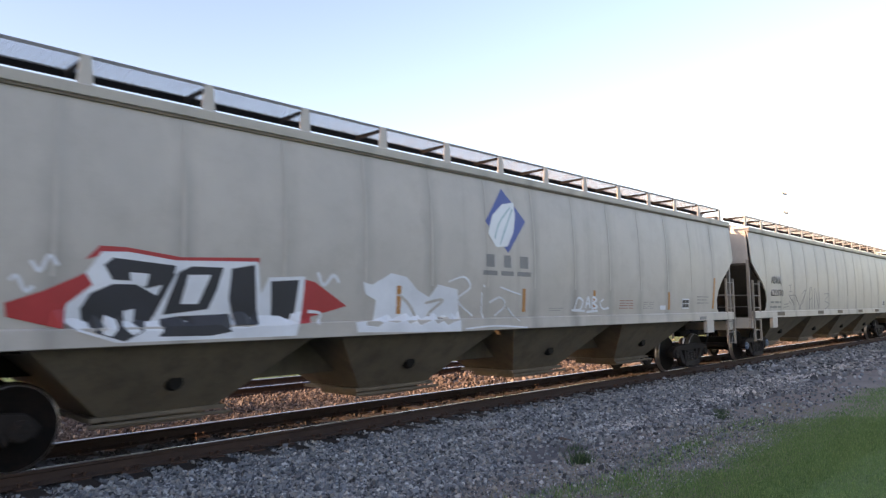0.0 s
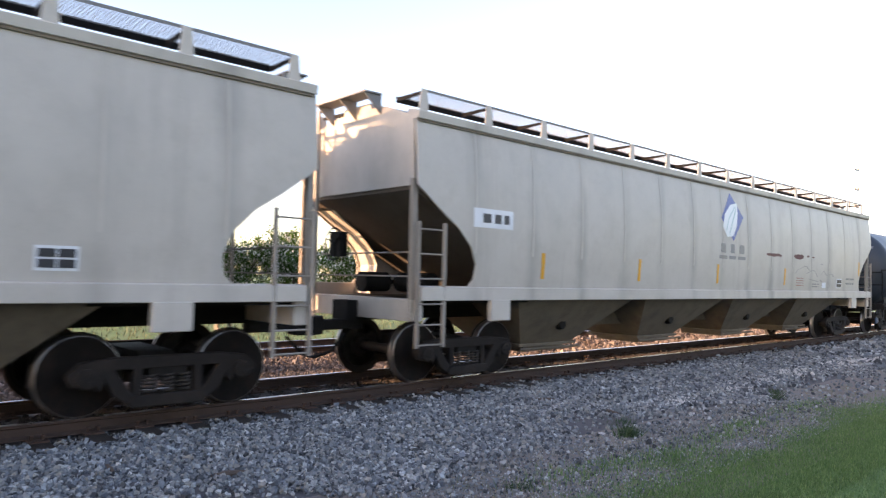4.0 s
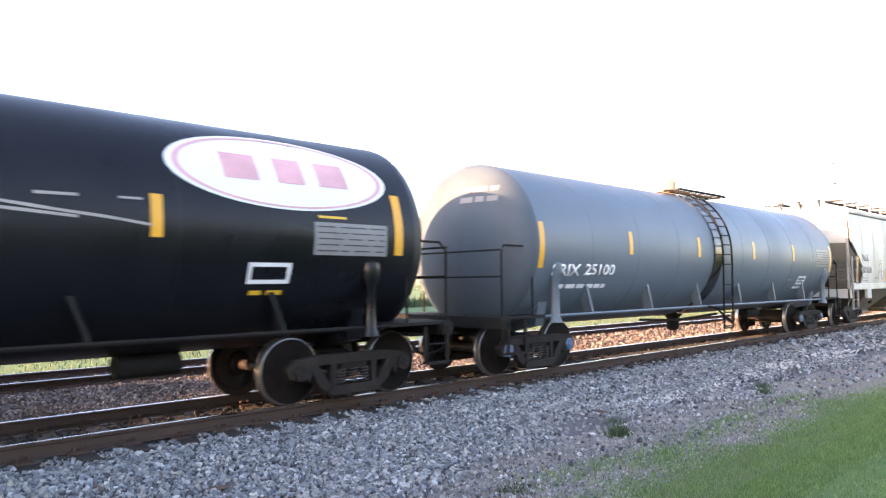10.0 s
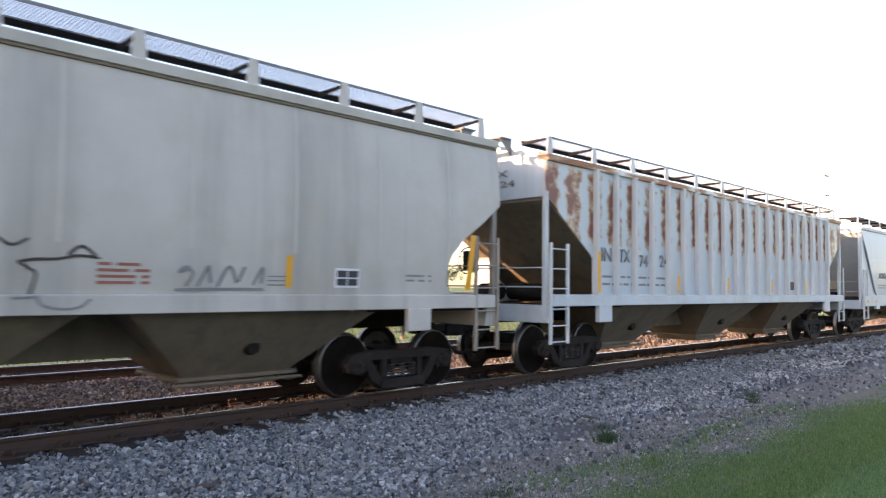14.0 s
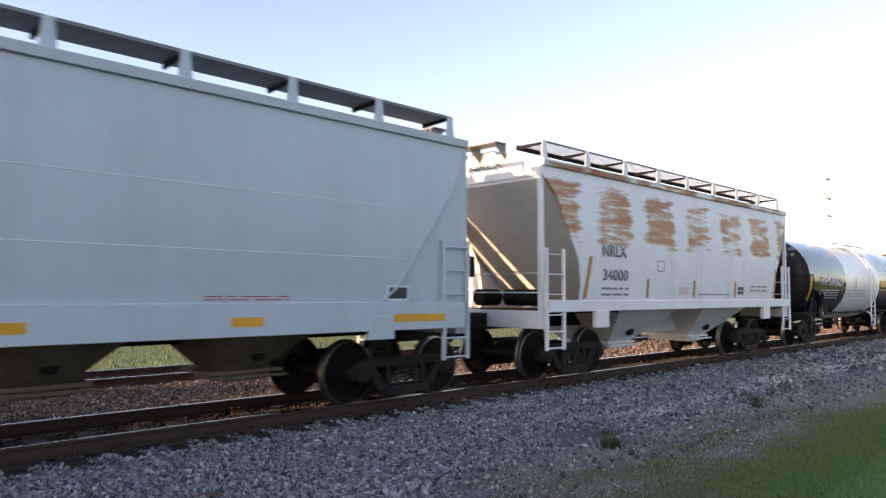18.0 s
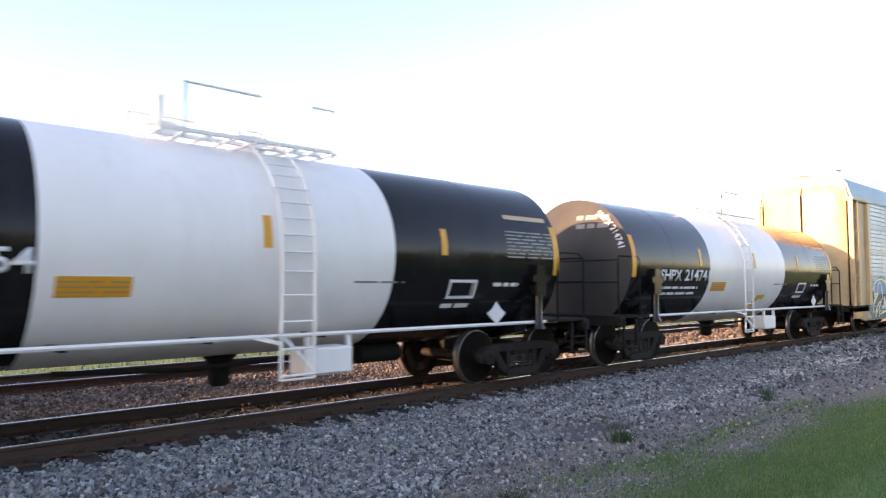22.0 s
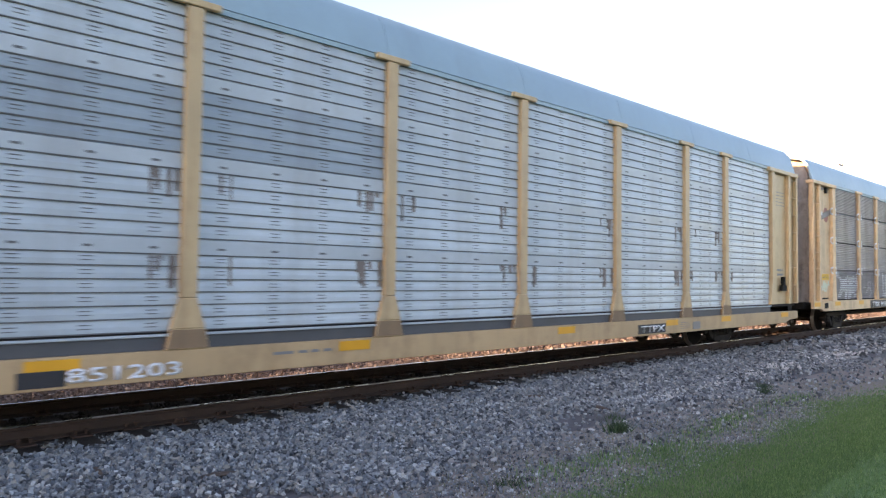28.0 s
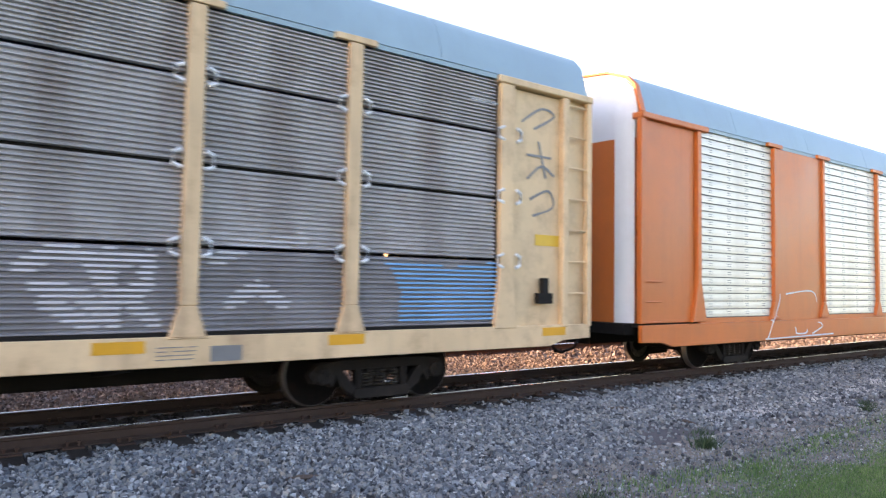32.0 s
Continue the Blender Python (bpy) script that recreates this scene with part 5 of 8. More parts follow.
hopper_r = hopper("covered_hopper", "short white two-bay covered hopper car with rust patches", 185.72, 6.88, 5.78, 4.2, [-1.85, 1.85], M_WHITE, M_WHITE, [(0.0, 3.78), (0.40, 3.4), (0.52, 3.05), (1.02, 2.25), (1.12, 1.75), (1.08, 1.52)], bay_half=1.25, bay_bottom=0.45, hop_z=0.58, sheet=M_RUSTPANEL, chord=M_RUSTCHORD, seams=False)
BWB = lambda e, b=-2.6, f=5.8: [(-f, b, M_BLACK), (b, e, M_TANKWHITE), (e, 5.8, M_BLACK)]
tank_w = tank_car("tank_car", "black tank car with a broad white band", 199.8, 7.2, 5.8, 5.3, 1.38, 2.12, BWB(1.75, -2.35, 5.95), M_BLACK, platform="high", ladder_x=0.35, ladder_mat=M_TANKWHITE, front=5.95, bulge=0.27)
tank_s = tank_car("tank_car", "black tank car with a broad white band and orange placard", 214.2, 7.2, 5.8, 5.2, 1.43, 2.15, BWB(1.98, f=6.08), M_BLACK, rail_mat=M_TANKWHITE, platform="high", ladder_x=0.31, ladder_mat=M_TANKWHITE, front=6.08, dish=0.32)
tank_q = tank_car("tank_car", "black tank car with a white band and yellow mark", 228.55, 7.2, 5.8, 5.2, 1.43, 2.15, BWB(1.98, f=6.08), M_BLACK, rail_mat=M_TANKWHITE, platform="high", ladder_x=-0.72, ladder_mat=M_TANKWHITE, front=6.08, dish=0.32)
rack_k = auto_rack("auto_rack", "tan auto rack with silver panels and blue mural", 249.75, M_TAN, M_GALV, M_ROOFGALV, "band", sill=(0.47, 0.79), white_cap=False, dull=((2, 2.81), (4, 1.85), (6, 2.81), (8, 1.85)))
rack_l = auto_rack("auto_rack", "tan auto rack with silver slatted panels", 278.25, M_TAN, M_GALV, M_ROOFGALV, "band", sill=(0.47, 0.79), white_cap=False, dull=((1, 2.81), (2, 2.81), (3, 2.81)))
rack_m = auto_rack("auto_rack", "old tan auto rack with dark weathered panels", 306.62, M_TANOLD, M_GALVOLD, M_ROOFGALV, "rib", white_cap=False, sill=(0.71, 1.03))
rack_o = auto_rack("auto_rack", "orange auto rack with bright slatted panels", 335.05, M_ORANGE, M_GALVWARM, M_ROOFGALV, "band", posts=(-9.12, -6.93, -4.0, -1.44, 1.44, 4.0, 6.93, 9.12), slim=True, slats=(0, 2, 3, 4, 5, 6, 8), cap_z=4.3, white_edge=True)


# ---- markings ----
M_LEAFDARK = paint("green_spray_paint", (0.05, 0.20, 0.11), 0.5, 0, 0.2, 6)
M_ORANGESIGN = paint("orange_placard", (0.72, 0.33, 0.02), 0.45, 0, 0.08, 8)
M_OVAL = paint("white_oval_emblem", (0.70, 0.72, 0.75), 0.4, 0, 0.05, 6)


def on_sill_side(u, v, off=0.0):
    """On the hopper's side; below the side sheet, on its sill."""
    return Vector((u, (side_y(v) if v > 1.505 else -1.60) - off, v))


def on_rack_face(u, v, off=0.0):
    """Over posts, ribs and sill of a rack, as spray paint lies on them."""
    return Vector((u, -1.602 - off if v < 1.9 and min(abs(u - p) for p in POSTS) < 0.10 else -1.535 - off if v > 0.8 else -1.587 - off, v))


def on_flat(u, v, off=0.0):
    return Vector((u, -1.60 - off, v))


blob([(-7.89, 1.76), (-7.56, 1.88), (-7.17, 2.07), (-7.05, 1.94), (-7.35, 1.7), (-7.37, 1.5), (-7.87, 1.63)], on_sill_side, M_RED, hopper_a, "graffiti", "red spray-painted backing")
blob([(-4.48, 2.07), (-4.29, 2.04), (-3.74, 1.72), (-4.33, 1.58), (-4.37, 1.5), (-4.57, 1.49)], on_sill_side, M_RED, hopper_a, "graffiti")
blob([(-7.18, 2.21), (-7.04, 2.36), (-6.77, 2.36), (-6.15, 2.28), (-5.13, 2.32), (-5.13, 2.24), (-6.21, 2.19), (-7.0, 2.27)], on_sill_side, M_RED, hopper_a, "graffiti")
blob([(-7.17, 2.07), (-7.02, 2.3), (-6.74, 2.31), (-6.21, 2.24), (-5.15, 2.27), (-5.1, 1.87), (-4.99, 2.08), (-4.44, 2.11), (-4.48, 1.65), (-4.58, 1.34), (-5.16, 1.34), (-6.84, 1.34), (-7.23, 1.47), (-7.38, 1.59), (-7.34, 1.75), (-7.1, 1.95)], on_sill_side, M_SPRAYWHITE, hopper_a, "graffiti", "white spray-painted letter outline", off=0.009)
blob([(-6.99, 2.16), (-6.9, 2.24), (-6.21, 2.18), (-6.25, 1.99), (-6.54, 1.92), (-6.66, 2.0), (-6.9, 2.01)], on_sill_side, M_SPRAYBLACK, hopper_a, "graffiti", off=0.012)
blob([(-7.21, 1.7), (-7.12, 1.86), (-6.9, 1.96), (-6.65, 1.96), (-6.42, 1.84), (-6.32, 2.04), (-6.2, 2.1), (-6.43, 1.64), (-6.56, 1.45), (-6.76, 1.35), (-7.03, 1.44), (-7.18, 1.53)], on_sill_side, M_SPRAYBLACK, hopper_a, "graffiti", off=0.012)
blob([(-6.17, 2.11), (-6.02, 2.18), (-5.62, 2.18), (-5.7, 1.91), (-5.8, 1.69), (-6.34, 1.63), (-6.27, 1.84)], on_sill_side, M_SPRAYBLACK, hopper_a, "graffiti", off=0.012)
blob([(-6.37, 1.58), (-6.16, 1.61), (-5.82, 1.62), (-5.53, 1.63), (-5.5, 1.42), (-5.77, 1.38), (-6.38, 1.39)], on_sill_side, M_SPRAYBLACK, hopper_a, "graffiti", off=0.012)
blob([(-5.51, 2.17), (-5.2, 2.23), (-5.14, 1.5), (-5.45, 1.49), (-5.54, 1.82)], on_sill_side, M_SPRAYBLACK, hopper_a, "graffiti", off=0.012)
blob([(-4.96, 2.03), (-4.54, 2.06), (-4.61, 1.51), (-4.94, 1.51)], on_sill_side, M_SPRAYBLACK, hopper_a, "graffiti", off=0.012)
blob([(-6.72, 2.09), (-6.51, 2.08), (-6.54, 1.94), (-6.71, 1.99)], on_sill_side, M_SPRAYWHITE, hopper_a, "graffiti", off=0.015)
blob([(-6.78, 1.67), (-6.66, 1.7), (-6.66, 1.56), (-6.76, 1.57)], on_sill_side, M_SPRAYWHITE, hopper_a, "graffiti", off=0.015)
blob([(-6.06, 2.08), (-5.78, 2.09), (-5.93, 1.75), (-6.14, 1.75)], on_sill_side, M_SPRAYWHITE, hopper_a, "graffiti", off=0.015)
strokes([[(-7.68, 2.18), (-7.6, 2.08), (-7.52, 2.24), (-7.44, 2.14)], [(-7.86, 1.98), (-7.8, 2.03), (-7.72, 1.88), (-7.65, 1.93)], [(-4.24, 2.17), (-4.14, 2.0), (-3.98, 2.14), (-3.88, 2.04)], [(-4.38, 1.65), (-4.17, 1.62), (-4.24, 1.48)]], on_sill_side, 0.05, M_SPRAYWHITE, hopper_a)
blob([(-3.45, 2.06), (-3.28, 2.02), (-2.91, 2.2), (-2.59, 2.15), (-2.37, 1.96), (-2.11, 1.85), (-1.91, 2.05), (-1.45, 1.98), (-1.38, 1.3), (-3.56, 1.35), (-3.59, 1.49), (-3.24, 1.51), (-3.2, 1.8), (-3.4, 1.89)], on_sill_side, M_SPRAYWHITE, hopper_a, "graffiti", "white spray-painted tag")
strokes([[(-2.74, 1.88), (-2.53, 1.73), (-2.35, 1.49)], [(-2.19, 1.76), (-1.79, 1.81), (-2.13, 1.57), (-1.66, 1.52)]], on_sill_side, 0.05, M_BEIGE, hopper_a, off=0.011)
strokes([[(-1.67, 2.1), (-1.3, 2.19), (-1.14, 2.02), (-1.45, 1.81), (-1.06, 1.55)], [(-0.84, 1.94), (-0.84, 1.5)], [(-0.8, 2.07), (-0.77, 2.03)], [(-0.63, 1.77), (-0.35, 1.86), (-0.2, 1.72), (-0.49, 1.54)], [(-0.35, 2.04), (-0.05, 1.97), (0.25, 1.91)], [(-0.13, 1.67), (0.17, 1.44)], [(-1.29, 1.34), (-0.49, 1.37), (0.4, 1.32)]], on_sill_side, 0.035, M_SPRAYWHITE, hopper_a)
strokes([[(2.02, 1.64), (2.14, 1.86), (2.32, 1.80), (2.24, 1.64), (2.02, 1.62)], [(2.42, 1.66), (2.52, 1.88), (2.60, 1.66)], [(2.44, 1.74), (2.60, 1.76)], [(2.68, 1.64), (2.70, 1.88), (2.84, 1.82), (2.72, 1.76), (2.88, 1.68), (2.68, 1.64)], [(3.12, 1.84), (2.98, 1.76), (3.10, 1.64), (3.34, 1.66)], [(1.92, 1.62), (2.4, 1.60)], [(2.46, 1.58), (2.9, 1.60)]], on_sill_side, 0.055, M_SPRAYWHITE, hopper_a)
strokes([[(-7.24, 1.61), (-6.69, 1.66)], [(-7.25, 1.71), (-6.8, 1.74), (-6.71, 1.82), (-6.49, 1.73)], [(-6.72, 2.0), (-6.07, 2.02), (-5.89, 1.86), (-5.44, 1.55)], [(-6.73, 2.02), (-6.21, 1.68), (-6.4, 1.92)], [(-5.68, 1.53), (-4.86, 2.22)], [(-5.42, 2.06), (-4.93, 2.22), (-5.27, 1.75)], [(-4.46, 1.55), (-4.51, 2.11), (-4.25, 2.31), (-4.18, 1.56)], [(-4.49, 1.88), (-4.21, 1.92)], [(-3.89, 1.57), (-3.88, 2.29), (-3.35, 1.58), (-3.33, 2.17)], [(-2.74, 2.1), (-2.04, 2.09), (-2.64, 1.85), (-2.0, 1.72), (-2.69, 1.49)], [(-6.76, 2.34), (-6.46, 2.37)], [(-6.61, 2.35), (-6.59, 2.14)], [(-6.74, 2.13), (-6.44, 2.15)]], on_sill_side, 0.03, M_LETGREY, hopper_b, label="thin faded grey graffiti scrawl")
strokes([[(-6.95, 1.61), (-6.9, 2.26)], [(-7.0, 2.17), (-6.64, 2.23), (-6.73, 1.99), (-6.93, 1.94)], [(-6.96, 2.3), (-6.65, 2.36)], [(-6.62, 1.99), (-6.6, 1.71), (-6.36, 1.69), (-6.34, 2.04)], [(-6.17, 1.84), (-5.85, 1.89), (-5.98, 2.02), (-6.12, 1.93), (-6.1, 1.72), (-5.82, 1.77)], [(-5.63, 1.68), (-5.59, 2.03)], [(-5.61, 1.94), (-5.35, 2.07)], [(-5.13, 1.65), (-5.12, 2.14)], [(-5.4, 1.91), (-4.92, 1.92)], [(-4.73, 1.75), (-4.79, 1.97), (-4.55, 2.07), (-4.37, 1.94), (-4.5, 1.72), (-4.73, 1.75)], [(-4.38, 1.61), (-3.4, 1.59)], [(-3.48, 1.65), (-3.43, 2.12)], [(-3.5, 2.09), (-3.18, 2.13), (-3.2, 1.93), (-3.46, 1.87), (-3.07, 1.63)], [(-2.99, 1.66), (-2.93, 2.19)], [(-2.37, 2.11), (-2.7, 2.05), (-2.69, 1.79), (-2.35, 1.74)], [(-2.13, 2.07), (-1.91, 2.07), (-1.84, 1.8), (-2.12, 1.78), (-2.21, 1.9), (-2.13, 2.07)], [(-7.38, 1.69), (-7.03, 1.71)]], on_sill_side, 0.045, M_LETGREY, hopper_t, label="thick black scrawled words")
strokes([[(0.16, 1.84), (1.26, 1.8)]], on_sill_side, 0.03, M_LETGREY, hopper_t)
strokes([[(2.88, 2.05), (3.0, 1.98), (3.14, 2.05)], [(3.06, 1.82), (3.2, 1.85), (3.4, 1.86), (3.6, 1.90), (3.8, 1.88)], [(3.06, 1.82), (3.16, 1.76), (3.22, 1.7), (3.18, 1.5)], [(3.5, 1.9), (3.62, 2.0), (3.76, 1.9)]], on_side, 0.035, M_SPRAYBROWN, hopper_t)
strokes([[(3.22, 1.50), (3.28, 1.40), (3.45, 1.36), (3.62, 1.38), (3.72, 1.46)], [(3.02, 1.47), (3.2, 1.48)]], on_flat, 0.035, M_LETGREY, hopper_t)
bars(3.78, 4.32, -1.6, 1.60, 1.86, M_FADEDRED, hopper_t, lines=4, seed=121, wrap=on_side, ratio=0.5)
strokes([[(4.72, 1.6), (4.8, 1.74), (4.72, 1.82), (4.64, 1.76), (4.78, 1.8)], [(4.86, 1.6), (4.98, 1.84)], [(4.98, 1.84), (5.02, 1.64)], [(5.1, 1.6), (5.24, 1.84), (5.34, 1.64)], [(5.36, 1.66), (5.44, 1.84)], [(5.55, 1.62), (5.68, 1.84), (5.66, 1.64)], [(4.6, 1.56), (5.1, 1.57), (5.7, 1.57)]], on_side, 0.04, M_LETGREY, hopper_t)
blob([(-12.04, 0.88), (-12.31, 0.50), (-11.14, 0.49), (-9.15, 0.49), (-6.41, 0.49), (-6.06, 0.83), (-7.87, 0.91), (-9.65, 0.95), (-11.54, 0.96)], on_rack_face, M_SPRAYTEAL, rack_k, "graffiti", "dark teal base of a spray-painted mural")
blob([(-11.98, 0.92), (-11.82, 1.31), (-11.51, 1.53), (-11.27, 1.39), (-9.65, 1.37), (-8.06, 1.41), (-6.17, 1.33), (-6.06, 0.85), (-9.65, 0.95), (-11.54, 0.95)], on_rack_face, M_SPRAYBROWN, rack_k, "graffiti", off=0.009)
blob([(-11.38, 1.39), (-11.3, 1.74), (-11.07, 1.83), (-10.42, 1.9), (-10.04, 1.83), (-9.14, 1.78), (-8.61, 1.76), (-8.21, 1.57), (-8.15, 1.84), (-7.9, 1.94), (-7.62, 1.86), (-7.42, 1.68), (-7.05, 1.63), (-6.92, 1.75), (-5.98, 1.64), (-5.51, 1.35), (-6.84, 1.45), (-8.62, 1.4), (-9.89, 1.37)], on_rack_face, M_SPRAYBLUE, rack_k, "graffiti", "blue upper part of a spray-painted mural", off=0.012)
for pale in ([(-11.07, 1.39), (-10.86, 1.39), (-11.2, 1.16), (-11.41, 1.12)], [(-10.2, 1.28), (-10.09, 1.28), (-9.81, 0.78), (-10.35, 0.82)], [(-8.8, 1.15), (-8.65, 1.31), (-8.47, 1.14), (-8.8, 1.05)], [(-7.47, 0.95), (-7.47, 1.12), (-6.84, 1.22), (-6.73, 1.05)], [(-7.43, 0.84), (-7.21, 0.83), (-7.17, 0.52), (-7.48, 0.54)], [(-6.06, 1.24), (-5.38, 1.32), (-5.51, 1.11), (-6.06, 1.09)]):
    blob(pale, on_rack_face, M_SPRAYCREAM, rack_k, "graffiti", off=0.015)
for amber in ([(-10.98, 0.74), (-10.96, 0.86), (-10.6, 0.86), (-10.58, 0.75)], [(-7.1, 0.62), (-7.08, 0.78), (-6.72, 0.78), (-6.7, 0.63)], [(-6.86, 1.08), (-6.72, 1.22), (-6.6, 1.1)]):
    blob(amber, on_rack_face, M_ORANGESIGN, rack_k, "graffiti", off=0.016)
CREAM = dict(place=on_rack_face, mat=M_SPRAYCREAM, parent=rack_k, label="cream letter outlines of a mural")
strokes([[(-12.02, 0.92), (-11.86, 1.27), (-11.73, 1.44), (-11.51, 1.57), (-11.34, 1.76), (-11.14, 1.83), (-10.86, 1.9), (-10.42, 1.92), (-10.04, 1.85), (-9.64, 1.8), (-9.45, 1.85), (-9.14, 1.8)], [(-9.05, 1.85), (-8.61, 1.8), (-8.15, 1.57), (-8.02, 1.35), (-8.16, 1.19), (-8.34, 1.14)], [(-8.24, 1.79), (-8.15, 1.92), (-7.9, 1.98), (-7.62, 1.88), (-7.46, 1.7), (-7.09, 1.66), (-6.99, 1.51)], [(-6.92, 1.78), (-6.5, 1.72), (-5.98, 1.66), (-5.41, 1.36), (-5.41, 1.2), (-5.82, 1.14), (-6.17, 1.21)]], width=0.085, off=0.018, **CREAM)
strokes([[(-11.56, 0.81), (-11.41, 1.17), (-11.27, 1.39), (-11.0, 1.39), (-10.89, 1.71), (-10.64, 1.81), (-10.5, 1.67), (-10.53, 1.48)], [(-11.34, 1.76), (-11.41, 1.39), (-11.2, 1.25), (-11.41, 1.03)], [(-11.14, 0.56), (-10.93, 0.83), (-10.64, 1.05), (-10.57, 1.19)], [(-11.54, 0.57), (-11.14, 0.88), (-10.86, 1.06), (-10.6, 1.1)], [(-10.45, 1.67), (-10.39, 1.19)], [(-10.19, 1.79), (-9.96, 1.79), (-9.89, 1.37), (-9.81, 1.08), (-9.4, 0.71), (-9.4, 0.56)], [(-10.17, 1.28), (-10.12, 0.89), (-9.89, 0.78), (-10.27, 0.75), (-10.93, 0.66)], [(-10.57, 0.86), (-10.12, 0.97)]], width=0.075, off=0.020, **CREAM)
strokes([[(-9.53, 1.79), (-9.53, 1.42)], [(-9.89, 1.42), (-9.45, 1.39), (-9.35, 1.01), (-9.15, 0.75), (-8.98, 0.53)], [(-9.09, 1.8), (-9.06, 1.36), (-9.01, 1.05)], [(-8.88, 1.68), (-8.52, 1.52), (-8.06, 1.46)], [(-8.97, 1.49), (-8.62, 1.41), (-8.15, 1.41)], [(-8.8, 1.15), (-8.43, 1.36), (-8.62, 1.04), (-8.98, 0.95), (-8.53, 0.83), (-8.62, 0.62), (-8.89, 0.53)], [(-7.96, 1.79), (-7.86, 1.46), (-7.67, 1.24), (-7.97, 1.02), (-7.67, 0.85)], [(-7.05, 1.51), (-6.84, 1.45), (-6.4, 1.27), (-6.62, 1.16)]], width=0.08, off=0.019, **CREAM)
strokes([[(-7.57, 1.18), (-7.26, 1.29), (-6.73, 1.22), (-6.51, 1.04), (-6.63, 0.87), (-7.37, 0.89)], [(-7.37, 0.89), (-7.27, 0.55), (-7.48, 0.51)], [(-6.5, 1.72), (-6.05, 1.33), (-5.58, 1.32)], [(-6.17, 1.33), (-6.06, 0.85), (-6.41, 0.57)], [(-12.4, 0.68), (-12.22, 0.53)], [(-12.26, 0.72), (-12.07, 0.53)], [(-8.35, 0.55), (-8.07, 0.7), (-7.88, 0.53)], [(-6.63, 0.69), (-6.41, 0.51), (-6.07, 0.73)]], width=0.085, off=0.021, **CREAM)
strokes([[(-11.0, 1.9), (-10.5, 1.99), (-10.0, 1.93)], [(-8.2, 1.96), (-7.9, 2.05), (-7.6, 1.95)], [(-9.2, 1.86), (-8.6, 1.88)]], on_rack_face, 0.09, M_LEAFDARK, rack_k, off=0.008)
strokes([[(-3.27, 1.71), (-3.87, 1.7), (-3.85, 1.33), (-3.31, 1.28), (-3.32, 0.9), (-3.89, 0.87)], [(-2.94, 0.79), (-2.95, 1.71), (-2.57, 1.22), (-2.19, 1.72), (-2.04, 0.76)], [(-1.65, 1.67), (-1.72, 0.86), (-1.16, 0.79), (-1.14, 1.68), (-1.65, 1.67)], [(-0.5, 1.69), (-0.58, 0.71)], [(0.39, 1.7), (-0.48, 1.2), (0.56, 0.68)], [(0.92, 1.71), (0.91, 0.73), (1.82, 0.75)], [(0.94, 1.25), (1.65, 1.25)], [(2.23, 1.72), (2.27, 0.76)], [(2.26, 1.7), (3.03, 1.52), (2.28, 1.24), (3.22, 0.74)]], on_rack_face, 0.25, M_SPRAYSKY, rack_k, label="blue spray-painted tag")
strokes([[(-3.88, 0.66), (-1.93, 0.66)], [(-1.49, 0.63), (3.06, 0.67)]], on_rack_face, 0.14, M_SPRAYSKY, rack_k)
strokes([[(-9.46, 0.6), (-8.86, 1.54), (-8.39, 1.3), (-9.11, 1.06)], [(-8.27, 0.68), (-8.39, 1.24), (-7.88, 1.3), (-7.77, 0.73), (-8.27, 0.68)], [(-7.23, 1.23), (-7.63, 1.04), (-7.1, 0.84), (-7.56, 0.66)], [(-9.57, 0.6), (-6.55, 0.63)], [(-8.62, 1.54), (-7.48, 1.61), (-7.22, 1.36)]], on_rack_face, 0.035, M_SPRAYWHITE, rack_o, label="thin white spray-painted tag")

# tags on the old rack lie on the crests of its ribs
def rib_paint(car, mat, fills=(), lines=(), w=0.1, holes=(), label="", seed=1):
    """Spray paint caught by the rib crests: short strips wherever a shape or a stroke crosses a crest."""
    rnd, s = random.Random(seed), Shape()

    def inside(poly, x, z):
        hit_ = False
        for (xa, za), (xb, zb) in zip(poly, poly[1:] + poly[:1]):
            if (za > z) != (zb > z) and x < xa + (xb - xa) * (z - za) / (zb - za):
                hit_ = not hit_
        return hit_

    def near(line, x, z):
        for (xa, za), (xb, zb) in zip(line, line[1:]):
            dx, dz = xb - xa, zb - za
            k = max(0.0, min(1.0, ((x - xa) * dx + (z - za) * dz) / max(1e-6, dx * dx + dz * dz)))
            if math.hypot(x - xa - k * dx, z - za - k * dz) < w / 2:
                return True
        return False

    pts = [p for g in (*fills, *lines) for p in g]
    xa, xb = min(p[0] for p in pts) - w, max(p[0] for p in pts) + w
    for z0, z1 in ((1.06, 1.98), (2.01, 2.89)):
        p = (z1 - z0) / 15
        for k in range(15):
            z = z0 + (k + 0.48) * p
            x, start = xa, None
            while x < xb:
                on = (any(inside(f, x, z) for f in fills) or any(near(n, x, z) for n in lines)) and not any(inside(h, x, z) for h in holes)
                if on and start is None:
                    start = x + rnd.uniform(-0.02, 0.02)
                if start is not None and not on:
                    s.box(start, x + rnd.uniform(-0.02, 0.02), -1.5335, -1.526, z - p * 0.22, z + p * 0.20)
                    start = None
                x += 0.02
            if start is not None:
                s.box(start, xb, -1.5335, -1.526, z - p * 0.22, z + p * 0.20)
    return part("graffiti", s, mat, car, label, smooth=False)


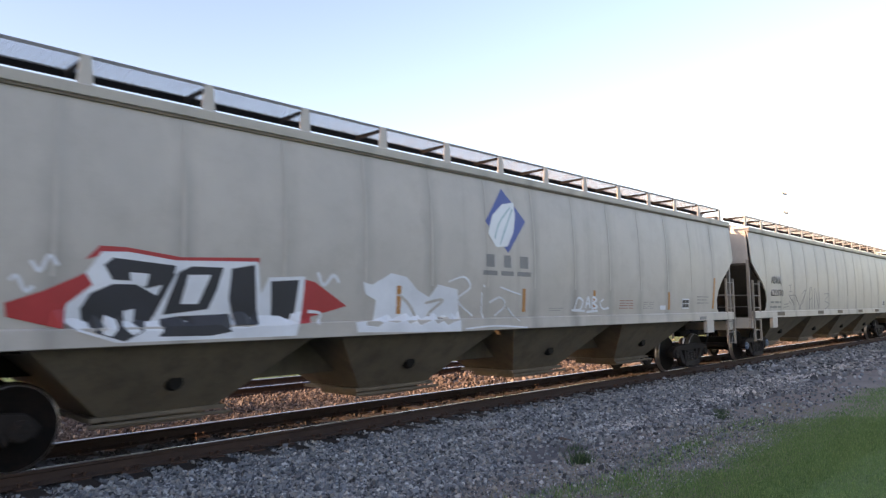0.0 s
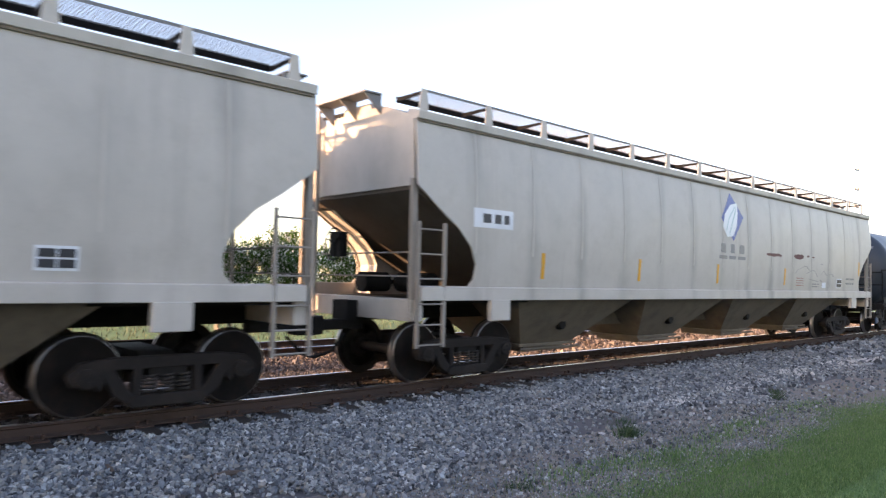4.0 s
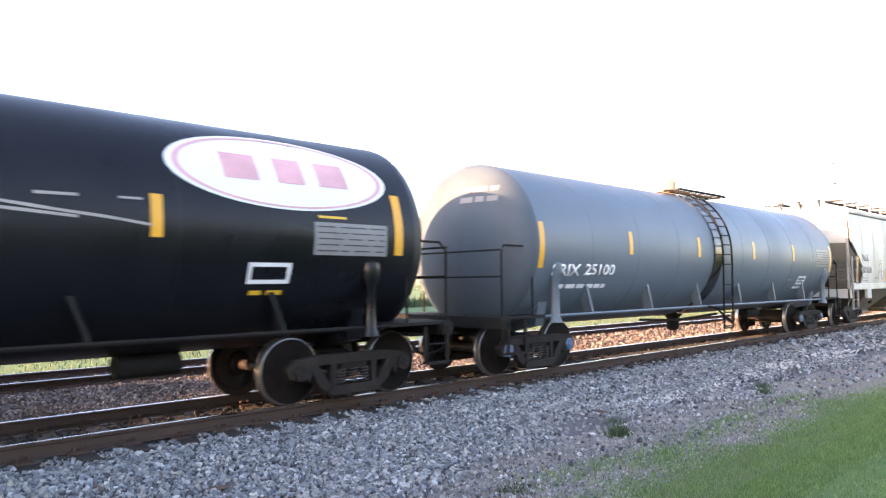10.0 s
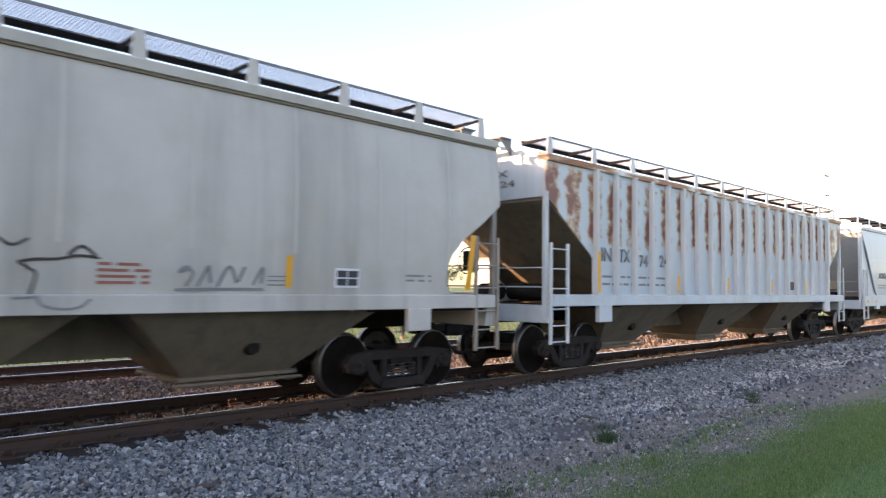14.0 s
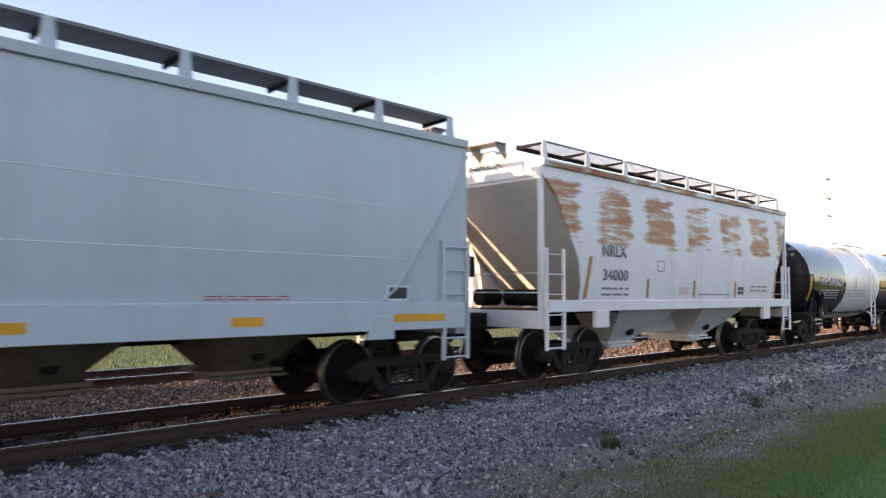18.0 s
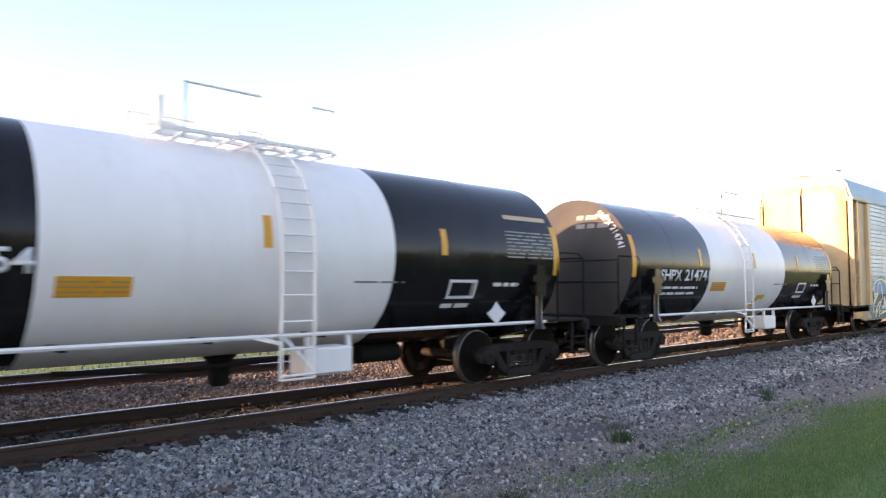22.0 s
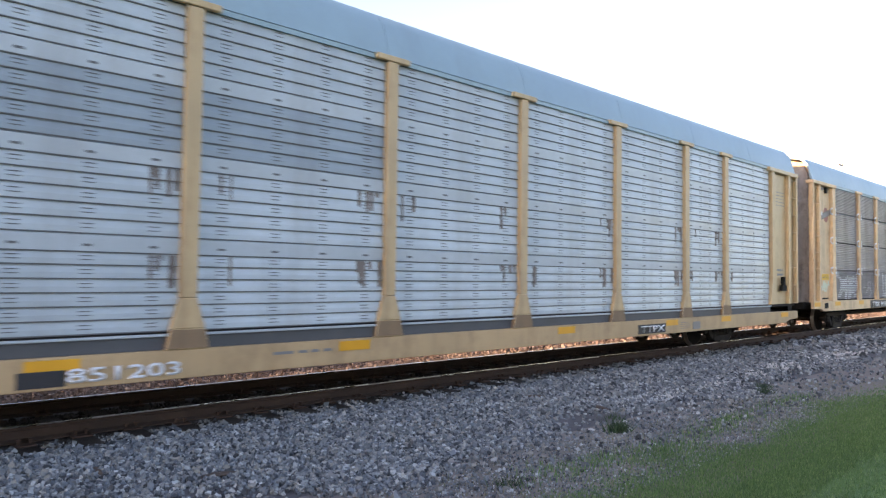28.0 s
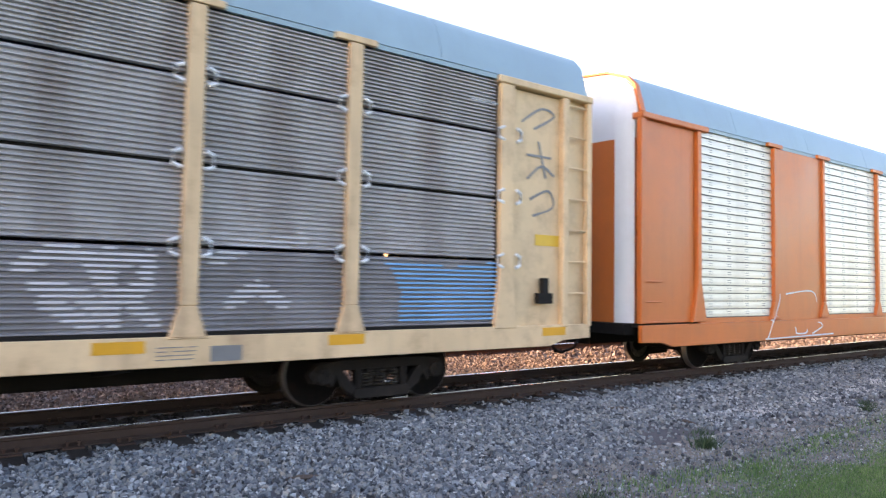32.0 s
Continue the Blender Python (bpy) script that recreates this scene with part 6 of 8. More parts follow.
rib_paint(rack_m, M_SPRAYWHITE, [[(-11.43, 1.97), (-11.23, 1.99), (-11.11, 1.95), (-10.97, 1.8), (-10.78, 1.74), (-10.46, 1.76), (-10.2, 1.84), (-9.88, 1.76), (-9.63, 1.85), (-9.4, 1.79), (-9.2, 1.76), (-9.11, 1.55), (-9.21, 1.37), (-9.47, 1.28), (-9.76, 1.24), (-10.29, 1.29), (-11.02, 1.28), (-10.89, 1.56), (-10.93, 1.68), (-11.27, 1.8)], [(-9.37, 1.91), (-9.14, 2.03), (-8.98, 1.96), (-9.03, 1.8), (-9.24, 1.78)], [(-11.02, 1.3), (-10.71, 1.29), (-10.94, 1.1), (-11.18, 1.1)], [(-10.46, 1.29), (-10.24, 1.29), (-10.34, 1.08), (-10.49, 1.08)], [(-10.15, 1.29), (-9.75, 1.28), (-9.96, 1.08), (-10.19, 1.09)], [(-9.54, 1.25), (-9.11, 1.22), (-9.19, 1.08), (-9.57, 1.11)]], holes=[[(-10.28, 1.75), (-10.16, 1.76), (-10.15, 1.69), (-10.27, 1.68)], [(-10.28, 1.6), (-10.13, 1.6), (-10.12, 1.54), (-10.28, 1.54)], [(-9.63, 1.62), (-9.48, 1.62), (-9.47, 1.53), (-9.62, 1.53)]], label="white spray-painted bear shape", seed=1)
rib_paint(rack_m, M_SPRAYWHITE, lines=[[(-6.22, 1.88), (-6.16, 1.17), (-5.91, 1.14), (-5.89, 1.85)], [(-5.69, 1.14), (-5.66, 1.85), (-5.41, 1.82), (-5.43, 1.58), (-5.63, 1.49), (-5.34, 1.14)], [(-4.8, 1.83), (-5.12, 1.82), (-5.09, 1.13), (-4.7, 1.11)], [(-5.09, 1.5), (-4.79, 1.5)], [(-4.57, 1.83), (-4.53, 1.12)], [(-4.2, 1.84), (-4.42, 1.54), (-4.17, 1.12)]], w=0.15, label="white spray-painted letters", seed=2)
rib_paint(rack_m, M_SPRAYWHITE, [[(-0.45, 1.82), (-0.03, 1.91), (0.4, 1.86), (0.52, 1.52), (0.47, 1.39), (-0.44, 1.44)], [(-0.13, 1.41), (0.58, 1.41), (0.52, 1.15), (-0.13, 1.16)], [(0.63, 1.58), (1.03, 1.79), (1.56, 1.66), (1.33, 1.31), (0.86, 1.28)]], seed=3)
rib_paint(rack_m, M_SPRAYGREY, lines=[[(-8.04, 1.4), (-7.98, 1.65), (-7.68, 1.65), (-7.71, 1.4)], [(-8.21, 1.27), (-7.9, 1.47), (-7.56, 1.27), (-7.84, 1.12)], [(-7.44, 1.6), (-7.37, 1.23)], [(-7.19, 1.6), (-7.17, 1.19)], [(-8.48, 1.43), (-8.27, 1.48)], [(-3.36, 1.95), (-3.35, 1.33)], [(-2.91, 1.92), (-2.93, 1.37)], [(-2.44, 1.93), (-2.69, 1.6), (-2.42, 1.18)], [(-1.91, 1.89), (-1.98, 1.27)], [(-1.54, 1.85), (-1.34, 1.51), (-1.61, 1.18)], [(-3.09, 1.21), (-2.6, 1.28)], [(2.84, 1.94), (2.71, 1.65), (3.24, 1.59)], [(3.66, 2.01), (4.17, 1.84), (3.66, 1.59), (4.09, 1.36)], [(3.11, 1.36), (3.95, 1.21)]], w=0.07, seed=4)
rib_paint(rack_m, M_SPRAYGREY, lines=[[(5.54, 1.73), (5.81, 1.91), (6.11, 1.85), (6.24, 1.62)], [(5.68, 1.54), (6.06, 1.48), (6.25, 1.28)], [(6.29, 1.89), (6.35, 1.21)], [(6.42, 1.83), (6.68, 1.87), (6.66, 1.55), (6.43, 1.48), (6.74, 1.2)], [(5.77, 1.38), (6.13, 1.18)], [(7.39, 1.86), (7.69, 2.02), (8.42, 2.14)], [(7.55, 1.38), (7.86, 1.57), (8.2, 1.37)]], w=0.16, seed=5)
rib_paint(rack_m, M_SPRAYSKY, [[(9.57, 1.94), (10.44, 1.93), (10.55, 1.85), (11.03, 1.93), (11.67, 1.97), (11.62, 1.09), (9.8, 1.11), (9.84, 1.5), (9.76, 1.68)]], label="sky blue spray-painted patch", seed=6)
strokes([[(11.99, 4.12), (12.41, 4.38), (12.69, 4.3), (12.25, 4.04)], [(12.1, 3.63), (12.63, 3.63)], [(12.35, 3.86), (12.51, 3.3)], [(12.12, 3.26), (12.42, 3.48), (12.69, 3.35)], [(12.18, 2.95), (12.57, 3.11), (12.67, 2.86), (12.24, 2.7)]], lambda u, v, o=0.0: Vector((u, -1.505 - o, v)), 0.045, M_LETGREY, rack_m)
def stencil_card(car, x0, x1, z0, z1, place):
    """A dark card with a white rim, split into four fields."""
    patch(car, x0, x1, z0, z1, place, M_SPRAYWHITE, "placard_rim", "white rim of a dark card")
    xm, w = (x0 + x1) / 2, 0.03
    for a, b, c, d in ((x0 + w, xm - 0.012, (z0 + z1) / 2 + 0.01, z1 - w), (xm + 0.012, x1 - w, (z0 + z1) / 2 + 0.01, z1 - w), (x0 + w, xm - 0.012, z0 + w, (z0 + z1) / 2 - 0.01), (xm + 0.012, x1 - w, z0 + w, (z0 + z1) / 2 - 0.01)):
        patch(car, a, b, c, d, place, M_LETBLACK, "placard_field", off=0.012, n=2)


# first hopper
emblem(hopper_a, -0.17, 3.22, 1.15, on_side)
name_blocks(hopper_a, -0.80, 2.24, 1.35, 0.36, on_side, M_LETGREY)
strips(hopper_a, [-2.75, 0.35, 2.76, 6.18], 1.60, 2.02, on_side, mat=M_OLDSTRIP)
strips(hopper_a, [8.85], 1.61, 2.44, lambda u, v, o: on_side(u + 0.13 * (v - 2.0), v, o), w=0.11, mat=M_OLDSTRIP)
stencil_card(hopper_a, 6.9, 7.3, 1.62, 1.87, on_side)
bars(3.8, 4.4, -1.6, 1.62, 1.84, M_FADEDRED, hopper_a, lines=4, seed=131, wrap=on_side, ratio=0.3)
bars(4.9, 5.4, -1.6, 1.62, 1.80, M_LETPALE, hopper_a, lines=4, seed=132, wrap=on_side, ratio=0.3)
patch(hopper_a, 5.72, 6.0, 1.60, 1.70, on_side, M_SPRAYWHITE, "label_card", "small white card")
bars(7.8, 8.5, -1.6, 1.72, 1.96, M_LETPALE, hopper_a, lines=3, seed=133, wrap=on_side, ratio=0.35)
bars(1.15, 1.62, -1.6, 1.60, 1.68, M_LETPALE, hopper_a, lines=2, seed=134, wrap=on_side, ratio=0.35)
patch(hopper_a, 7.86, 8.26, 1.33, 1.41, on_flat, M_LETGREY, "sill_plate", n=1)
bars(-9.2, -8.1, -1.6, 2.45, 2.7, M_LETBLACK, hopper_a, lines=1, seed=3, wrap=on_side, ratio=0.9)
# small numbers on the end walls
on_end = lambda half_len: lambda u, v, o=0.0: Vector((-half_len - o, -u, v))
words("ADMX", -0.30, 3.72, 0.95, 0.13, on_end(10.03), M_LETPALE, hopper_b)
words("635970", -0.38, 3.53, 1.10, 0.13, on_end(10.03), M_LETPALE, hopper_b)
words("INTX", -0.30, 3.74, 0.90, 0.13, on_end(8.3), M_LETGREY, hopper_i)
words("24", 0.40, 3.54, 0.36, 0.13, on_end(8.3), M_LETGREY, hopper_i)
words("NRLX", -0.30, 4.02, 0.90, 0.11, on_end(5.78), M_LETGREY, hopper_r)
# second hopper
words("ADMX", -8.45, 2.38, 0.95, 0.24, on_side, M_LETGREY, hopper_b)
words("635970", -8.5, 1.98, 1.18, 0.22, on_side, M_LETGREY, hopper_b)
bars(-8.5, -7.5, -1.6, 1.56, 1.86, M_LETGREY, hopper_b, lines=2, seed=5, wrap=on_side, ratio=0.4)
stencil_card(hopper_b, 6.9, 7.3, 1.62, 1.87, on_side)
for x in (-8.0, -3.6, -1.0, 2.2, 5.2):
    patch(hopper_b, x, x + 0.7, 1.36, 1.48, on_flat, M_BEIGE_DIRT_SHADE, "sill_stain", n=1)
# third hopper
emblem(hopper_c, -0.2, 3.25, 1.15, on_side)
name_blocks(hopper_c, -0.85, 2.24, 1.35, 0.36, on_side, M_LETGREY)
patch(hopper_c, -8.9, -8.0, 2.44, 2.74, on_side, M_SPRAYWHITE, "white_patch", "white painted-out patch")
bars(-8.7, -8.1, -1.6, 2.5, 2.68, M_LETBLACK, hopper_c, lines=1, seed=8, wrap=lambda u, v, o: on_side(u, v, o + 0.006), ratio=0.8)
for cx, cz, wx, wz, sd in ((3.82, 2.45, 0.36, 0.085, 1), (4.46, 2.485, 0.10, 0.03, 2), (4.85, 2.47, 0.10, 0.02, 3), (2.2, 2.44, 0.5, 0.05, 4)):
    rs_ = random.Random(sd)
    blob([(cx + wx * math.cos(a_) * rs_.uniform(0.8, 1.1), cz + wz * math.sin(a_) * rs_.uniform(0.6, 1.25)) for a_ in [k * math.pi / 9 for k in range(18)]], on_side, M_BROWNSTAIN, hopper_c, "scrape", "brown scrape")
strokes([[(3.9, 2.12), (4.3, 2.2), (4.6, 2.08)], [(4.4, 2.0), (4.9, 2.1), (5.2, 1.92)], [(4.6, 1.84), (5.3, 1.78)], [(5.5, 2.0), (5.7, 2.1), (5.9, 1.98), (6.3, 2.02), (6.5, 1.95)], [(5.4, 2.3), (5.6, 2.28)], [(3.6, 2.0), (3.8, 2.12)], [(6.0, 1.8), (6.2, 1.66), (6.0, 1.6)], [(5.4, 1.84), (5.6, 1.76)]], on_side, 0.022, M_LETPALE, hopper_c, label="faint grey scrawl")
strips(hopper_c, [-7.2, -4.2, -0.9, 2.9], 1.66, 2.10, on_side)
strips(hopper_c, [8.75], 2.01, 2.45, on_side)
bars(3.7, 4.2, -1.6, 1.63, 1.89, M_FADEDRED, hopper_c, lines=4, seed=9, wrap=on_side, ratio=0.3)
bars(4.85, 5.35, -1.6, 1.6, 1.74, M_LETGREY, hopper_c, lines=2, seed=10, wrap=on_side, ratio=0.4)
patch(hopper_c, 5.62, 5.9, 1.6, 1.76, on_side, M_SPRAYWHITE, "placard")
stencil_card(hopper_c, 6.77, 7.2, 1.60, 1.89, on_side)
bars(7.6, 8.3, -1.6, 1.68, 1.96, M_LETGREY, hopper_c, lines=2, seed=11, wrap=on_side, ratio=0.4)
# slate tank
N_ = on_tank(1.53, 2.30)
G_ = on_tank(1.56, 2.345)
words("NATX", -6.72, 2.10, 0.86, 0.27, N_, M_LETWHITE, tank_n)
words("251520", -5.73, 2.10, 1.25, 0.26, N_, M_LETWHITE, tank_n)
frame_box(tank_n, -4.4, -4.05, 2.10, 2.34, N_, M_LETWHITE)
bars(-6.75, -5.0, 0, 1.78, 2.02, M_LETWHITE, tank_n, lines=2, seed=12, wrap=N_, ratio=0.4)
for x in (-7.75, 7.6):
    strips(tank_n, [x], 1.95, 2.75, N_, w=0.13)
strips(tank_n, [-4.45, -1.95, 1.40, 4.42], 2.2, 2.66, N_, w=0.11)
patch(tank_n, 6.6, 7.5, 2.1, 2.6, N_, M_SALMON, "weathered_label", "faded beige data label")
bars(0.65, 1.7, 0, 1.5, 1.88, M_LETGREY, tank_n, lines=4, seed=13, wrap=N_, ratio=0.35)
bars(4.5, 5.1, 0, 1.78, 1.9, M_LETGREY, tank_n, lines=1, seed=14, wrap=N_)
frame_box(tank_n, 6.0, 6.4, 1.5, 1.75, N_, M_LETGREY)
# black tank with the oval
words("MTLX", -6.87, 2.04, 1.08, 0.27, N_, M_LETYEL, tank_j)
words("670584", -5.68, 2.05, 1.10, 0.26, N_, M_LETYEL, tank_j)
frame_box(tank_j, -3.99, -3.60, 2.01, 2.28, N_, M_LETYEL)
bars(-6.85, -5.8, 0, 1.90, 1.97, M_LETYEL, tank_j, lines=1, seed=15, wrap=N_, ratio=0.7)
bars(-6.95, -5.25, 0, 1.60, 1.80, M_LETYEL, tank_j, lines=2, seed=16, wrap=N_, ratio=0.4)
patch(tank_j, -5.0, -4.54, 1.72, 1.95, N_, M_SPRAYBLACK, "blanked_label")
for x in (-7.72, 7.55):
    strips(tank_j, [x], 2.05, 2.92, N_, w=0.15)
strips(tank_j, [-4.4, -1.38, 1.55, 4.1], 2.18, 2.66, N_, w=0.13)
s_ = Shape()
rings = [[(5.85 + 1.60 * f * math.cos(a), 3.09 + 0.50 * f * math.sin(a)) for a in [2 * math.pi * k / 40 for k in range(40)]] for f in (1.0, 0.7, 0.4, 0.05)]
s_.loft([[N_(u, v, 0.006) for u, v in rg] for rg in rings], caps=False)
part("oval_emblem", s_, M_OVAL, tank_j, "white oval emblem with faded red blocks")
for a, b in ((4.95, 5.42), (5.68, 6.08), (6.30, 6.76)):
    patch(tank_j, a, b, 2.94, 3.28, N_, M_PINK, "emblem_block", "faded red block where a letter stands", off=0.011)
strokes([[(2.4, 2.50), (3.1, 2.42), (3.6, 2.37), (4.05, 2.31)], [(2.9, 2.58), (3.3, 2.585)], [(3.7, 2.59), (3.95, 2.59)], [(2.2, 2.44), (3.3, 2.36)]], N_, 0.035, M_LETPALE, tank_j, "scratch", "pale scratch along the tank")
s_ = Shape()
s_.loft([[N_(5.85 + 1.60 * f * math.cos(a), 3.09 + 0.50 * f * math.sin(a), 0.010) for a in [2 * math.pi * k / 40 for k in range(40)]] for f in (0.95, 0.90)], caps=False)
part("emblem_ring", s_, M_PINK, tank_j, "faded pink ring")
patch(tank_j, 6.13, 7.33, 2.03, 2.46, N_, M_LETGREY, "data_label", "grey data label")
bars(6.18, 7.28, 0, 2.05, 2.44, M_SPRAYBLACK, tank_j, lines=5, seed=17, wrap=lambda u, v, o: N_(u, v, o + 0.006), ratio=0.2)
frame_box(tank_j, 5.23, 5.82, 1.66, 1.92, N_, M_LETWHITE, w=0.05)
bars(5.3, 5.75, 0, 1.5, 1.6, M_LETYEL, tank_j, lines=1, seed=18, wrap=N_)
bars(6.2, 6.7, 0, 2.5, 2.56, M_LETYEL, tank_j, lines=1, seed=22, wrap=N_)
# grey tank
words("SRIX", -7.05, 1.76, 0.85, 0.22, G_, M_LETWHITE, tank_g)
words("25100", -6.05, 1.78, 1.0, 0.21, G_, M_LETWHITE, tank_g)
bars(-6.9, -5.2, 0, 1.50, 1.64, M_LETWHITE, tank_g, lines=1, seed=19, wrap=G_)
for x in (-7.4, 7.35):
    strips(tank_g, [x], 1.9, 2.72, G_, w=0.13)
strips(tank_g, [-4.5, -1.55, 1.5, 4.25], 2.2, 2.66, G_, w=0.12)
patch(tank_g, 6.08, 7.2, 2.06, 2.58, G_, M_LETGREY, "data_label", "grey data label")
bars(6.13, 7.15, 0, 2.1, 2.54, M_LETBLACK, tank_g, lines=6, seed=20, wrap=lambda u, v, o: G_(u, v, o + 0.006), ratio=0.3)
frame_box(tank_g, 4.9, 5.5, 1.52, 1.76, G_, M_LETWHITE, w=0.05)
bars(4.85, 5.45, 0, 1.38, 1.48, M_LETWHITE, tank_g, lines=1, seed=75, wrap=G_)
bars(4.95, 5.45, 0, 1.60, 1.66, M_LETWHITE, tank_g, lines=1, seed=76, wrap=G_)
bars(4.15, 4.45, 0, 1.62, 1.70, M_LETGREY, tank_g, lines=1, seed=77, wrap=G_)
# streaked hopper
words("TILX", -9.0, 2.30, 0.80, 0.24, on_side, M_LETPALE, hopper_t)
words("642109", -9.08, 1.88, 1.25, 0.23, on_side, M_LETPALE, hopper_t)
bars(-9.1, -8.2, -1.6, 1.56, 1.74, M_LETGREY, hopper_t, lines=2, seed=21, wrap=on_side, ratio=0.4)
strips(hopper_t, [-6.15, -2.75, -0.02, 2.66, 6.05], 1.60, 2.0, on_side)
strips(hopper_t, [-9.5, 9.3], 1.58, 2.45, lambda u, v, o: on_side(u + 0.1 * (v - 1.6), v, o), w=0.12)
stencil_card(hopper_t, 6.75, 7.15, 1.60, 1.86, on_side)
bars(5.75, 6.0, -1.6, 1.6, 1.76, M_LETGREY, hopper_t, lines=3, seed=23, wrap=on_side, ratio=0.3)
bars(8.0, 8.5, -1.6, 1.68, 1.82, M_LETGREY, hopper_t, lines=2, seed=24, wrap=on_side, ratio=0.4)
# ribbed hopper
on_rib = lambda u, v, o=0.0: Vector((u, -1.50 - o, v))
on_ribtop = lambda u, v, o=0.0: Vector((u, -1.602 - o, v))
for body, x, w in (("IN", -6.55, 0.38), ("TX", -5.90, 0.42)):
    words(body, x, 2.18, w, 0.27, on_rib, M_LETGREY, hopper_i)
words("24", -4.25, 2.12, 0.40, 0.27, on_rib, M_LETGREY, hopper_i)
words("74", -5.1, 2.10, 0.35, 0.26, on_rib, M_LETGREY, hopper_i)
bars(-6.5, -4.0, -1.5, 1.65, 1.95, M_LETGREY, hopper_i, lines=2, seed=24, wrap=on_rib, ratio=0.3)
strips(hopper_i, [-6.75, -3.55, -0.95, 1.9, 4.6], 1.55, 1.95, on_ribtop, w=0.10)
strips(hopper_i, [-6.75], 1.95, 2.35, on_ribtop, w=0.10)
patch(hopper_i, 3.55, 3.85, 1.66, 1.9, on_rib, M_LETBLACK, "placard")
# smooth grey hopper
words("ADMX 51081", -7.0, 2.16, 2.0, 0.22, on_side, M_LETGREY, hopper_d)
frame_box(hopper_d, -4.72, -4.42, 2.16, 2.40, on_side, M_LETGREY)
bars(-7.0, -5.4, -1.6, 1.75, 1.95, M_LETGREY, hopper_d, lines=2, seed=25, wrap=on_side, ratio=0.35)
for z_ in (2.12, 2.86):
    part("weld_line", Shape().tube([(-7.6 - 0.3 * (z_ - 2.1), side_y(z_), z_), (7.6 + 0.3 * (z_ - 2.1), side_y(z_), z_)], 0.006, 5), M_WHITE, hopper_d)
emblem(hopper_d, 1.62, 2.83, 1.0, on_side)
name_blocks(hopper_d, 0.95, 1.88, 1.25, 0.30, on_side, M_LETGREY)
for a_, b_ in ((-8.6, -8.35), (-7.4, -7.2), (-5.76, -5.29), (-3.22, -2.62), (-0.05, 0.42), (2.35, 2.75), (4.87, 5.28), (7.35, 8.34)):
    patch(hopper_d, a_, b_, 1.22, 1.33, on_flat, M_YEL, "reflective_strip", n=1)


def scrawl(x0, x1, z0, z1, seed):
    """A row of angular hand-sprayed letters."""
    rn, out, x = random.Random(seed), [], x0
    while x < x1:
        w, h = rn.uniform(0.13, 0.2), z1 - z0
        kind = rn.randrange(4)
        if kind == 0:
            out.append([(x + w, z1 - 0.03), (x + w * 0.4, z1), (x, z0 + h * 0.5), (x + w * 0.4, z0), (x + w, z0 + 0.04)])
        elif kind == 1:
            out += [[(x, z0), (x + w * 0.4, z1)], [(x + w * 0.4, z1), (x + w, z0)], [(x + w * 0.15, z0 + h * 0.4), (x + w * 0.8, z0 + h * 0.45)]]
        elif kind == 2:
            out += [[(x, z0), (x + 0.02, z1)], [(x, z1), (x + w, z1 - 0.05), (x + w * 0.2, z0 + h * 0.5), (x + w, z0)]]
        else:
            out.append([(x, z1), (x + w, z1 - 0.02), (x + w * 0.15, z0 + h * 0.5), (x + w, z0 + h * 0.3), (x, z0)])
        x += w + rn.uniform(0.03, 0.07)
    return out


strokes(scrawl(-2.87, -1.7, 1.20, 1.46, 3), on_flat, 0.028, M_LETGREY, hopper_d, label="grey scrawled tag")
strokes(scrawl(0.54, 2.2, 1.20, 1.46, 5), on_flat, 0.028, M_LETGREY, hopper_d, label="grey scrawled tag")
bars(-5.22, -4.29, -1.6, 1.52, 1.58, M_LETGREY, hopper_d, lines=1, seed=70, wrap=on_side, ratio=0.3)
bars(4.54, 5.66, -1.6, 1.52, 1.60, M_RED, hopper_d, lines=2, seed=71, wrap=on_side, ratio=0.3)
patch(hopper_d, 7.23, 7.65, 1.52, 1.74, on_side, M_LETWHITE, "placard", "dark placard with a white rim", n=1)
patch(hopper_d, 7.27, 7.61, 1.55, 1.71, on_side, M_LETBLACK, "placard", off=0.012, n=1)
# rusty two-bay hopper
words("NRLX", -4.0, 2.37, 0.88, 0.24, on_side, M_LETGREY, hopper_r)
words("34000", -3.98, 1.90, 0.92, 0.22, on_side, M_LETGREY, hopper_r)
bars(-4.0, -3.0, -1.6, 1.56, 1.80, M_LETGREY, hopper_r, lines=2, seed=26, wrap=on_side, ratio=0.35)
frame_box(hopper_r, -1.87, -1.57, 2.12, 2.36, on_side, M_LETGREY, w=0.02)
strips(hopper_r, [-2.25, -0.15, 2.08], 1.56, 1.95, on_side, w=0.10, mat=M_OLDSTRIP)
strips(hopper_r, [-4.55, 4.6], 1.54, 2.35, lambda u, v, o: on_side(u + 0.22 * (v - 1.6) * (1 if u < 0 else 0.6), v, o), w=0.11, mat=M_OLDSTRIP)
stencil_card(hopper_r, 2.2, 2.6, 1.60, 1.86, on_side)
bars(-0.9, -0.4, -1.6, 1.62, 1.8, M_RED, hopper_r, lines=4, seed=27, wrap=on_side, ratio=0.3)
bars(0.1, 1.8, -1.6, 1.58, 1.68, M_LETGREY, hopper_r, lines=1, seed=28, wrap=on_side, ratio=0.3)
bars(3.0, 4.1, -1.6, 1.68, 1.9, M_LETGREY, hopper_r, lines=2, seed=29, wrap=on_side, ratio=0.35)
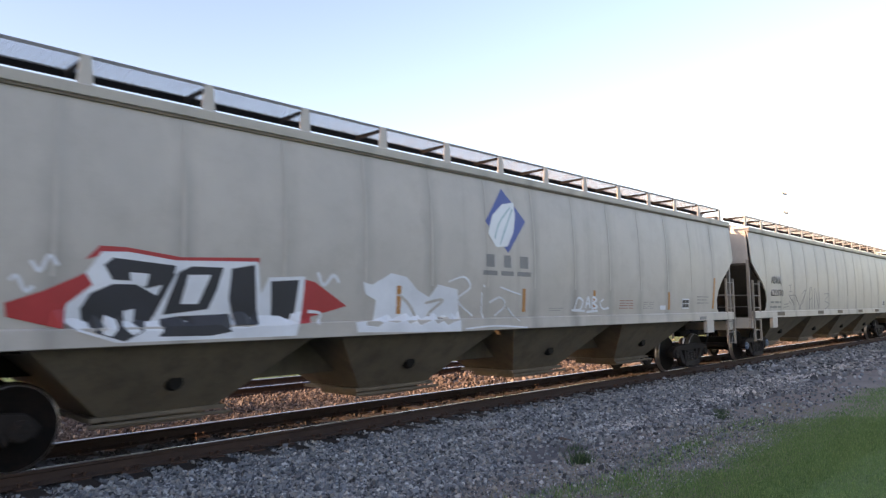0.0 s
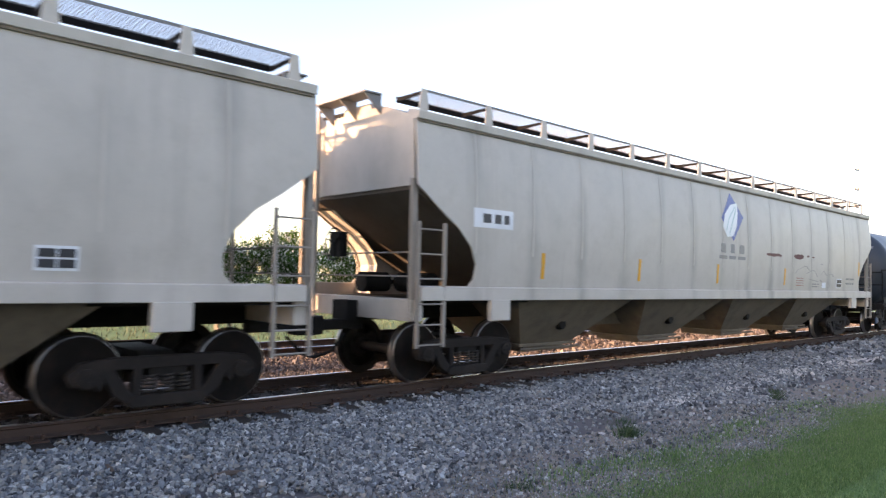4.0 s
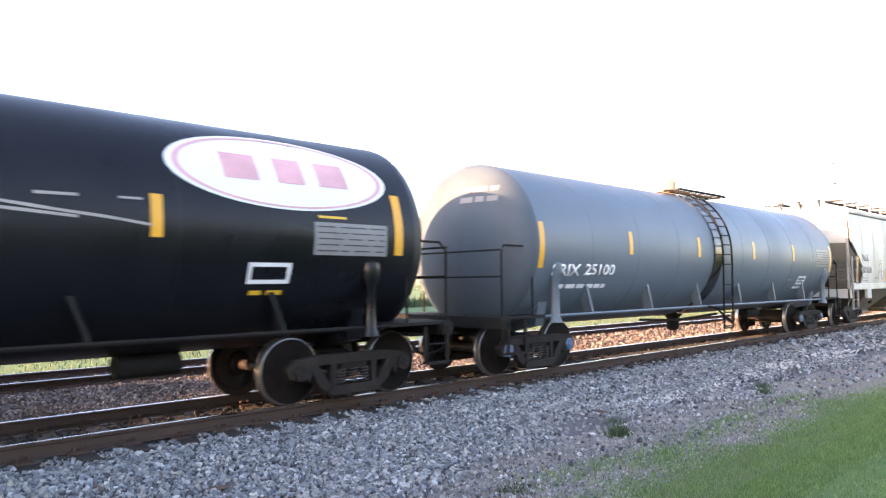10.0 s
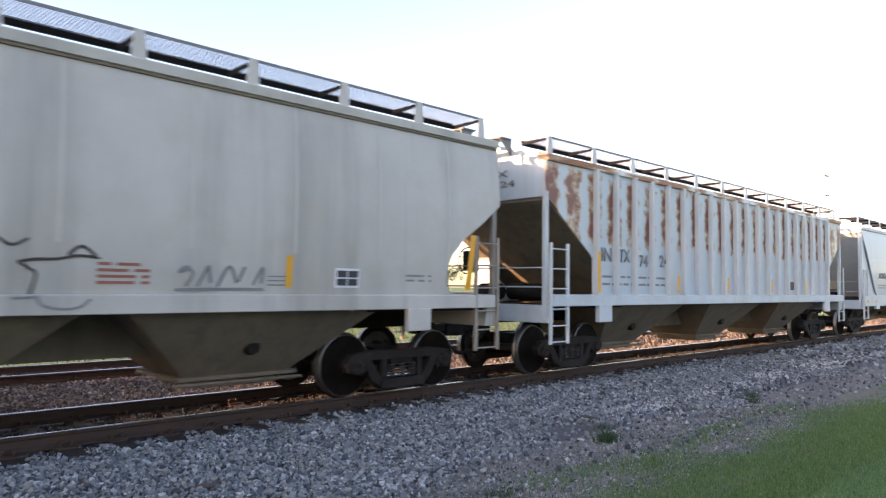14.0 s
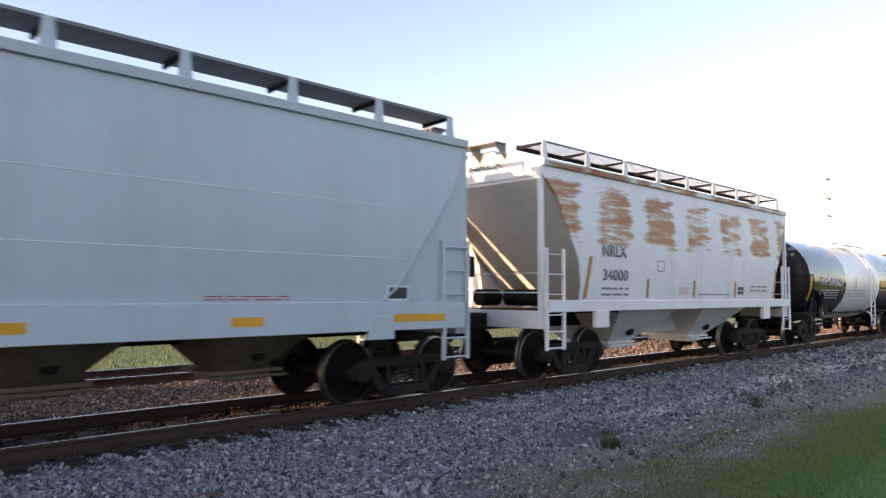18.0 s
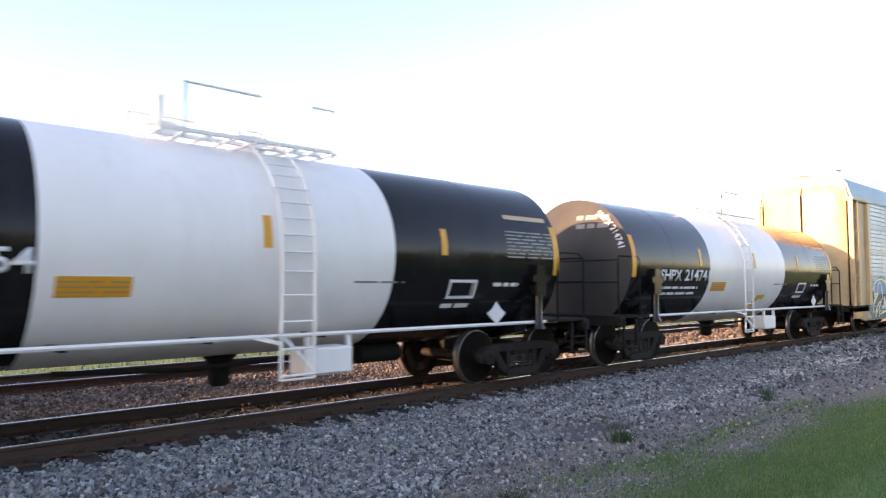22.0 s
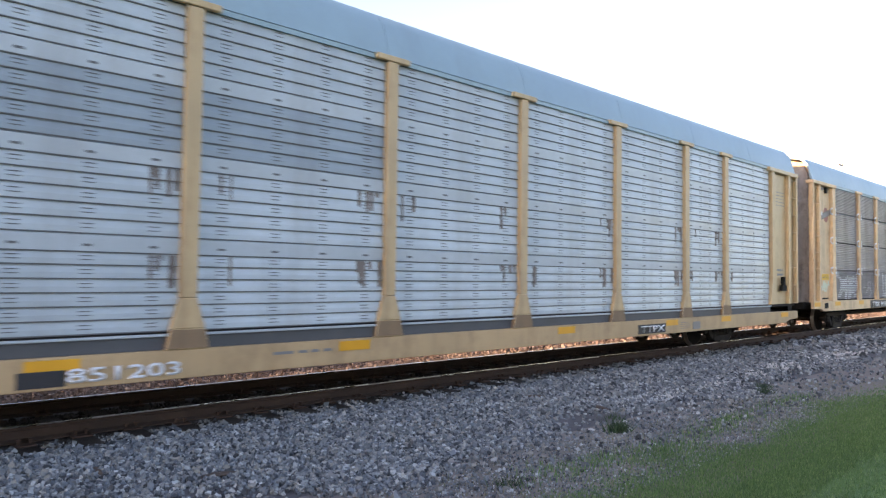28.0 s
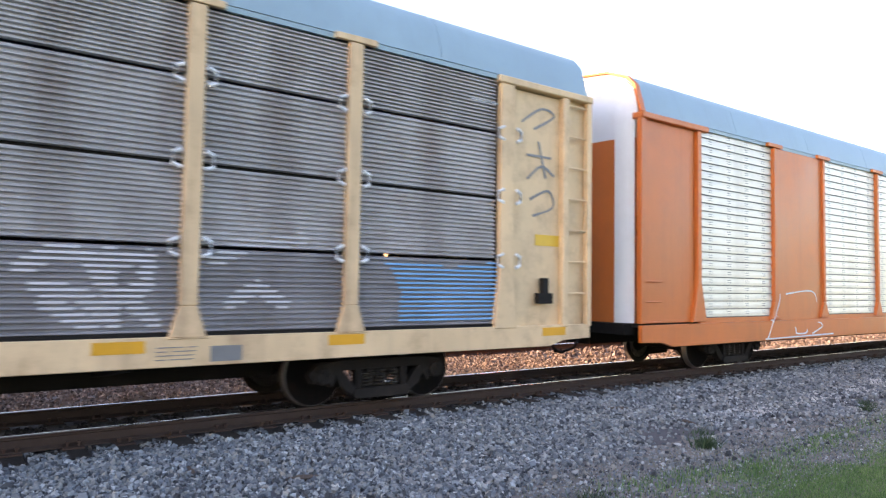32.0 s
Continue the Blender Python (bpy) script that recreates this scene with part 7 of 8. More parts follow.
# banded tanks
W_, S_ = on_tank(1.38, 2.12), on_tank(1.43, 2.15)
words("WA", -4.98, 1.96, 0.62, 0.27, W_, M_LETWHITE, tank_w)
words("GX6025", -4.30, 1.95, 1.50, 0.27, W_, M_LETWHITE, tank_w)
bars(-4.9, -3.1, 0, 1.50, 1.84, M_LETWHITE, tank_w, lines=4, seed=30, wrap=W_, ratio=0.3)
strips(tank_w, [-5.88, 5.4], 1.45, 2.30, W_, w=0.14)
strips(tank_w, [-1.22, 1.10], 1.80, 2.26, W_, w=0.10)
strips(tank_w, [3.55], 1.85, 2.2, W_, w=0.12)
patch(tank_w, 1.95, 2.78, 1.97, 2.22, W_, M_ORANGESIGN, "orange_placard", "orange warning placard")
bars(-2.3, 0.1, 0, 1.55, 1.85, M_LETGREY, tank_w, lines=3, seed=31, wrap=W_, ratio=0.25)
bars(3.93, 5.0, 0, 2.0, 2.60, M_LETPALE, tank_w, lines=9, seed=32, wrap=W_, ratio=0.5)
bars(2.27, 3.62, 0, 2.58, 2.66, M_LETWHITE, tank_w, lines=1, seed=33, wrap=W_, ratio=0.6)
bars(2.0, 2.74, 0, 2.01, 2.18, M_LETGREY, tank_w, lines=3, seed=72, wrap=lambda u, v, o: W_(u, v, o + 0.006), ratio=0.2)
bars(1.9, 3.4, 0, 1.80, 1.88, M_LETWHITE, tank_w, lines=1, seed=73, wrap=W_, ratio=0.25)
blob([(4.77, 1.26), (4.95, 1.44), (5.13, 1.26), (4.95, 1.08)], lambda u, v, o: Vector((u, -1.43 - o, v)), M_LETWHITE, tank_w, "hazard_diamond", "white diamond placard")
bars(4.85, 5.05, 0, 1.18, 1.34, M_LETBLACK, tank_w, lines=2, seed=74, wrap=lambda u, v, o: Vector((u, -1.443 - o, v)), ratio=0.2)
frame_box(tank_w, 4.05, 4.55, 1.64, 1.85, W_, M_LETWHITE, w=0.04)
for car, num, sd in ((tank_s, "214754", 40), (tank_q, "214741", 50)):
    words("SHPX", -4.92, 1.79, 0.94, 0.25, S_, M_LETWHITE, car)
    words(num, -3.82, 1.79, 1.20, 0.26, S_, M_LETWHITE, car)
    bars(-4.97, -3.1, 0, 1.44, 1.70, M_LETWHITE, car, lines=2, seed=sd, wrap=S_, ratio=0.4)
    strips(car, [-5.98, 5.74], 1.86, 2.74, S_, w=0.15)
    strips(car, [-3.08, -0.06, 2.96], 2.14, 2.55, S_, w=0.12)
    patch(car, -2.42, -1.66, 1.55, 1.77, S_, M_ORANGESIGN, "orange_placard", "orange warning placard")
    bars(-2.40, -1.68, 0, 1.58, 1.74, M_LETGREY, car, lines=3, seed=sd + 1, wrap=lambda u, v, o: S_(u, v, o + 0.006), ratio=0.2)
    bars(4.42, 5.64, 0, 2.13, 2.62, M_LETPALE, car, lines=8, seed=sd + 2, wrap=S_, ratio=0.4)
    patch(car, 4.50, 5.62, 2.81, 2.89, S_, M_SALMON, "faded_label", "faded salmon label strip")
    frame_box(car, 3.12, 3.74, 1.47, 1.77, S_, M_LETWHITE, w=0.045)
    patch(car, 3.62, 3.70, 1.51, 1.74, S_, M_LETGREY, "stencil_fill")
    bars(3.08, 3.68, 0, 1.30, 1.42, M_LETWHITE, car, lines=1, seed=sd + 4, wrap=S_)
    bars(4.13, 4.75, 0, 1.64, 1.75, M_LETWHITE, car, lines=1, seed=sd + 5, wrap=S_)
    blob([(3.90, 1.22), (4.02, 1.30), (4.12, 1.42), (4.22, 1.30), (4.34, 1.22), (4.22, 1.12), (4.12, 1.04), (4.02, 1.12)], lambda u, v, o: Vector((u, -1.43 - o, v)), M_LETWHITE, car, "hazard_diamond", "white diamond placard")
    bars(1.3, 2.2, 0, 1.70, 1.75, M_LETGREY, car, lines=1, seed=sd + 6, wrap=S_)
# lettering on the tank heads
def on_head(car, hc, r, zc, dish=None, bulge=None):
    def place(u, v, off=0.0):   # u across to the right as seen from the front (towards -y), v up
        rho = min(0.99, math.hypot(u, v - zc) / r)
        return Vector((-hc - (dish * (1 - rho * rho) if dish else (bulge or HEAD * r) * math.sqrt(1 - rho * rho)) - off, -u, v))
    return place
for car, hc, r, zc, m, sd in ((tank_n, 7.85, 1.53, 2.3, M_LETWHITE, 60), (tank_j, 7.85, 1.53, 2.3, M_LETWHITE, 61), (tank_g, 7.5, 1.56, 2.345, M_LETWHITE, 62), (tank_w, 5.95, 1.38, 2.12, M_LETWHITE, 63), (tank_s, 6.08, 1.43, 2.15, M_LETWHITE, 64), (tank_q, 6.08, 1.43, 2.15, M_LETWHITE, 65)):
    ph = on_head(car, hc, r, zc, 0.32 if sd > 63 else None, 0.27 if sd == 63 else None)
    rnd, s_ = random.Random(sd), Shape()
    lines = 5 if sd < 62 else 2
    for k in range(lines):
        u, v = 0.15 + rnd.uniform(0, 0.1), zc + 0.95 - 0.19 * k
        while u < 0.95:
            w = rnd.uniform(0.1, 0.3)
            s_.grid([[ph(a, b, 0.012) for a in (u, u + w)] for b in (v, v + 0.10)], (0.006, 0, 0))
            u += w + 0.06
    part("head_lettering", s_, M_LETGREY, car, smooth=False)
for car, body in ((tank_s, "SHPX 214754"), (tank_q, "SHPX 214741")):
    # lettering that runs down the rim of the head
    ph = on_head(car, 6.08, 1.43, 2.15, 0.32)
    run = lambda u, v, o=0.0: ph((1.22 + v) * math.cos(1.02 - u / 1.28), 2.15 + (1.22 + v) * math.sin(1.02 - u / 1.28), o + 0.006)
    words(body, 0.0, 0.0, 0.98, 0.13, run, M_LETWHITE, car)
words("WAGX 6025", 0.0, 0.0, 0.72, 0.13, lambda u, v, o=0.0: Vector((-5.94 + v, -(1.38 + o) * math.cos(0.82 - u / 1.38), 2.12 + (1.38 + o) * math.sin(0.82 - u / 1.38))), M_LETWHITE, tank_w)
# auto racks
for car, sd in ((rack_k, 70), (rack_l, 80), (rack_m, 90)):
    fx = lambda u, v, o: Vector((u, -1.505 - o, v))
    for x in (-13.0, 12.3) if sd != 90 else ():
        bars(x, x + 0.55, 0, 3.7, 4.15, M_LETGREY, car, lines=5, seed=sd, wrap=fx, ratio=0.18)
        bars(x + 0.05, x + 0.45, 0, 1.75, 2.0, M_LETGREY, car, lines=2, seed=sd + 1, wrap=fx, ratio=0.45)
    sill = lambda u, v, o: Vector((u, -1.585 - o, v))
    zs_ = 0.87 if sd == 90 else 0.64
    for x in (-13.4, -11.59, -9.2, -5.92, -2.28, 2.4, 6.17, 8.78, 12.4):
        patch(car, x, x + 0.5, zs_, zs_ + 0.125, sill, M_YEL if sd != 70 else M_ORANGESIGN, "reflective_strip", n=1)
    bars(-3.25, -2.4, 0, zs_, zs_ + 0.06, M_LETGREY, car, lines=1, seed=sd + 3, wrap=sill, ratio=0.6)
    bars(6.78, 7.2, 0, zs_ - 0.1, zs_ + 0.07, M_LETGREY, car, lines=4, seed=sd + 4, wrap=sill, ratio=0.25)
    patch(car, 7.35, 7.7, zs_ - 0.12, zs_ + 0.05, sill, M_LETGREY, "data_plate", n=1)
sill = lambda u, v, o: Vector((u, -1.592 - o, v))
patch(rack_l, -5.98, -5.55, 0.50, 0.66, lambda u, v, o: Vector((u, -1.586 - o, v)), M_SPRAYBLACK, "blanked_patch", n=1)
words("851203", -5.55, 0.52, 1.15, 0.15, sill, M_SPRAYWHITE, rack_l)
patch(rack_l, 5.04, 6.14, 0.51, 0.70, lambda u, v, o: Vector((u, -1.586 - o, v)), M_SPRAYBLACK, "blanked_patch", n=1)
words("TTPX", 5.12, 0.54, 0.95, 0.13, sill, M_SPRAYWHITE, rack_l)
words("702850", -5.55, 0.56, 1.35, 0.15, sill, M_LETBLACK, rack_k)
patch(rack_m, -7.95, -5.1, 0.72, 1.0, lambda u, v, o: Vector((u, -1.586 - o, v)), M_SPRAYBLACK, "painted_out_patch", "black painted-out sill patch", n=1)
words("TTGX  941684", -7.75, 0.77, 1.9, 0.17, sill, M_SPRAYWHITE, rack_m)
fx = lambda u, v, o=0.0: Vector((u, -1.505 - o, v))
frame_box(rack_k, 12.23, 12.80, 3.13, 3.43, fx, M_LETGREY, w=0.015)
bars(12.27, 12.76, 0, 3.17, 3.39, M_LETGREY, rack_k, lines=4, seed=141, wrap=fx, ratio=0.2)
patch(rack_k, 12.32, 12.60, 2.96, 3.05, fx, M_SPRAYWHITE, "label_card", "small white card", n=1)
bars(12.32, 12.62, 0, 2.0, 2.74, M_LETGREY, rack_k, lines=9, seed=142, wrap=fx, ratio=0.3)
bars(-12.45, -12.05, 0, 1.95, 2.15, M_LETGREY, rack_l, lines=2, seed=143, wrap=fx, ratio=0.55)
patch(rack_l, -12.86, -12.45, 0.62, 0.77, lambda u, v, o: Vector((u, -1.586 - o, v)), M_LETBLACK, "blanked_patch", n=1)
# round badge and notices on the old rack
fx = lambda u, v, o=0.0: Vector((u, -1.505 - o, v))
blob([(-12.16 + 0.21 * math.cos(a), 3.735 + 0.235 * math.sin(a)) for a in [k * math.pi / 12 for k in range(24)]], fx, M_FADEDRED, rack_m, "round_badge", "faded red round badge with a grey bar")
blob([(-12.56, 3.56), (-11.76, 3.76), (-11.76, 3.95), (-12.56, 3.75)], fx, M_STAIN, rack_m, "badge_bar", off=0.010)
blob([(-12.54, 3.595), (-11.77, 3.79), (-11.77, 3.92), (-12.54, 3.72)], fx, M_LETGREY, rack_m, "badge_bar", off=0.015)
patch(rack_m, -12.52, -11.93, 1.69, 1.87, fx, M_LETYEL, "yellow_notice", "yellow notice plate", n=1)
bars(-12.48, -11.97, 0, 1.73, 1.83, M_STAIN, rack_m, lines=2, seed=151, wrap=lambda u, v, o=0.0: fx(u, v, o + 0.008), ratio=0.3)
patch(rack_m, -12.84, -12.75, 3.68, 3.79, lambda u, v, o=0.0: Vector((u, -1.602 - o, v)), M_SPRAYWHITE, "label_card", "small white card", n=1)
part("door_latch", Shape().box(-12.27, -12.12, -1.56, -1.50, 4.42, 4.60), M_UNDER, rack_m, bevel=0.008)
blob([(-12.80, 4.60), (-12.80, 4.51), (-12.62, 4.53), (-12.45, 4.48), (-12.30, 4.55), (-12.0, 4.53), (-11.82, 4.56), (-11.80, 4.60)], fx, M_STAIN, rack_m, "grime_streak", "dark grime under the cap beam")
part("deck_slot", Shape().box(-12.49, -11.95, -1.512, -1.50, 1.08, 1.13), M_UNDER, rack_m)
part("bracket_plate", Shape().box(-12.55, -12.25, -1.60, -1.585, 0.80, 0.97), M_UNDER, rack_m, bevel=0.006)
patch(rack_m, 12.3, 12.9, 2.25, 2.42, fx, M_LETYEL, "yellow_notice", "yellow notice plate", n=1)
strokes([[(-12.81, 1.40), (-12.66, 1.58), (-12.55, 1.36), (-12.40, 1.62), (-12.34, 1.34), (-12.20, 1.60), (-12.12, 1.36), (-11.98, 1.63), (-11.90, 1.50)], [(-12.78, 1.52), (-12.50, 1.47), (-12.20, 1.49), (-11.93, 1.58)],
         [(-12.72, 1.36), (-12.45, 1.39), (-12.15, 1.33)], [(-12.36, 1.66), (-12.28, 1.50), (-12.05, 1.44)]], fx, 0.065, M_SPRAYCREAM, rack_m)
# raised white dots imitate sky light seen through holes in the panels
hole_dots = Shape()
for xa, xb, z in ((-11.4, -10.6, 2.63), (-10.2, -9.7, 2.62), (-3.15, -2.4, 3.86), (-3.12, -2.45, 3.80), (-3.1, -2.5, 3.74), (-3.1, -1.0, 2.66), (-3.05, -2.4, 2.60), (11.0, 11.5, 4.3)):
    x = xa
    while x < xb:
        hole_dots.box(x, x + 0.035, -1.534, -1.50, z - 0.009, z + 0.009)
        x += 0.075
tagged(part("perforation", hole_dots, M_SPRAYWHITE, rack_m, smooth=False), kind="stuff")
clip_l, clip_r = Shape(), Shape()
clip_l.tube([(-0.13, -1.60, 0.10), (-0.22, -1.58, 0.06), (-0.22, -1.58, -0.06), (-0.13, -1.60, -0.10)], 0.025, 6)
clip_r.tube([(0.13, -1.60, 0.10), (0.22, -1.58, 0.06), (0.22, -1.58, -0.06), (0.13, -1.60, -0.10)], 0.025, 6)
cms = [c.mesh("panel_clip", [M_SPRAYWHITE]) for c in (clip_l, clip_r)]
for x in POSTS + (-11.7, 11.7):
    for z in (1.99, 2.94, 3.87):
        for cm in cms:
            part("panel_clip", cm, M_SPRAYWHITE, rack_m, at=pose(x, 0, z))

for car in (tank_s, tank_q):
    part("tool_box", Shape().box(0.5, 1.25, -1.42, -1.0, 0.50, 0.86), M_TANKWHITE, car, "white box under the tank", bevel=0.03)
    for x_ in (0.55, 1.2):
        part("box_hanger", Shape().box(x_ - 0.03, x_ + 0.03, -1.40, -1.34, 0.80, 1.04), M_TANKWHITE, car)
blob([(0.36, 1.09), (0.5, 1.42), (1.0, 1.44), (0.97, 1.32), (0.68, 1.31), (0.66, 1.11)], S_, M_LETYEL, tank_q, "bracket_mark", "yellow bracket-shaped mark")


# ---- ballast, ties, lawn ----
def island_material(name, ramp, rough=0.9, bump_scale=70.0):
    """Each stone or blade of a joined mesh takes its own tone."""
    m = bpy.data.materials.new(name)
    m.use_nodes = True
    nt = m.node_tree
    b = nt.nodes["Principled BSDF"]
    geo, cr, tc, nz, bp, mx = (nt.nodes.new(k) for k in ("ShaderNodeNewGeometry", "ShaderNodeValToRGB", "ShaderNodeTexCoord", "ShaderNodeTexNoise", "ShaderNodeBump", "ShaderNodeMix"))
    cr.color_ramp.interpolation = "LINEAR"
    els = cr.color_ramp.elements
    for k, (p, c) in enumerate(ramp):
        e = els[k] if k < 2 else els.new(p)
        e.position, e.color = p, (*c, 1)
    nt.links.new(geo.outputs["Random Per Island"], cr.inputs["Fac"])
    nz.inputs["Scale"].default_value = bump_scale
    nt.links.new(tc.outputs["Object"], nz.inputs["Vector"])
    mx.data_type, mx.blend_type = "RGBA", "MULTIPLY"
    mx.inputs["Factor"].default_value = 0.5
    nt.links.new(cr.outputs["Color"], mx.inputs["A"])
    nt.links.new(nz.outputs["Fac"], mx.inputs["B"])
    nt.links.new(mx.outputs["Result"], b.inputs["Base Color"])
    b.inputs["Roughness"].default_value = rough
    bp.inputs["Strength"].default_value, bp.inputs["Distance"].default_value = 0.3, 0.01
    nt.links.new(nz.outputs["Fac"], bp.inputs["Height"])
    nt.links.new(bp.outputs["Normal"], b.inputs["Normal"])
    return m


M_BALLAST = island_material("crushed_ballast", [(0.0, (0.045, 0.049, 0.054)), (1.0, (0.537, 0.571, 0.568)), (0.22, (0.126, 0.143, 0.161)), (0.42, (0.248, 0.264, 0.268)), (0.58, (0.183, 0.212, 0.243)), (0.75, (0.309, 0.305, 0.275)), (0.9, (0.367, 0.398, 0.408))])
# oily stones, darkened further for the train's shade between the rails
M_BALLASTOILSHADE = island_material("oily_shaded_ballast", [(0.0, (0.012, 0.010, 0.009)), (1.0, (0.075, 0.064, 0.056)), (0.5, (0.03, 0.025, 0.022))])
M_BALLASTRED = island_material("rusty_ballast", [(0.0, (0.036, 0.029, 0.027)), (1.0, (0.270, 0.243, 0.225)), (0.3, (0.081, 0.063, 0.056)), (0.55, (0.126, 0.104, 0.095)), (0.8, (0.180, 0.149, 0.135))])
M_BLADE = island_material("grass_blades", [(0.0, (0.048, 0.123, 0.035)), (1.0, (0.238, 0.343, 0.132)), (0.4, (0.092, 0.207, 0.056)), (0.75, (0.145, 0.273, 0.081))], 0.6)
M_DARKBLADE = island_material("dark_grass_blades", [(0.0, (0.014, 0.042, 0.012)), (1.0, (0.07, 0.12, 0.045)), (0.5, (0.03, 0.075, 0.022))], 0.7)
M_FIELD = island_material("field_blades", [(0.0, (0.05, 0.08, 0.035)), (1.0, (0.17, 0.19, 0.11)), (0.5, (0.09, 0.125, 0.06))], 0.8)
M_DRYBLADE = island_material("dry_blades", [(0.0, (0.12, 0.14, 0.05)), (1.0, (0.34, 0.29, 0.17)), (0.5, (0.20, 0.20, 0.09))], 0.8)

CUBE = np.array([(x, y, z) for x in (-1, 1) for y in (-1, 1) for z in (-1, 1)], float)
CUBE_F = np.array([(0, 1, 3, 2), (4, 6, 7, 5), (0, 4, 5, 1), (2, 3, 7, 6), (0, 2, 6, 4), (1, 5, 7, 3)])


def quick_mesh(name, verts, quads, mat, smooth=False):
    """A large joined mesh straight from arrays; faces all of one size."""
    me = bpy.data.meshes.new(name)
    n, k = quads.shape
    me.vertices.add(len(verts))
    me.vertices.foreach_set("co", verts.astype(np.float32).ravel())
    me.loops.add(n * k)
    me.loops.foreach_set("vertex_index", quads.astype(np.int32).ravel())
    me.polygons.add(n)
    me.polygons.foreach_set("loop_start", (np.arange(n) * k).astype(np.int32))
    me.polygons.foreach_set("use_smooth", np.zeros(n, bool))
    me.materials.append(mat)
    me.update(calc_edges=True)
    me.validate()
    return me


def random_turns(rng, n):
    qs = rng.normal(size=(n, 4))
    qs /= np.linalg.norm(qs, axis=1)[:, None]
    w, x, y, z = qs.T
    return np.stack([np.stack([1 - 2 * (y * y + z * z), 2 * (x * y - z * w), 2 * (x * z + y * w)], -1),
                     np.stack([2 * (x * y + z * w), 1 - 2 * (x * x + z * z), 2 * (y * z - x * w)], -1),
                     np.stack([2 * (x * z - y * w), 2 * (y * z + x * w), 1 - 2 * (x * x + y * y)], -1)], 1)


GZ = np.array([(y, ground_z(y)) for y in np.arange(-14, 40, 0.05)])


def stones(name, label, x0, x1, y0, y1, density, size, mat, seed, keep=None, lift=0.25):
    rng = np.random.default_rng(seed)
    n = int((x1 - x0) * (y1 - y0) * density)
    x, y = rng.uniform(x0, x1, n), rng.uniform(y0, y1, n)
    if keep is not None:
        ok = keep(x, y, rng)
        x, y = x[ok], y[ok]
        n = len(x)
    z = np.interp(y, GZ[:, 0], GZ[:, 1])
    r = size * rng.lognormal(0, 0.22, n)
    v = CUBE[None] * rng.uniform(0.5, 1.0, (n, 8, 1)) * rng.uniform(0.5, 1.0, (n, 1, 3))
    v = np.einsum("nij,nkj->nki", random_turns(rng, n), v) * r[:, None, None] * 0.85
    v += np.stack([x, y, z + r * lift], -1)[:, None]
    f = (CUBE_F[None] + 8 * np.arange(n)[:, None, None]).reshape(-1, 4)
    return tagged(new(name, quick_mesh(name, v.reshape(-1, 3), f, mat)), label, "ballast", kind="stuff")


def edge_fade(x, y, rng):
    """Full on the shoulder, thinning out into the dirt strip."""
    e = -3.75 + 0.35 * np.sin(x * 0.9) + 0.25 * np.sin(x * 2.3 + 1)
    on_tie = (np.abs(x[:, None] - TIE_X[None]).min(1) < 0.125) & (y > -1.33)
    return (rng.random(len(y)) < np.clip((y - e) / 0.7, 0.06, 1.0) * np.clip((-0.90 - y) / 0.30, 0.16, 1.0)) & ~on_tie


def off_ties(x, y, rng):
    return np.abs(x[:, None] - TIE_X[None]).min(1) > 0.12


# places of the ties along the near track
tie_rng = random.Random(5)
TIE_X = [-2.0]
while TIE_X[-1] < 45.5:
    TIE_X.append(TIE_X[-1] + tie_rng.uniform(0.49, 0.58))
TIE_X = np.array(TIE_X)


stones("ballast", "grey crushed stone ballast beside the track", 0.4, 9.5, -4.9, -0.86, 1250, 0.0295, M_BALLAST, 1, edge_fade, 0.45)
stones("ballast", "grey crushed stone ballast beside the track", 9.5, 20, -4.9, -0.86, 620, 0.037, M_BALLAST, 2, edge_fade, 0.45)
stones("ballast", "grey crushed stone ballast beside the track", 20, 52, -4.8, -0.86, 80, 0.07, M_BALLAST, 3, edge_fade)
stones("fine_gravel", "fine gravel strewn over bare dirt", 1.5, 14, -5.7, -3.7, 800, 0.011, M_BALLAST, 31, None, 0.6)
stones("ballast", "grey crushed stone ballast beside the track", -16, 0.4, -4.9, -0.86, 170, 0.05, M_BALLAST, 51, edge_fade)
stones("ballast", "rust-tinted ballast between the two tracks", -16, 0.5, 0.86, 4.55, 60, 0.06, M_BALLASTRED, 52)
stones("ballast", "dirty ballast between the rails, darkened as train shade", -16, 0.0, -0.66, 0.66, 110, 0.05, M_BALLASTOILSHADE, 53)
stones("ballast", "dark oily ballast under the near rail", 0.4, 22, -1.32, -0.86, 330, 0.03, M_BALLASTOILSHADE, 32, off_ties, 0.3)
stones("ballast", "dirty ballast between the rails, darkened as train shade", 0.0, 24, -0.66, 0.66, 260, 0.033, M_BALLASTOILSHADE, 4)
stones("ballast", "rust-tinted ballast between the two tracks", 0.5, 13, 0.86, 4.55, 330, 0.036, M_BALLASTRED, 5)
stones("ballast", "rust-tinted ballast between the two tracks", 13, 60, 0.86, 4.55, 70, 0.065, M_BALLASTRED, 6)
stones("ballast", "rust-tinted ballast of the far track", 1.5, 40, 4.9, 8.2, 55, 0.05, M_BALLASTRED, 7)

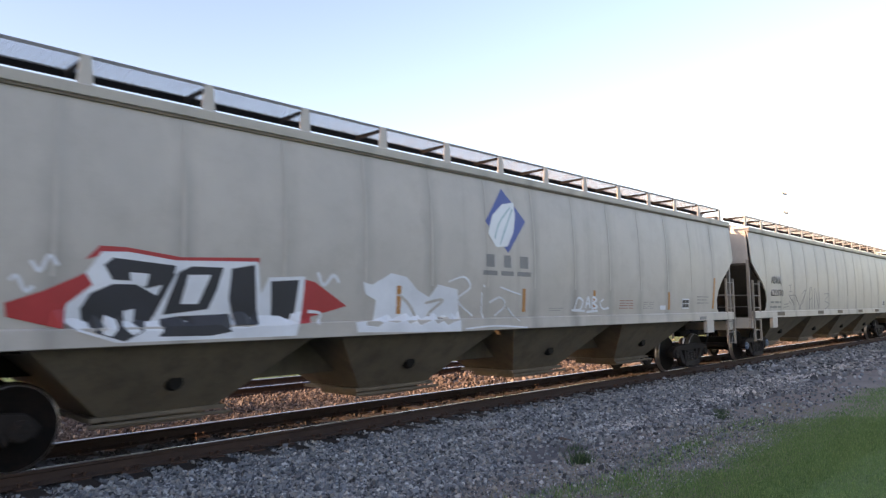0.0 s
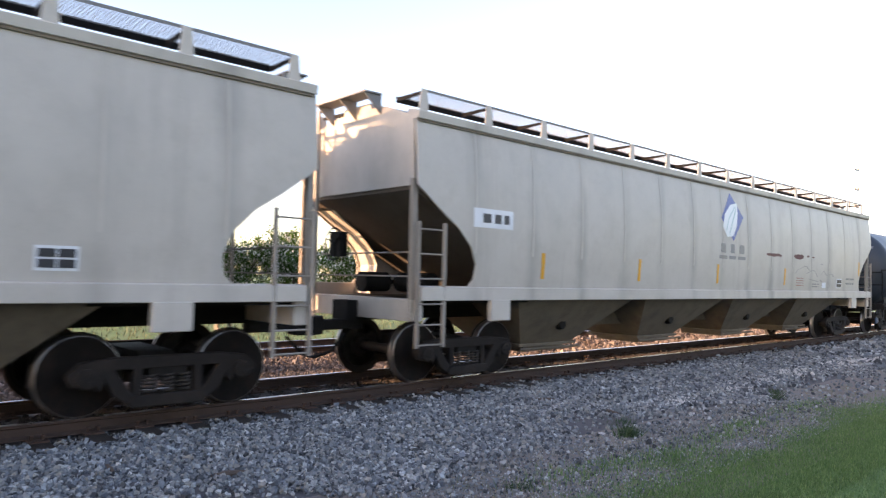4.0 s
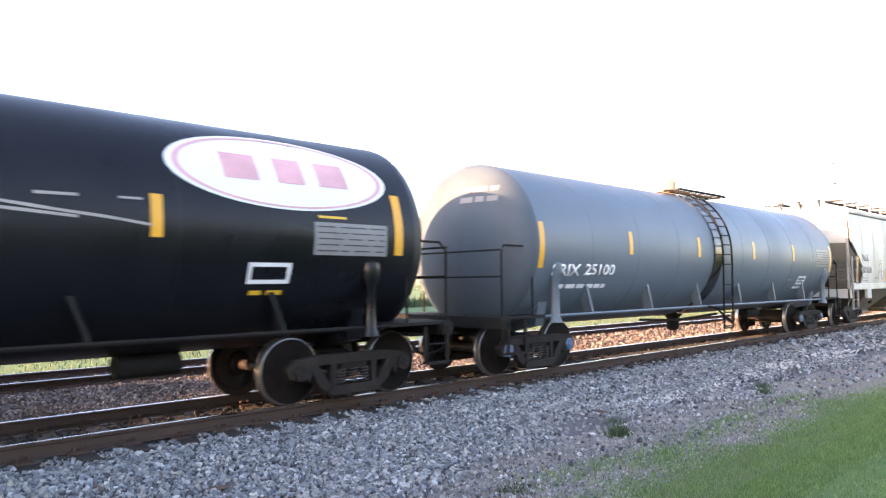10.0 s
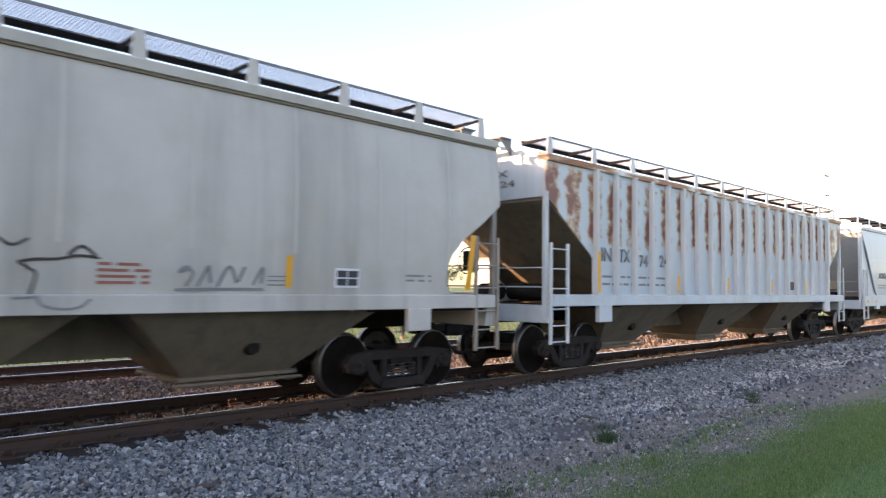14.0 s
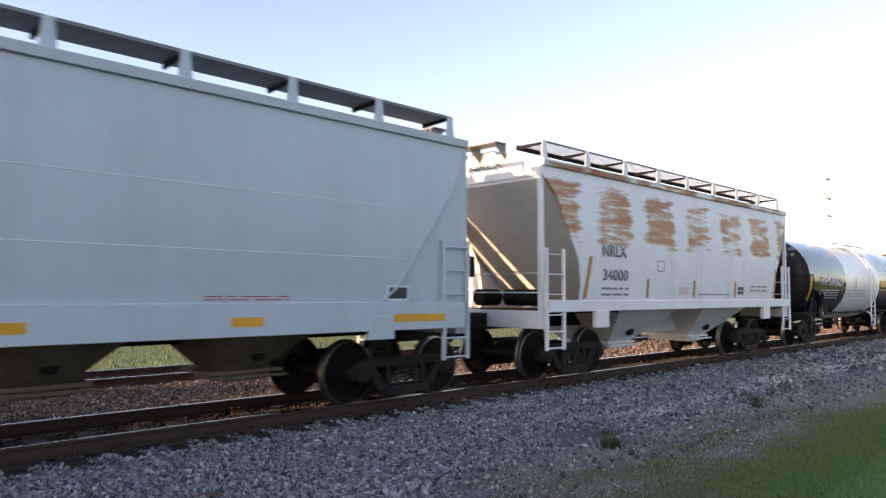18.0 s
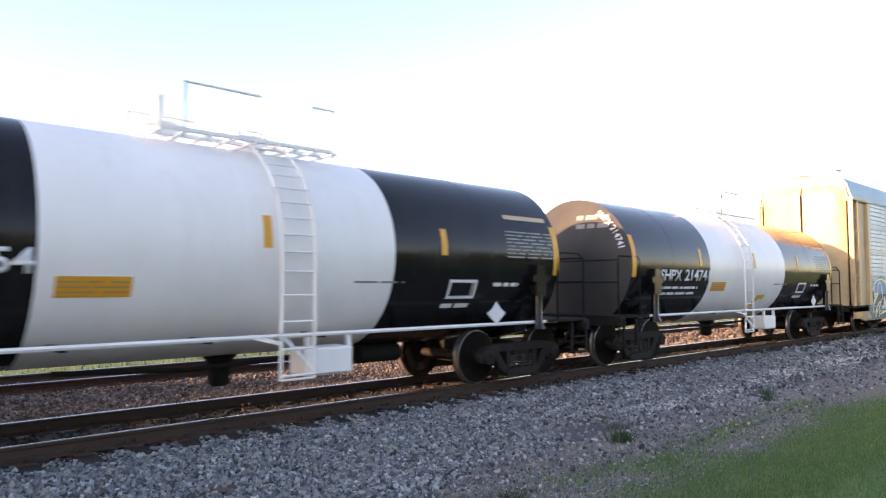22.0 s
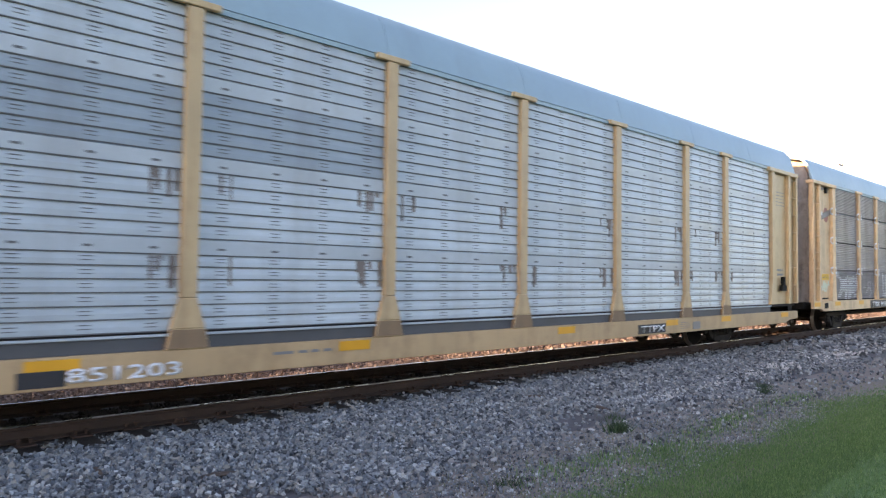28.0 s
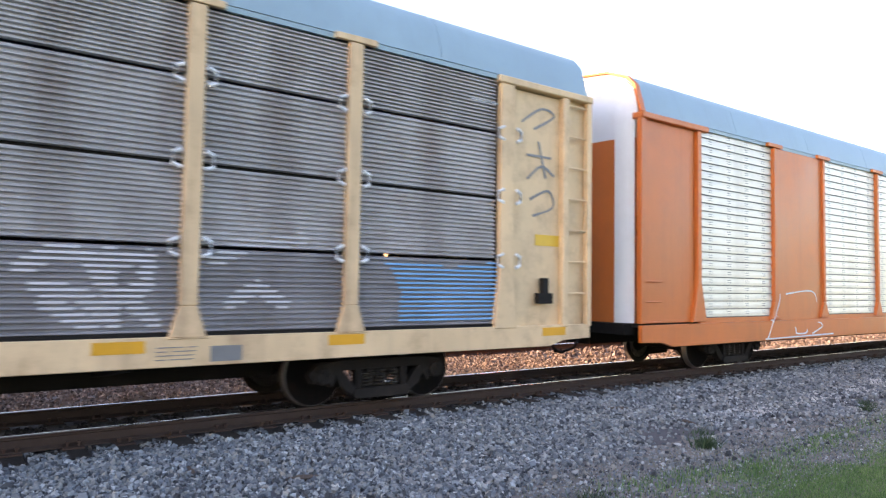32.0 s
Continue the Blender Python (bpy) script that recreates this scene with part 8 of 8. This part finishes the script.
# ties with plates and spikes
tie_me, pale_me = [], []
for k in range(4):
    s = Shape()
    rn = random.Random(k)
    s.loft([[(-0.11 + rn.uniform(-0.01, 0.01), y, -0.36), (0.11, y, -0.36), (0.112, y, -0.19), (0.10, y, -0.175), (-0.10, y, -0.175 - rn.uniform(0, 0.01)), (-0.112, y, -0.19)] for y in (-1.32 + rn.uniform(-0.03, 0.03), -0.6, 0.6, 1.32)])
    tie_me.append(s.mesh("tie", [M_TIE]))
    pale_me.append(s.mesh("tie", [M_TIEPALE]))
pl = Shape().box(-0.10, 0.10, -0.19, 0.19, -0.176, -0.158)
for dx in (-0.055, 0.055):
    for dy in (-0.095, 0.095):
        pl.box(dx - 0.012, dx + 0.012, dy - 0.012, dy + 0.012, -0.158, -0.115).box(dx - 0.02, dx + 0.02, dy - 0.024 - (0.01 if dy < 0 else -0.01), dy + 0.02, -0.120, -0.105)
plate_me = pl.mesh("tie_plate", [M_PLATE])
for tr, yc, x1 in (("track_1", 0.0, 46.0), ("track_2", 5.46, 40.0)):
    track = bpy.data.objects[tr]
    for x in TIE_X[TIE_X < x1]:
        t_ = part("tie", (tie_me if yc == 0 else pale_me)[tie_rng.randrange(4)], M_TIE, track, at=pose(x, yc + tie_rng.uniform(-0.06, 0.06), tie_rng.uniform(-0.012, 0.008), 0, 0, tie_rng.uniform(-1.2, 1.2)))
        for d in (-0.755, 0.755):
            part("tie_plate", plate_me, M_PLATE, t_, at=pose(0, d, 0))
    rest = Shape()
    for a in list(np.arange(-338, -2.5, 0.6)) + list(np.arange(x1 + 0.3, 418, 0.6)):
        rest.box(a - 0.11, a + 0.11, yc - 1.3, yc + 1.3, -0.36, -0.178)
    tagged(part("tie_row", rest, M_TIE, track, smooth=False), kind="stuff")


def blades(name, label, x, y, height, width, mat, seed, lean=0.5, category="grass"):
    rng = np.random.default_rng(seed)
    n = len(x)
    z = np.interp(y, GZ[:, 0], GZ[:, 1]) - 0.01
    a, h = rng.uniform(0, 2 * np.pi, n), height * rng.lognormal(0, 0.3, n)
    w = width * rng.uniform(0.6, 1.3, n)
    d = np.stack([np.cos(a), np.sin(a), 0 * a], -1)
    b = rng.uniform(0, 2 * np.pi, n)
    tip = np.stack([np.cos(b) * h * lean * rng.random(n), np.sin(b) * h * lean * rng.random(n), h], -1)
    base = np.stack([x, y, z], -1)
    v = np.stack([base - d * w[:, None], base + d * w[:, None], base + tip * 0.6 + d * w[:, None] * 0.7, base + tip], 1)
    f = (np.array([[0, 1, 2, 3]])[None] + 4 * np.arange(n)[:, None, None]).reshape(-1, 4)
    return tagged(new(name, quick_mesh(name, v.reshape(-1, 3), f, mat)), label, category, kind="stuff")


def lawn_points(x0, x1, y0, y1, n, seed):
    rng = np.random.default_rng(seed)
    x, y = rng.uniform(x0, x1, n), rng.uniform(y0, y1, n)
    e = -5.52 + 0.16 * np.sin(x * 1.1 + 0.6) + 0.12 * np.sin(x * 2.7) + 0.10 * np.sin(x * 6.1 + 2) + rng.normal(0, 0.20, n) + np.clip((x - 6) * 0.026, 0, 0.9)
    ok = y < e
    return x[ok], y[ok]


blades("lawn", "short green mown lawn grass", *lawn_points(4.0, 12, -8.0, -4.2, 120000, 11), 0.030, 0.0042, M_BLADE, 12)
blades("lawn", "short green mown lawn grass", *lawn_points(4.0, 14, -6.9, -4.6, 90000, 41), 0.034, 0.0055, M_BLADE, 42)
blades("lawn", "short green mown lawn grass", *lawn_points(12, 26, -9.0, -4.0, 70000, 13), 0.036, 0.008, M_BLADE, 14)
blades("lawn", "short green mown lawn grass", *lawn_points(26, 70, -12.0, -3.8, 30000, 15), 0.06, 0.02, M_BLADE, 16)
blades("lawn", "short green mown lawn grass", *lawn_points(-14, 4.0, -11.0, -4.2, 60000, 43), 0.04, 0.010, M_BLADE, 44)
blades("lawn", "short green mown lawn grass", *lawn_points(4.0, 14, -11.0, -8.0, 20000, 45), 0.04, 0.010, M_BLADE, 46)
rng_ = np.random.default_rng(17)
wx = np.concatenate([rng_.normal(c, s, n) for c, s, n in ((7.6, 0.35, 500), (6.6, 0.3, 350), (8.9, 0.4, 450), (10.2, 0.5, 500), (12.4, 0.6, 500), (5.9, 0.3, 260), (7.2, 0.5, 400))])
wy = np.concatenate([rng_.normal(c, s, n) for c, s, n in ((-4.95, 0.16, 500), (-4.75, 0.14, 350), (-4.85, 0.16, 450), (-4.7, 0.14, 500), (-4.6, 0.14, 500), (-4.7, 0.2, 260), (-5.1, 0.12, 400))])
blades("weeds", "sparse weeds in bare dirt", wx, wy, 0.06, 0.006, M_BLADE, 18)
dx_, dy_ = rng_.uniform(3.5, 16, 3500), rng_.uniform(-5.5, -4.0, 3500)
blades("dry_grass", "thin dry grass over bare dirt", dx_, dy_, 0.045, 0.004, M_DRYBLADE, 19, lean=1.2)
for tx, ty, n, hh in ((8.16, -3.97, 240, 0.14), (8.75, -3.5, 60, 0.08), (13.0, -3.95, 150, 0.10), (13.6, -3.7, 120, 0.10), (5.2, -4.7, 60, 0.09)):
    blades("grass_tuft", "dark green tuft of grass in gravel", rng_.normal(tx, 0.10, n), rng_.normal(ty, 0.06, n), hh, 0.007, M_DARKBLADE, int(tx * 100), lean=1.0, category="grass tuft")


def lump(name, label, category, x, y, size, mat, seed, squash=(1, 1, 0.6), lift=0.4):
    rn = random.Random(seed)
    s = Shape()
    loops = []
    for k, (h, r) in enumerate(((-0.5, 0.6), (-0.1, 1.0), (0.3, 0.85), (0.55, 0.35))):
        loops.append([(size * squash[0] * r * rn.uniform(0.75, 1.1) * math.cos(a), size * squash[1] * r * rn.uniform(0.75, 1.1) * math.sin(a), size * squash[2] * h) for a in [2 * math.pi * i / 7 for i in range(7)]])
    s.loft(loops)
    ob = part(name, s, mat, None, smooth=False, at=pose(x, y, ground_z(y) + size * squash[2] * lift, 0, 0, rn.uniform(0, 180)))
    return tagged(ob, label, category)


M_PALESTONE = paint("pale_stone", (0.50, 0.49, 0.47), 0.9, 0, 0.15, 20, bump=0.4)
M_WOODSCRAP = paint("rotten_wood", (0.09, 0.065, 0.05), 0.95, 0, 0.3, 20, bump=0.6)
M_LITTER = paint("white_litter", (0.78, 0.78, 0.76), 0.6, 0, 0.05, 20)
lump("pale_stone", "pale cream stone lying on the ballast", "stone", 5.75, -2.13, 0.055, M_PALESTONE, 1)
lump("wood_scrap", "dark piece of rotten tie wood in ballast", "wood scrap", 3.12, -2.74, 0.16, M_WOODSCRAP, 2, (1.3, 0.45, 0.3))
lump("wood_scrap", "dark flat wood scrap lying on ballast", "wood scrap", 8.65, -2.13, 0.16, M_WOODSCRAP, 3, (1.5, 0.4, 0.3))
lump("wood_scrap", "dark flat wood scrap lying on ballast", "wood scrap", 9.2, -2.98, 0.15, M_WOODSCRAP, 4, (1.4, 0.4, 0.3))
lump("wood_scrap", "dark splinter of tie wood on ballast", "wood scrap", 2.2, -2.1, 0.12, M_WOODSCRAP, 6, (1.6, 0.3, 0.3))
lump("litter", "small crumpled white paper litter on dirt", "litter", 7.79, -4.71, 0.035, M_LITTER, 5, (1.3, 0.7, 0.6))
for k in range(26):
    rn = random.Random(100 + k)
    lump("pale_stone", "pale stone lying on the ballast", "stone", rn.uniform(1.5, 14), rn.uniform(-4.2, -1.6), rn.uniform(0.03, 0.055), M_PALESTONE, k + 20)
# pale washed fines across the shoulder
stones("pale_fines", "pale limestone fines spread on the ballast", 9.5, 15.5, -3.25, -2.75, 900, 0.018, M_PALESTONE, 21, lambda x, y, r: r.random(len(x)) < np.clip(1 - np.abs(y + 3.05 - 0.04 * (x - 12)) / 0.28, 0, 1) * (0.5 + 0.5 * np.sin(x * 3)), 1.5)
stones("pale_fines", "pale limestone fines spread on the ballast", 16, 26, -3.2, -2.5, 260, 0.03, M_PALESTONE, 22, lambda x, y, r: r.random(len(x)) < np.clip(1 - np.abs(y + 2.85) / 0.35, 0, 1) * (0.5 + 0.5 * np.sin(x * 1.3)), 1.2)


# ---- beyond the tracks ----
M_BARK = paint("bark", (0.06, 0.045, 0.035), 0.95, 0, 0.3, 12, bump=0.8)
M_LEAF = bpy.data.materials.new("leaves")
M_LEAF.use_nodes = True
nt_ = M_LEAF.node_tree
geo_, cr_ = nt_.nodes.new("ShaderNodeNewGeometry"), nt_.nodes.new("ShaderNodeValToRGB")
for e_, (p_, c_) in zip((cr_.color_ramp.elements[0], cr_.color_ramp.elements[1], cr_.color_ramp.elements.new(0.6)), ((0.0, (0.035, 0.075, 0.018)), (1.0, (0.20, 0.24, 0.05)), (0.6, (0.075, 0.14, 0.03)))):
    e_.position, e_.color = p_, (*c_, 1)
nt_.links.new(geo_.outputs["Random Per Island"], cr_.inputs["Fac"])
tr_, df_, mx_ = nt_.nodes.new("ShaderNodeBsdfTranslucent"), nt_.nodes.new("ShaderNodeBsdfDiffuse"), nt_.nodes.new("ShaderNodeMixShader")
mx_.inputs[0].default_value = 0.55
for n_ in (tr_, df_):
    nt_.links.new(cr_.outputs["Color"], n_.inputs["Color"])
nt_.links.new(df_.outputs[0], mx_.inputs[1])
nt_.links.new(tr_.outputs[0], mx_.inputs[2])
nt_.links.new(mx_.outputs[0], nt_.nodes["Material Output"].inputs["Surface"])


def tree_meshes(seed, height, leaves=24000, leaf=0.125):
    """A leaning trunk, forked limbs, and leaves gathered in uneven clumps round the limb ends."""
    rn, rng = random.Random(seed), np.random.default_rng(seed)
    s = Shape()
    tips = []

    def limb(p, d, length, r, depth):
        pts, q_, dd = [p], p, d
        for k in range(4):
            dd = (dd + Vector((rn.uniform(-0.22, 0.22), rn.uniform(-0.22, 0.22), rn.uniform(-0.02, 0.16)))).normalized()
            q_ = q_ + dd * length / 4
            pts.append(q_)
        loops = []
        for i, c in enumerate(pts):
            rr = r * (1 - 0.55 * i / 4)
            side = dd.cross(Vector((0.3, 0.9, 0.1))).normalized()
            up = side.cross(dd).normalized()
            loops.append([c + rr * (math.cos(a) * side + math.sin(a) * up) for a in [2 * math.pi * j / 7 for j in range(7)]])
        s.loft(loops)
        if depth >= 2:
            tips.extend([pts[2], pts[3], pts[4]])
            return
        for k in range(4 if depth == 0 else 3):
            a = rn.uniform(0, 2 * math.pi)
            start = pts[rn.choice((2, 3, 4))]
            limb(start, (dd * 0.55 + Vector((math.cos(a), math.sin(a), rn.uniform(0.0, 0.6)))).normalized(), length * rn.uniform(0.55, 0.8), r * 0.5, depth + 1)

    for k in range(rn.choice((2, 3))):
        limb(Vector((rn.uniform(-0.3, 0.3), rn.uniform(-0.3, 0.3), -0.7)), Vector((rn.uniform(-0.25, 0.25), rn.uniform(-0.25, 0.25), 1)).normalized(), height * 0.42, 0.17, 0)
    trunk = s.mesh("trunk", [M_BARK])
    tips_a = np.array([t[:] for t in tips])
    clumps = tips_a[rng.integers(0, len(tips_a), leaves // 60)] + rng.normal(0, 0.55, (leaves // 60, 3)) * (1, 1, 0.8)
    low = rng.random(len(clumps)) < 0.10
    clumps[low, 2] = rng.uniform(0.4, height * 0.4, low.sum())
    clumps[:, 2] = np.clip(clumps[:, 2], 0.3, height)
    c = clumps[rng.integers(0, len(clumps), leaves)] + rng.normal(0, 0.26, (leaves, 3))
    sq = np.array([(-1, 0, 0), (0, -0.55, 0.1), (1, 0, 0), (0, 0.55, 0.1)], float)
    v = np.einsum("nij,kj->nki", random_turns(rng, leaves), sq) * (leaf * rng.uniform(0.6, 1.3, leaves))[:, None, None] + c[:, None]
    f = (np.arange(4)[None] + 4 * np.arange(leaves)[:, None])
    return trunk, quick_mesh("crown", v.reshape(-1, 3), f, M_LEAF)


TREES = [tree_meshes(31, 10.5, 26000), tree_meshes(32, 9.0), tree_meshes(33, 9.2), tree_meshes(34, 7.5, 15000)]
# trees with x below -15 are unseen, added to block sky light
for k, (x, y, kind, sc, turn) in enumerate(((11.2, 41, 0, 1.0, 0), (17.6, 40, 1, 1.0, 40), (21.6, 42, 2, 0.98, 100), (5.0, 42, 2, 1.0, 200), (-3.0, 40, 0, 0.95, 120), (26.5, 44, 1, 0.85, 220), (31.5, 45, 3, 1.05, 10), (38.5, 48, 3, 0.95, 150), (46, 50, 3, 0.9, 250), (14.4, 45, 3, 0.9, 300), (54, 55, 2, 0.8, 80), (64, 60, 1, 0.85, 130), (-12, 44, 1, 1.0, 20), (-7.5, 38, 2, 1.15, 60), (-17, 41, 0, 1.15, 210), (-24, 38, 2, 1.5, 330), (-33, 42, 0, 1.35, 45), (-42, 38, 1, 1.6, 95), (-52, 40, 0, 1.5, 280), (-63, 42, 2, 1.8, 140))):
    tree = tagged(new("tree"), "leafy green tree with sunlit yellowish edges" if k < 7 else "far leafy green tree of the belt or its unseen extension", "tree", "trees behind the line")
    tree.matrix_basis = pose(x, y, -0.6, 0, 0, turn) @ Matrix.Scale(sc, 4)
    part("trunk", TREES[kind][0], M_BARK, tree)
    part("crown", TREES[kind][1], M_LEAF, tree)
# a row of tall unseen trees beyond the left end of the view, added as shade; the low sun stands just over their tops
LITE = [tree_meshes(35, 10.5, 9000, 0.25), tree_meshes(36, 10.0, 9000, 0.25)]
LITE_TOP = [max(v.co.z for v in crown.vertices) for _, crown in LITE]
for k, (x, y, wide, top, turn) in enumerate(((-77, 6.6, 1.75, 29, 70), (-72, 12.3, 0.95, 28, 160), (-77, 12.9, 0.95, 29, 20), (-76, 1.0, 1.75, 26, 250), (-82, 4.8, 1.75, 27, 300), (-84, 10.2, 1.2, 28, 110),
                                             (-75, 18.4, 1.3, 19.2, 250), (-73, 22.4, 1.5, 19.6, 20), (-76, 27.6, 1.75, 19.6, 200), (-80, 25.0, 1.5, 20.6, 110), (-79, 20.6, 1.4, 20.2, 33), (-84, 22.4, 1.5, 21.4, 140),
                                             (-60, 14.6, 1.3, 15.6, 300), (-60, 17.6, 1.3, 15.6, 80), (-61, 20.6, 1.3, 15.9, 190), (-60, 23.4, 1.3, 15.6, 10))):
    tree = tagged(new("tree"), "tall unseen leafy green tree added to block the sun", "tree", "trees behind the line")
    tree.matrix_basis = pose(x, y, -0.6, 0, 0, turn) @ Matrix.Diagonal((wide, wide, top / LITE_TOP[k % 2], 1))
    part("trunk", LITE[k % 2][0], M_BARK, tree)
    part("crown", LITE[k % 2][1], M_LEAF, tree)
# the trees across the lawn, mirrored in the glossy tanks
for k in range(13):
    tree = tagged(new("tree"), "leafy green tree across the mown lawn", "tree", "trees across the lawn")
    tree.matrix_basis = pose(-34 + 8.5 * k, -44 + 4 * math.sin(k * 2.1), -0.6, 0, 0, 47 * k) @ Matrix.Scale(1.1 + 0.2 * math.sin(k * 1.3), 4)
    part("trunk", LITE[k % 2][0], M_BARK, tree)
    part("crown", LITE[k % 2][1], M_LEAF, tree)
# brush along the foot of the trees
rb = np.random.default_rng(50)
bx = np.concatenate([rb.normal(c, 1.4, 260) for c in np.arange(-10, 66, 3.2)])
by = np.concatenate([rb.normal(38 + 0.22 * max(0, c - 20), 0.8, 260) for c in np.arange(-10, 66, 3.2)])
blades("brush", "low weedy brush at the foot of the trees", bx, by, 0.8, 0.05, M_DARKBLADE, 51, lean=0.7, category="brush")
fx_, fy_ = rb.uniform(2, 60, 26000), rb.uniform(8.6, 26, 26000)
blades("field_grass", "pale sunlit rough grass behind the far track", fx_, fy_, 0.10, 0.02, M_FIELD, 52, lean=0.8)

# white house glimpsed between the trees
M_SIDING = paint("white_siding", (0.72, 0.74, 0.77), 0.6, 0, 0.05, 3, bump=0.05)
M_SHINGLE = paint("grey_shingles", (0.16, 0.16, 0.17), 0.9, 0, 0.2, 8, bump=0.4)
M_PANE = paint("dark_window_glass", (0.02, 0.025, 0.03), 0.1, 0, 0.1, 3, bump=0)
house = thing("house", "white sided single-storey house with grey roof", "house")
house.matrix_basis = pose(24.5, 62, -0.6)
HX, HY, HZ = 6.5, 4.0, 3.0
part("wall", Shape().prism([(-HY, 0.3), (-HY, HZ), (0, HZ + 2.2), (HY, HZ), (HY, 0.3)], "x", -HX, HX), M_SIDING, house)
part("foundation", Shape().box(-HX - 0.03, HX + 0.03, -HY - 0.03, HY + 0.03, -0.1, 0.3), M_PALESTONE, house)
for sgn in (-1, 1):
    part("roof", Shape().prism([(0, HZ + 2.25), (sgn * (HY + 0.5), HZ - 0.30), (sgn * (HY + 0.5), HZ - 0.15), (0, HZ + 2.42)], "x", -HX - 0.4, HX + 0.4), M_SHINGLE, house)
board = Shape().box(-HX, HX, -HY - 0.02, -HY, 0, 0.17).mesh("siding_board", [M_SIDING])
for k in range(13):
    part("siding_board", board, M_SIDING, house, at=pose(0, 0, 0.36 + 0.2 * k))
for x in (-4.2, 1.2, 4.4):
    w = part("window", Shape().box(x - 0.5, x + 0.5, -HY - 0.05, -HY - 0.02, 1.2, 2.5), M_SIDING, house)
    for z in (1.26, 1.88):
        part("pane", Shape().box(x - 0.42, x + 0.42, -HY - 0.07, -HY - 0.052, z, z + 0.56), M_PANE, w)
part("chimney", Shape().box(-0.4, 0.4, -0.4, 0.4, HZ + 1.6, HZ + 3.0), M_SHINGLE, house, bevel=0.02)
shed = thing("shed", "small white shed half hidden by trees", "shed")
shed.matrix_basis = pose(11.5, 58, -0.6)
part("wall", Shape().prism([(-2.2, 0), (-2.2, 2.2), (0, 3.2), (2.2, 2.2), (2.2, 0)], "x", -3.6, 3.6), M_SIDING, shed)
for sgn in (-1, 1):
    part("roof", Shape().prism([(0, 3.25), (sgn * 2.5, 2.05), (sgn * 2.5, 2.18), (0, 3.4)], "x", -3.8, 3.8), M_SHINGLE, shed)

# utility pole with three cross-arms, far along the line
M_POLE = paint("weathered_pole_wood", (0.34, 0.31, 0.28), 0.9, 0, 0.2, 6, bump=0.4)
pole = thing("utility_pole", "tall wooden utility pole with three cross-arms", "utility pole")
pole.matrix_basis = pose(81, 16.1, -0.7)
part("pole", Shape().lathe([(0, 0.10), (14.9, 0.055), (15.0, 0.0)], (0, 0, 0), "z", 12), M_POLE, pole)
for z, dx in ((14.7, -0.35), (12.6, 0.0), (10.75, 0.15)):
    arm = part("cross_arm", Shape().box(-0.7 + dx * 0.3, 0.7 + dx * 0.3, -0.75, -0.63, z - 0.06, z + 0.06).tube([(-0.5, -0.6, z), (0, -0.15, z - 0.55)], 0.025, 5), M_POLE, pole)
    for x in (-0.6, -0.2, 0.3, 0.6):
        part("insulator", Shape().lathe([(0, 0.04), (0.05, 0.06), (0.12, 0.045), (0.2, 0.05), (0.22, 0.0)], (x, -0.69, z + 0.06), "z", 8), M_POLE, arm)


# ---- movement ----
def motions():
    last = len(ADVANCE) - 1
    for car, place in CARS:
        walk(car, [(k * 0.5, pose(place - ADVANCE[k], 0, 0)) for k in range(last + 1)])

    def travelled(t):
        k = min(int(t * 2), last - 1)
        return ADVANCE[k] + (ADVANCE[k + 1] - ADVANCE[k]) * (t * 2 - k)

    home = {car.name: place for car, place in CARS}
    for wheel, off, r, car in WHEELS:
        rows, ang0 = [], None
        place = home[car.name]
        for k in range(0, 961, 2):
            t = k / FPS
            x = place + wheel.parent.location.x + off - travelled(t)
            if -9 < x < 45:
                rows.append((t, pose(off, 0, r, 0, -math.degrees(travelled(t) / r) % 360, 0)))
        if not rows:
            rows = [(0.0, pose(off, 0, r)), (32.0, pose(off, 0, r))]
        if rows[0][0] > 0:
            rows.insert(0, (0.0, rows[0][1]))
        if rows[-1][0] < 32:
            rows.append((32.0, rows[-1][1]))
        walk(wheel, rows)


motions()
